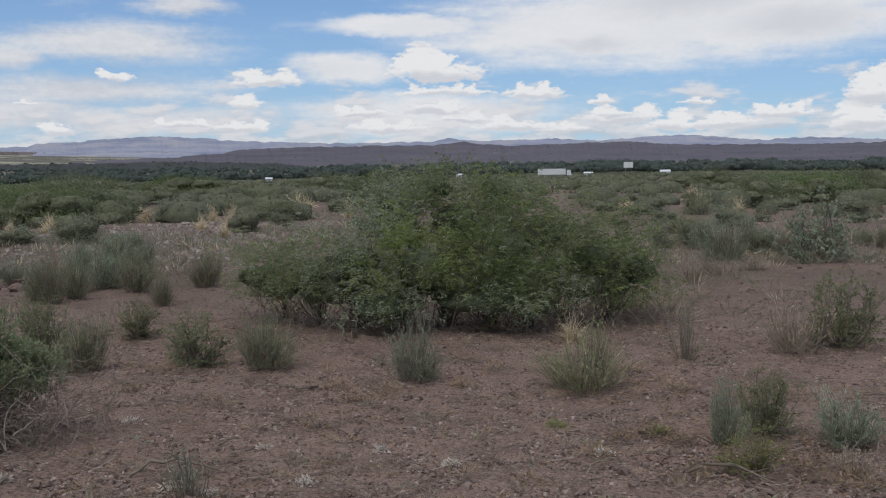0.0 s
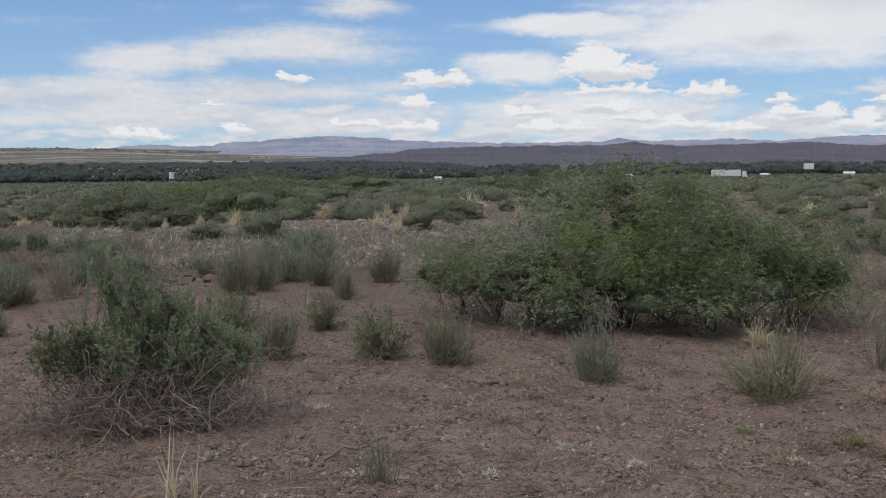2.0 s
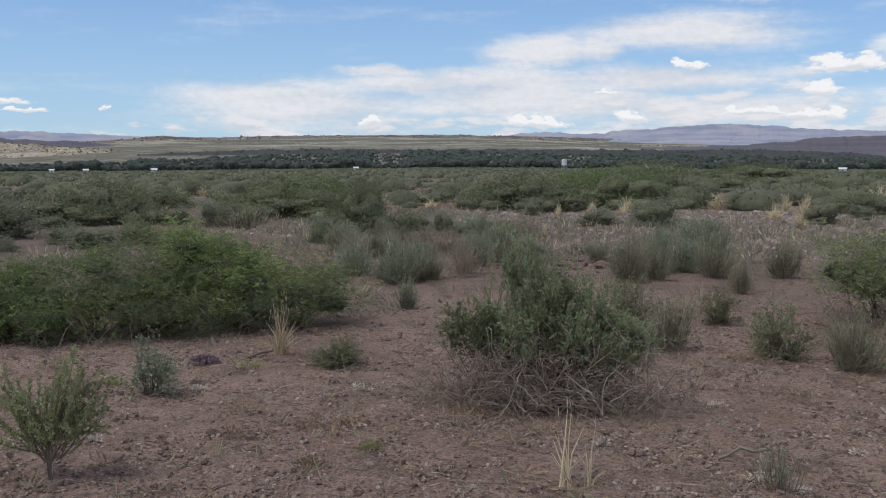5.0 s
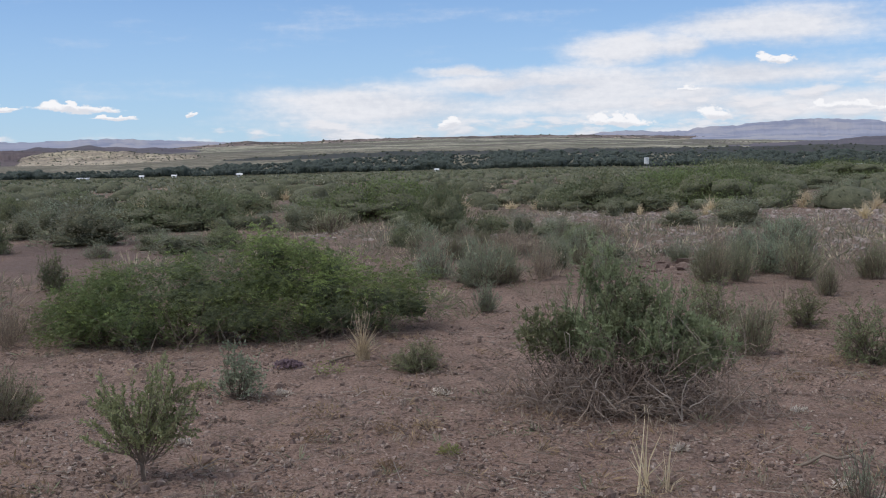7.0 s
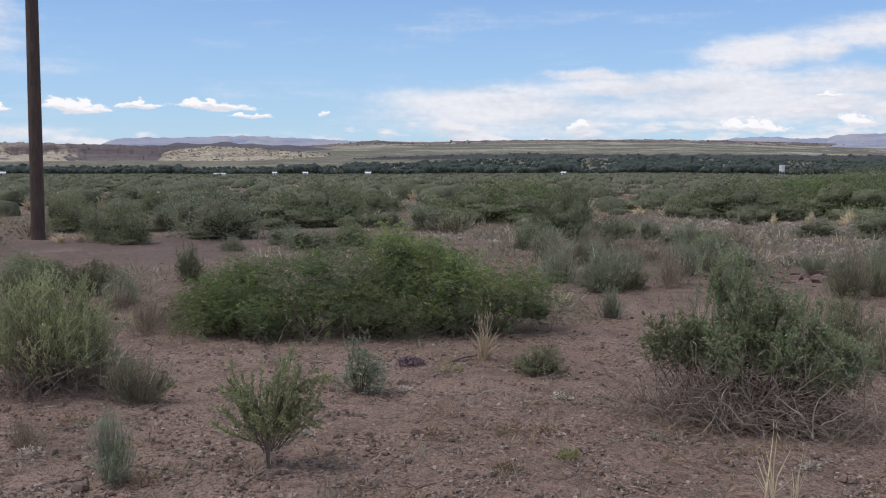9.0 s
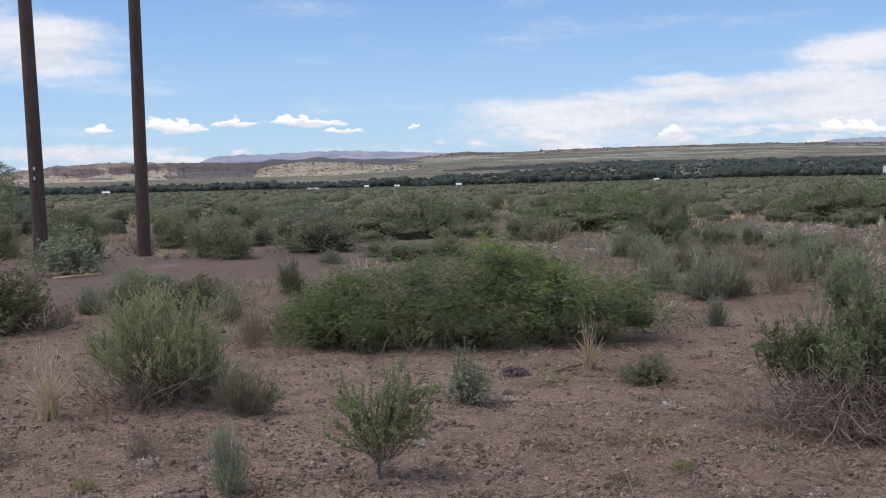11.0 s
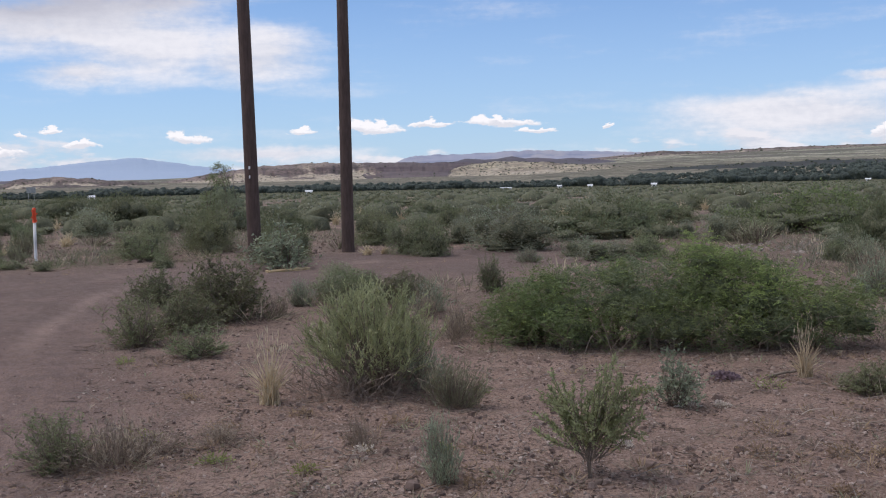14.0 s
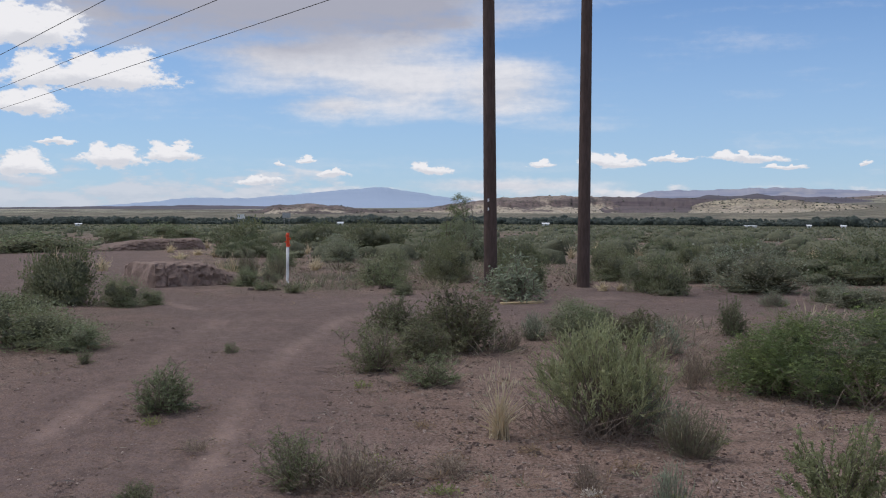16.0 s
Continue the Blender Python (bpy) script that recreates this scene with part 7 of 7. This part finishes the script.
def low_weeds():
    """Ankle-high dried weeds and seedlings between the bushes."""
    rng = np.random.default_rng(94)
    for mat, n, words in ((TAN, 2400, "dry tan weeds close to the ground"), (SAGE, 600, "small grey-green seedlings"), (OCHRE, 1700, "rusty dead weeds close to the ground")):
        a, r = np.radians(rng.uniform(-32, 104, n)), 3.3 * 6.0 ** rng.uniform(0, 1, n)
        x, y = -np.sin(a) * r, np.cos(a) * r
        ok = (rut_distance(x, y) > 0.7) & (value_noise(x, y, 0.8, 33) > -0.2)
        x, y = x[ok], y[ok]
        n, per = len(x), 16
        s = rng.uniform(0.025, 0.075, n)
        base = np.stack([x, y, ground_z(x, y) - 0.004], 1)
        d = rng.normal(size=(n, per, 3))
        d[..., 2] = np.abs(d[..., 2]) * 0.9
        b = base[:, None] + d * np.array([0.35, 0.35, 0.25]) * s[:, None, None]
        ln = (s[:, None] * rng.uniform(0.4, 1.1, (n, per))).ravel()
        ob = part("low_weeds", [leaves(b.reshape(-1, 3), d.reshape(-1, 3), ln, ln * 0.13, rng)], mat)
        tagged(ob, words, "weeds", kind="stuff")


low_weeds()


def mid_weeds():
    """Knee-high dried grass and weeds between the bushes farther out."""
    rng = np.random.default_rng(98)
    for mat, n, words in ((TAN, 520, "dry tan weeds between the bushes"), (CREOSOTE, 420, "low green weeds on the rough ground"), (STRAW, 240, "short straw grass between the bushes"), (SAGE, 420, "low grey-green weeds between the bushes")):
        a, r = np.radians(rng.uniform(-30, 84, n)), 9.5 * 4.2 ** rng.uniform(0, 1, n)
        x, y = -np.sin(a) * r, np.cos(a) * r
        if mat is CREOSOTE or mat is TAN:
            k = n // 2
            x[:k], y[:k] = rng.uniform(-36, -19.6, k), rng.uniform(1.6, 13, k)
        ok = (rut_distance(x, y) > 1.6) & (value_noise(x, y, 0.35, 34) > -0.15) & ~((x < -13) & (x > -19.5) & (y < 11))
        x, y = x[ok], y[ok]
        n, per = len(x), 34
        s = rng.uniform(0.08, 0.26, n)
        base = np.stack([x, y, ground_z(x, y) - 0.01], 1)
        d = rng.normal(size=(n, per, 3))
        d[..., 2] = np.abs(d[..., 2]) * 1.1 + 0.2
        b = base[:, None] + d * np.array([0.5, 0.5, 0.1]) * s[:, None, None]
        ln = (s[:, None] * rng.uniform(0.4, 1.2, (n, per))).ravel()
        ob = part("weeds", [leaves(b.reshape(-1, 3), d.reshape(-1, 3), ln, ln * 0.03 + 0.003, rng)], mat)
        tagged(ob, words, "weeds", kind="stuff")


mid_weeds()


def flat_cover():
    """Shin-high dry grass, forbs and seedlings that fill the gaps between the bushes of the flat."""
    rng = np.random.default_rng(107)
    for mat, n, words in ((TAN, 1100, "dry tan grass between the scrub bushes"), (FAR_GREY, 2600, "low grey forbs between the scrub bushes"),
                          (SCRUB_FAR, 3400, "low green forbs between the scrub bushes"), (STRAW, 1200, "pale straw grass between the scrub bushes")):
        a, r = np.radians(rng.uniform(-28, 100, n)), 15.0 * 6.0 ** rng.uniform(0, 1, n)
        x, y = -np.sin(a) * r, np.cos(a) * r
        sand = (x < -12.5) & (x > -20) & (y < 13) | ((np.degrees(a) > 82) & (r < 48))
        ok = ~sand & (value_noise(x, y, 0.22, 38) + 0.5 * value_noise(x, y, 0.7, 39) > -0.25) & (rut_distance(x, y) > 1.6)
        x, y = x[ok], y[ok]
        n, per = len(x), 17
        s = rng.uniform(0.10, 0.34, n)
        base = np.stack([x, y, ground_z(x, y) - 0.01], 1)
        d = rng.normal(size=(n, per, 3))
        d[..., 2] = np.abs(d[..., 2]) * 1.2 + 0.25
        b = base[:, None] + d * np.array([0.6, 0.6, 0.08]) * s[:, None, None]
        ln = (s[:, None] * rng.uniform(0.3, 0.9, (n, per))).ravel()
        ob = part("flat_grass", [leaves(b.reshape(-1, 3), d.reshape(-1, 3), ln, ln * 0.05 + 0.004, rng)], mat)
        tagged(ob, words, "grass", kind="stuff")


flat_cover()


# ---------------------------------------------------------------- poles, wires, post, bank
def box(x0, x1, y0, y1, z0, z1):
    v = [(x0, y0, z0), (x1, y0, z0), (x1, y1, z0), (x0, y1, z0), (x0, y0, z1), (x1, y0, z1), (x1, y1, z1), (x0, y1, z1)]
    return np.array(v, float), np.array([[0, 3, 2, 1], [4, 5, 6, 7], [0, 1, 5, 4], [1, 2, 6, 5], [2, 3, 7, 6], [3, 0, 4, 7]])


def turned(shape, m):
    v = np.array([list(m @ Vector(p)) for p in shape[0]])
    return v, shape[1]


def rod(points, r0, r1, sides=16):
    p = np.array(points, float)[None]
    v, f = tubes(p, np.linspace(r0, r1, p.shape[1])[None], sides)
    k = len(v)
    caps = []
    for ring in (np.arange(sides), np.arange(k - sides, k)):
        c = len(v)
        v = np.concatenate([v, v[ring].mean(0, keepdims=True)])
        caps += [[c, ring[i], ring[(i + 1) % sides], ring[(i + 2) % sides]] for i in range(0, sides, 2)]
    return v, np.concatenate([f, np.array(caps)])


ALONG = np.array([-0.951, -0.309, 0])       # the line's direction
ACROSS = np.array([-0.309, 0.951, 0])
POLE_A, POLE_B = np.array([-19.49, 6.98, 0]), np.array([-19.99, 9.28, 0])
WIRE_Z, WIRE_GAP, WIRE_OFF = 8.5, 3.05, 13.84


def power_structure():
    """Wooden two-pole power structure with crossarm and insulators."""
    ob = new("power_pole_frame")
    mid = (POLE_A + POLE_B) / 2
    for p, lean in ((POLE_A, -0.16), (POLE_B, 0.05)):
        z = float(ground_z(p[0], p[1]))
        steps = np.linspace(-0.6, 10.6, 14)
        pts = [(p[0] + ACROSS[0] * lean * s / 10, p[1] + ACROSS[1] * lean * s / 10, z + s) for s in steps]
        pole = part("pole", [rod(pts, 0.140, 0.100, 20)], CREOSOTED, ob, "dark brown treated wooden pole", True)
        if lean < 0:
            face = unit(-p[:2])
            for dz, hw in ((1.84, 0.018), (1.66, 0.014)):
                c = p[:2] + face * 0.134
                m = Matrix.Translation((c[0] - 0.005, c[1] - 0.06, z + dz)) @ Matrix.Rotation(math.atan2(face[1], face[0]), 4, "Z")
                part("pole_tag", [turned(box(-0.006, 0.006, -hw, hw, -0.03, 0.03), m)], WHITE, pole, "small pale metal tag")
    arm = Matrix.Translation((mid[0], mid[1], WIRE_Z + 0.95)) @ Matrix.Rotation(math.atan2(ACROSS[1], ACROSS[0]), 4, "Z")
    part("crossarm", [turned(box(-3.5, 3.5, -0.07, 0.07, -0.12, 0.12), arm)], CREOSOTED, ob)
    for k in (-1, 0, 1):
        q = mid + ACROSS * (WIRE_OFF + k * WIRE_GAP - mid @ ACROSS)
        discs = [rod([(q[0], q[1], WIRE_Z + 0.1 + 0.11 * i), (q[0], q[1], WIRE_Z + 0.15 + 0.11 * i)], 0.11, 0.05, 12) for i in range(7)]
        part("insulator", discs + [rod([(q[0], q[1], WIRE_Z - 0.02), (q[0], q[1], WIRE_Z + 0.95)], 0.015, 0.015, 8)], CERAMIC, ob)
    return tagged(ob, "two-pole wooden power structure, dark and weathered, standing in sand", "power pole")


power_structure()


def conductors():
    mid = (POLE_A + POLE_B) / 2
    for k in (-1, 0, 1):
        q = mid + ACROSS * (WIRE_OFF + k * WIRE_GAP - mid @ ACROSS)
        s = np.linspace(-150, 150, 61)
        sag = 0.25 * (1 - (2 * (np.abs(s) / 150) - 1) ** 2)
        pts = np.stack([q[0] + ALONG[0] * s, q[1] + ALONG[1] * s, WIRE_Z - sag + 0 * s], 1)
        tagged(part("power_cable", [tubes(pts[None], np.full((1, 61), 0.013), 6)], WIRE), "thin dark power cable hung from the pole frame", "cable", "power cables overhead")


conductors()


def marker_post():
    ob = new("marker_post")
    x, y = -22.2, 3.29
    z = float(ground_z(x, y))
    part("post", [rod([(0, 0, -0.2), (0, 0, 0.40), (0, 0, 0.80)], 0.031, 0.031, 14)], WHITE, ob, "white plastic post", True)
    part("sleeve", [rod([(0, 0, 0.80), (0.004, 0, 0.88), (-0.003, 0, 0.99), (0, 0, 1.10)], 0.039, 0.034, 14)], ORANGE, ob, "orange sleeve", True)
    for h, out in ((0.83, 0.060), (0.90, -0.052), (0.97, 0.065), (1.03, -0.045)):
        v = np.array([(0.0, -0.04, h), (out, -0.05, h - 0.01), (out * 1.12, -0.045, h + 0.022), (0.0, -0.04, h + 0.03)])
        part("ribbon", [(np.concatenate([v, v + np.array([0, 0.004, 0])]), np.array([[0, 1, 2, 3], [7, 6, 5, 4], [0, 4, 5, 1], [1, 5, 6, 2], [2, 6, 7, 3]]))], ORANGE, ob, "torn orange tape")
    ob.matrix_basis = pose(x, y, z, 0, 0.8, 72)
    return tagged(ob, "slim white marker post wrapped in torn orange tape at the top", "post")


marker_post()


def earth_bank(name, cx, cy, length, depth, height, turn, seed, label):
    """Eroded bank: crumbling cut face at one end, an uneven top and a long tail that runs out into the ground."""
    n, m = 120, 70
    u, v = np.meshgrid(np.linspace(-1, 1, n), np.linspace(0, 1, m) ** 1.6)
    cut = np.interp(v, [0, 0.012, 0.03, 0.05, 0.09, 0.5, 0.8, 1], [-0.12, 0.40, 0.74, 0.93, 0.99, 1.0, 0.8, -0.12])
    soft = np.interp(v, [0, 0.12, 0.26, 0.45, 0.8, 1], [-0.12, 0.36, 0.66, 0.90, 0.75, -0.12])
    blend = 0.5 + 0.5 * np.tanh(3.0 * (u - 0.25 + 0.35 * value_noise(u, v, 1.7, seed + 7)))
    ends = np.clip((1 + u) * 14.0, 0, 1) ** 0.7 * np.clip((1 - u) * 0.85, 0, 1) ** 0.75
    lumps = 0.95 + 0.06 * value_noise(u * 2.0, v * 2, 1.6, seed) + 0.04 * value_noise(u * 5, v * 5, 1.6, seed + 4) + 0.03 * value_noise(u * 13, v * 13, 1.5, seed + 5)
    z = height * (cut * (1 - blend) + soft * blend) * ends * lumps - 0.05
    x = u * length / 2 + 0.12 * value_noise(u * 3, v * 4, 1.5, seed + 1) + 0.05 * value_noise(u * 11, v * 11, 1.5, seed + 6)
    y = v * depth + 0.20 * height * value_noise(u * 2.2, v * 1.5, 1.4, seed + 2) + 0.05 * value_noise(u * 7, v * 9, 1.5, seed + 3) + 0.05 * value_noise(u * 17, z * 14, 1.5, seed + 8)
    c, s = math.cos(radians(turn)), math.sin(radians(turn))
    X, Y = cx + x * c - y * s, cy + x * s + y * c
    i = np.arange(n * m).reshape(m, n)
    f = np.stack([i[:-1, :-1], i[:-1, 1:], i[1:, 1:], i[1:, :-1]], -1).reshape(-1, 4)
    tagged(part(name, [(np.stack([X, Y, ground_z(X, Y) + z], -1), f)], BANKSOIL), label, "bank", kind="structure")


earth_bank("bank_near_wash", -22.2, 2.0, 3.4, 2.2, 0.56, 108, 5, "eroded earth bank at the edge of the sandy wash")
earth_bank("bank_far_wash", -49.6, 0.6, -6.6, 2.6, 0.58, 98, 8, "long eroded bank across the sandy wash")


# ---------------------------------------------------------------- buildings and signs in the valley
def building(az, r, wide, deep, high, roof_rise, label, wall_mat=WHITE, turn=0.0):
    ob = new("farm_building")
    wide, deep, high = wide * 0.66, deep * 0.66, high * 0.62
    part("wall", [box(-wide / 2, wide / 2, -deep / 2, deep / 2, -1.0, high)], wall_mat, ob)
    w, d, h = wide / 2 + 0.4, deep / 2 + 0.4, high
    v = np.array([(-w, -d, h), (w, -d, h), (w, 0, h + roof_rise), (-w, 0, h + roof_rise), (-w, d, h), (w, d, h),
                  (-w, -d, h - 0.15), (w, -d, h - 0.15), (-w, d, h - 0.15), (w, d, h - 0.15)], float)
    part("roof", [(v, np.array([[0, 1, 2, 3], [3, 2, 5, 4], [6, 7, 1, 0], [4, 5, 9, 8], [6, 0, 3, 8], [1, 7, 9, 2]]))], ROOF, ob, "pale metal roof")
    n = max(1, int(wide / 7))
    for i in range(n):
        cx = (i + 0.5) / n * wide - wide / 2
        part("window", [box(cx - 0.4, cx + 0.4, -deep / 2 - 0.04, -deep / 2 + 0.02, 0.7, 1.3)], GLASS_DARK, ob)
    a = radians(az)
    x, y = -math.sin(a) * r, math.cos(a) * r
    ob.matrix_basis = pose(x, y, float(ground_z(x, y)) - 0.3, 0, 0, az + turn)
    tagged(ob, label, "building", "white buildings along the valley")


for az_, r_, wide_, deep_, high_, rise_, label_ in (
        (14.3, 620, 11, 8, 3.0, 0.5, "low white shed among valley trees"), (13.4, 625, 8, 7, 2.8, 0.5, "low white shed among valley trees"),
        (9.7, 640, 6, 6, 2.8, 0.9, "small white house with a pale roof"), (5.9, 650, 4, 5, 2.6, 0.8, "small white house with a pale roof"),
        (-1.0, 600, 6, 6, 2.8, 0.9, "white house with a pale pitched roof"), (-8.2, 590, 7, 7, 2.6, 0.7, "small white house with a pale roof"),
        (-12.4, 590, 8, 7, 2.9, 1.0, "white house with a pale pitched roof"),
        (36.1, 640, 4, 5, 2.4, 0.7, "small white house with a pale roof"), (47.1, 560, 4, 5, 2.6, 0.8, "small white house with a pale roof"),
        (50.6, 575, 3.5, 5, 2.4, 0.7, "small white house with a pale roof"),
        (52.3, 570, 3, 4, 2.4, 0.7, "small white house with a pale roof"), (55.3, 560, 9, 6, 1.9, 0.3, "low white shed among valley trees"),
        (66.4, 540, 5, 6, 2.4, 0.7, "white house with a pale pitched roof"), (78.0, 520, 4, 5, 2.4, 0.8, "small white house with a pale roof"),
        (92.0, 600, 5, 5, 2.2, 0.5, "low white shed among valley trees")):
    building(az_, r_, wide_, deep_, high_, rise_, label_)


def lorry(az, r, turn):
    """Articulated lorry: long box trailer, tractor cab and wheels."""
    ob = new("lorry")
    part("trailer", [box(-8.0, 5.6, -1.28, 1.28, 1.15, 4.0)], WHITE, ob, "long white box trailer")
    cab_v, cab_f = box(6.2, 8.6, -1.2, 1.2, 0.7, 3.4)
    cab_v[[5, 6], 0] -= 0.7
    cab = part("cab", [(cab_v, cab_f)], WHITE, ob, "white tractor cab")
    part("windscreen", [turned(box(-0.02, 0.02, -1.0, 1.0, -0.45, 0.45), Matrix.Translation((8.3, 0, 2.7)) @ Matrix.Rotation(-0.26, 4, "Y"))], GLASS_DARK, cab)
    part("chassis", [box(-7.6, 8.2, -0.45, 0.45, 0.75, 1.12)], STEEL, ob)
    for wx in (-6.9, -5.6, 4.6, 5.8, 7.6):
        for wy in (-1.05, 1.05):
            part("wheel", [rod([(wx, wy - 0.14, 0.5), (wx, wy + 0.14, 0.5)], 0.5, 0.5, 12)], GLASS_DARK, ob, "", True)
    a = radians(az)
    x, y = -math.sin(a) * r, math.cos(a) * r
    ob.matrix_basis = pose(x, y, float(ground_z(x, y)), 0, 0, turn)
    tagged(ob, "white articulated lorry with a long box trailer on the valley road", "lorry")


lorry(-6.3, 500, -6.3)


def sign_board(az, r, wide, high, lift, label, mat):
    ob = new("roadside_board")
    part("panel", [box(-wide / 2, wide / 2, -0.08, 0.08, lift, lift + high)], mat, ob)
    for s in (-0.3, 0.3):
        part("leg", [rod([(s * wide, 0.15, -0.5), (s * wide, 0.15, lift + high * 0.8)], 0.09, 0.09, 8)], STEEL, ob)
    a = radians(az)
    x, y = -math.sin(a) * r, math.cos(a) * r
    ob.matrix_basis = pose(x, y, float(ground_z(x, y)), 0, 0, az)
    tagged(ob, label, "billboard", "roadside boards in the valley")


sign_board(-10.4, 560, 5.0, 3.1, 3.9, "blank white billboard on steel legs", WHITE)
sign_board(83.5, 330, 2.4, 1.6, 2.6, "blank white roadside board on steel legs", WHITE)
sign_board(81.0, 330, 2.6, 1.7, 2.9, "grey back of a roadside board on steel legs", STEEL)


def water_tank():
    ob = new("water_tower")
    part("tank", [rod([(0, 0, 2.6), (0, 0, 2.7), (0, 0, 6.0), (0, 0, 6.4)], 1.55, 1.45, 18)], ROOF, ob, "pale round tank")
    for k in range(4):
        x, y = math.cos(k * 1.571 + 0.6) * 1.35, math.sin(k * 1.571 + 0.6) * 1.35
        part("leg", [rod([(x * 1.2, y * 1.2, -0.5), (x, y, 2.8)], 0.14, 0.12, 8)], STEEL, ob)
    a = radians(24.4)
    x, y = -math.sin(a) * 620, math.cos(a) * 620
    ob.matrix_basis = Matrix.Translation((x, y, float(ground_z(x, y))))
    tagged(ob, "pale round water tank on steel legs among trees", "water tower")


water_tank()

put("crown_olive", [(-18.0, -1.12, 1.05, 0.92)], "dense rounded green shrub at the edge of the track", "shrub", G_SHRUB, "olive_shrub")
put("brush_soft", [(-22.9, 2.5, 0.5, 0.75), (-23.2, 3.2, 0.6, 0.6), (-22.2, 2.9, 0.4, 0.35)], "soft grey-green brush of fine upright stems", "bush", G_SAGE, "brush_bush")
put("straw_mid", [(-22.5, 1.9, 0.45, 0.70), (-22.9, 2.2, 0.5, 0.75), (-23.0, 2.7, 0.5, 0.5), (-23.4, 3.1, 0.6, 0.45), (-22.8, 1.5, 0.35, 0.6)], "dry grass tufts along the edge of the bank", "grass", G_STRAW, "grass_bunch")

# the prepared kinds themselves are taken away again; only their copies stand in the place
for kinds in list(PLANTS.values()) + [SMALL]:
    for ob in kinds:
        for o in list(ob.children_recursive) + [ob]:
            bpy.data.objects.remove(o, do_unlink=True)
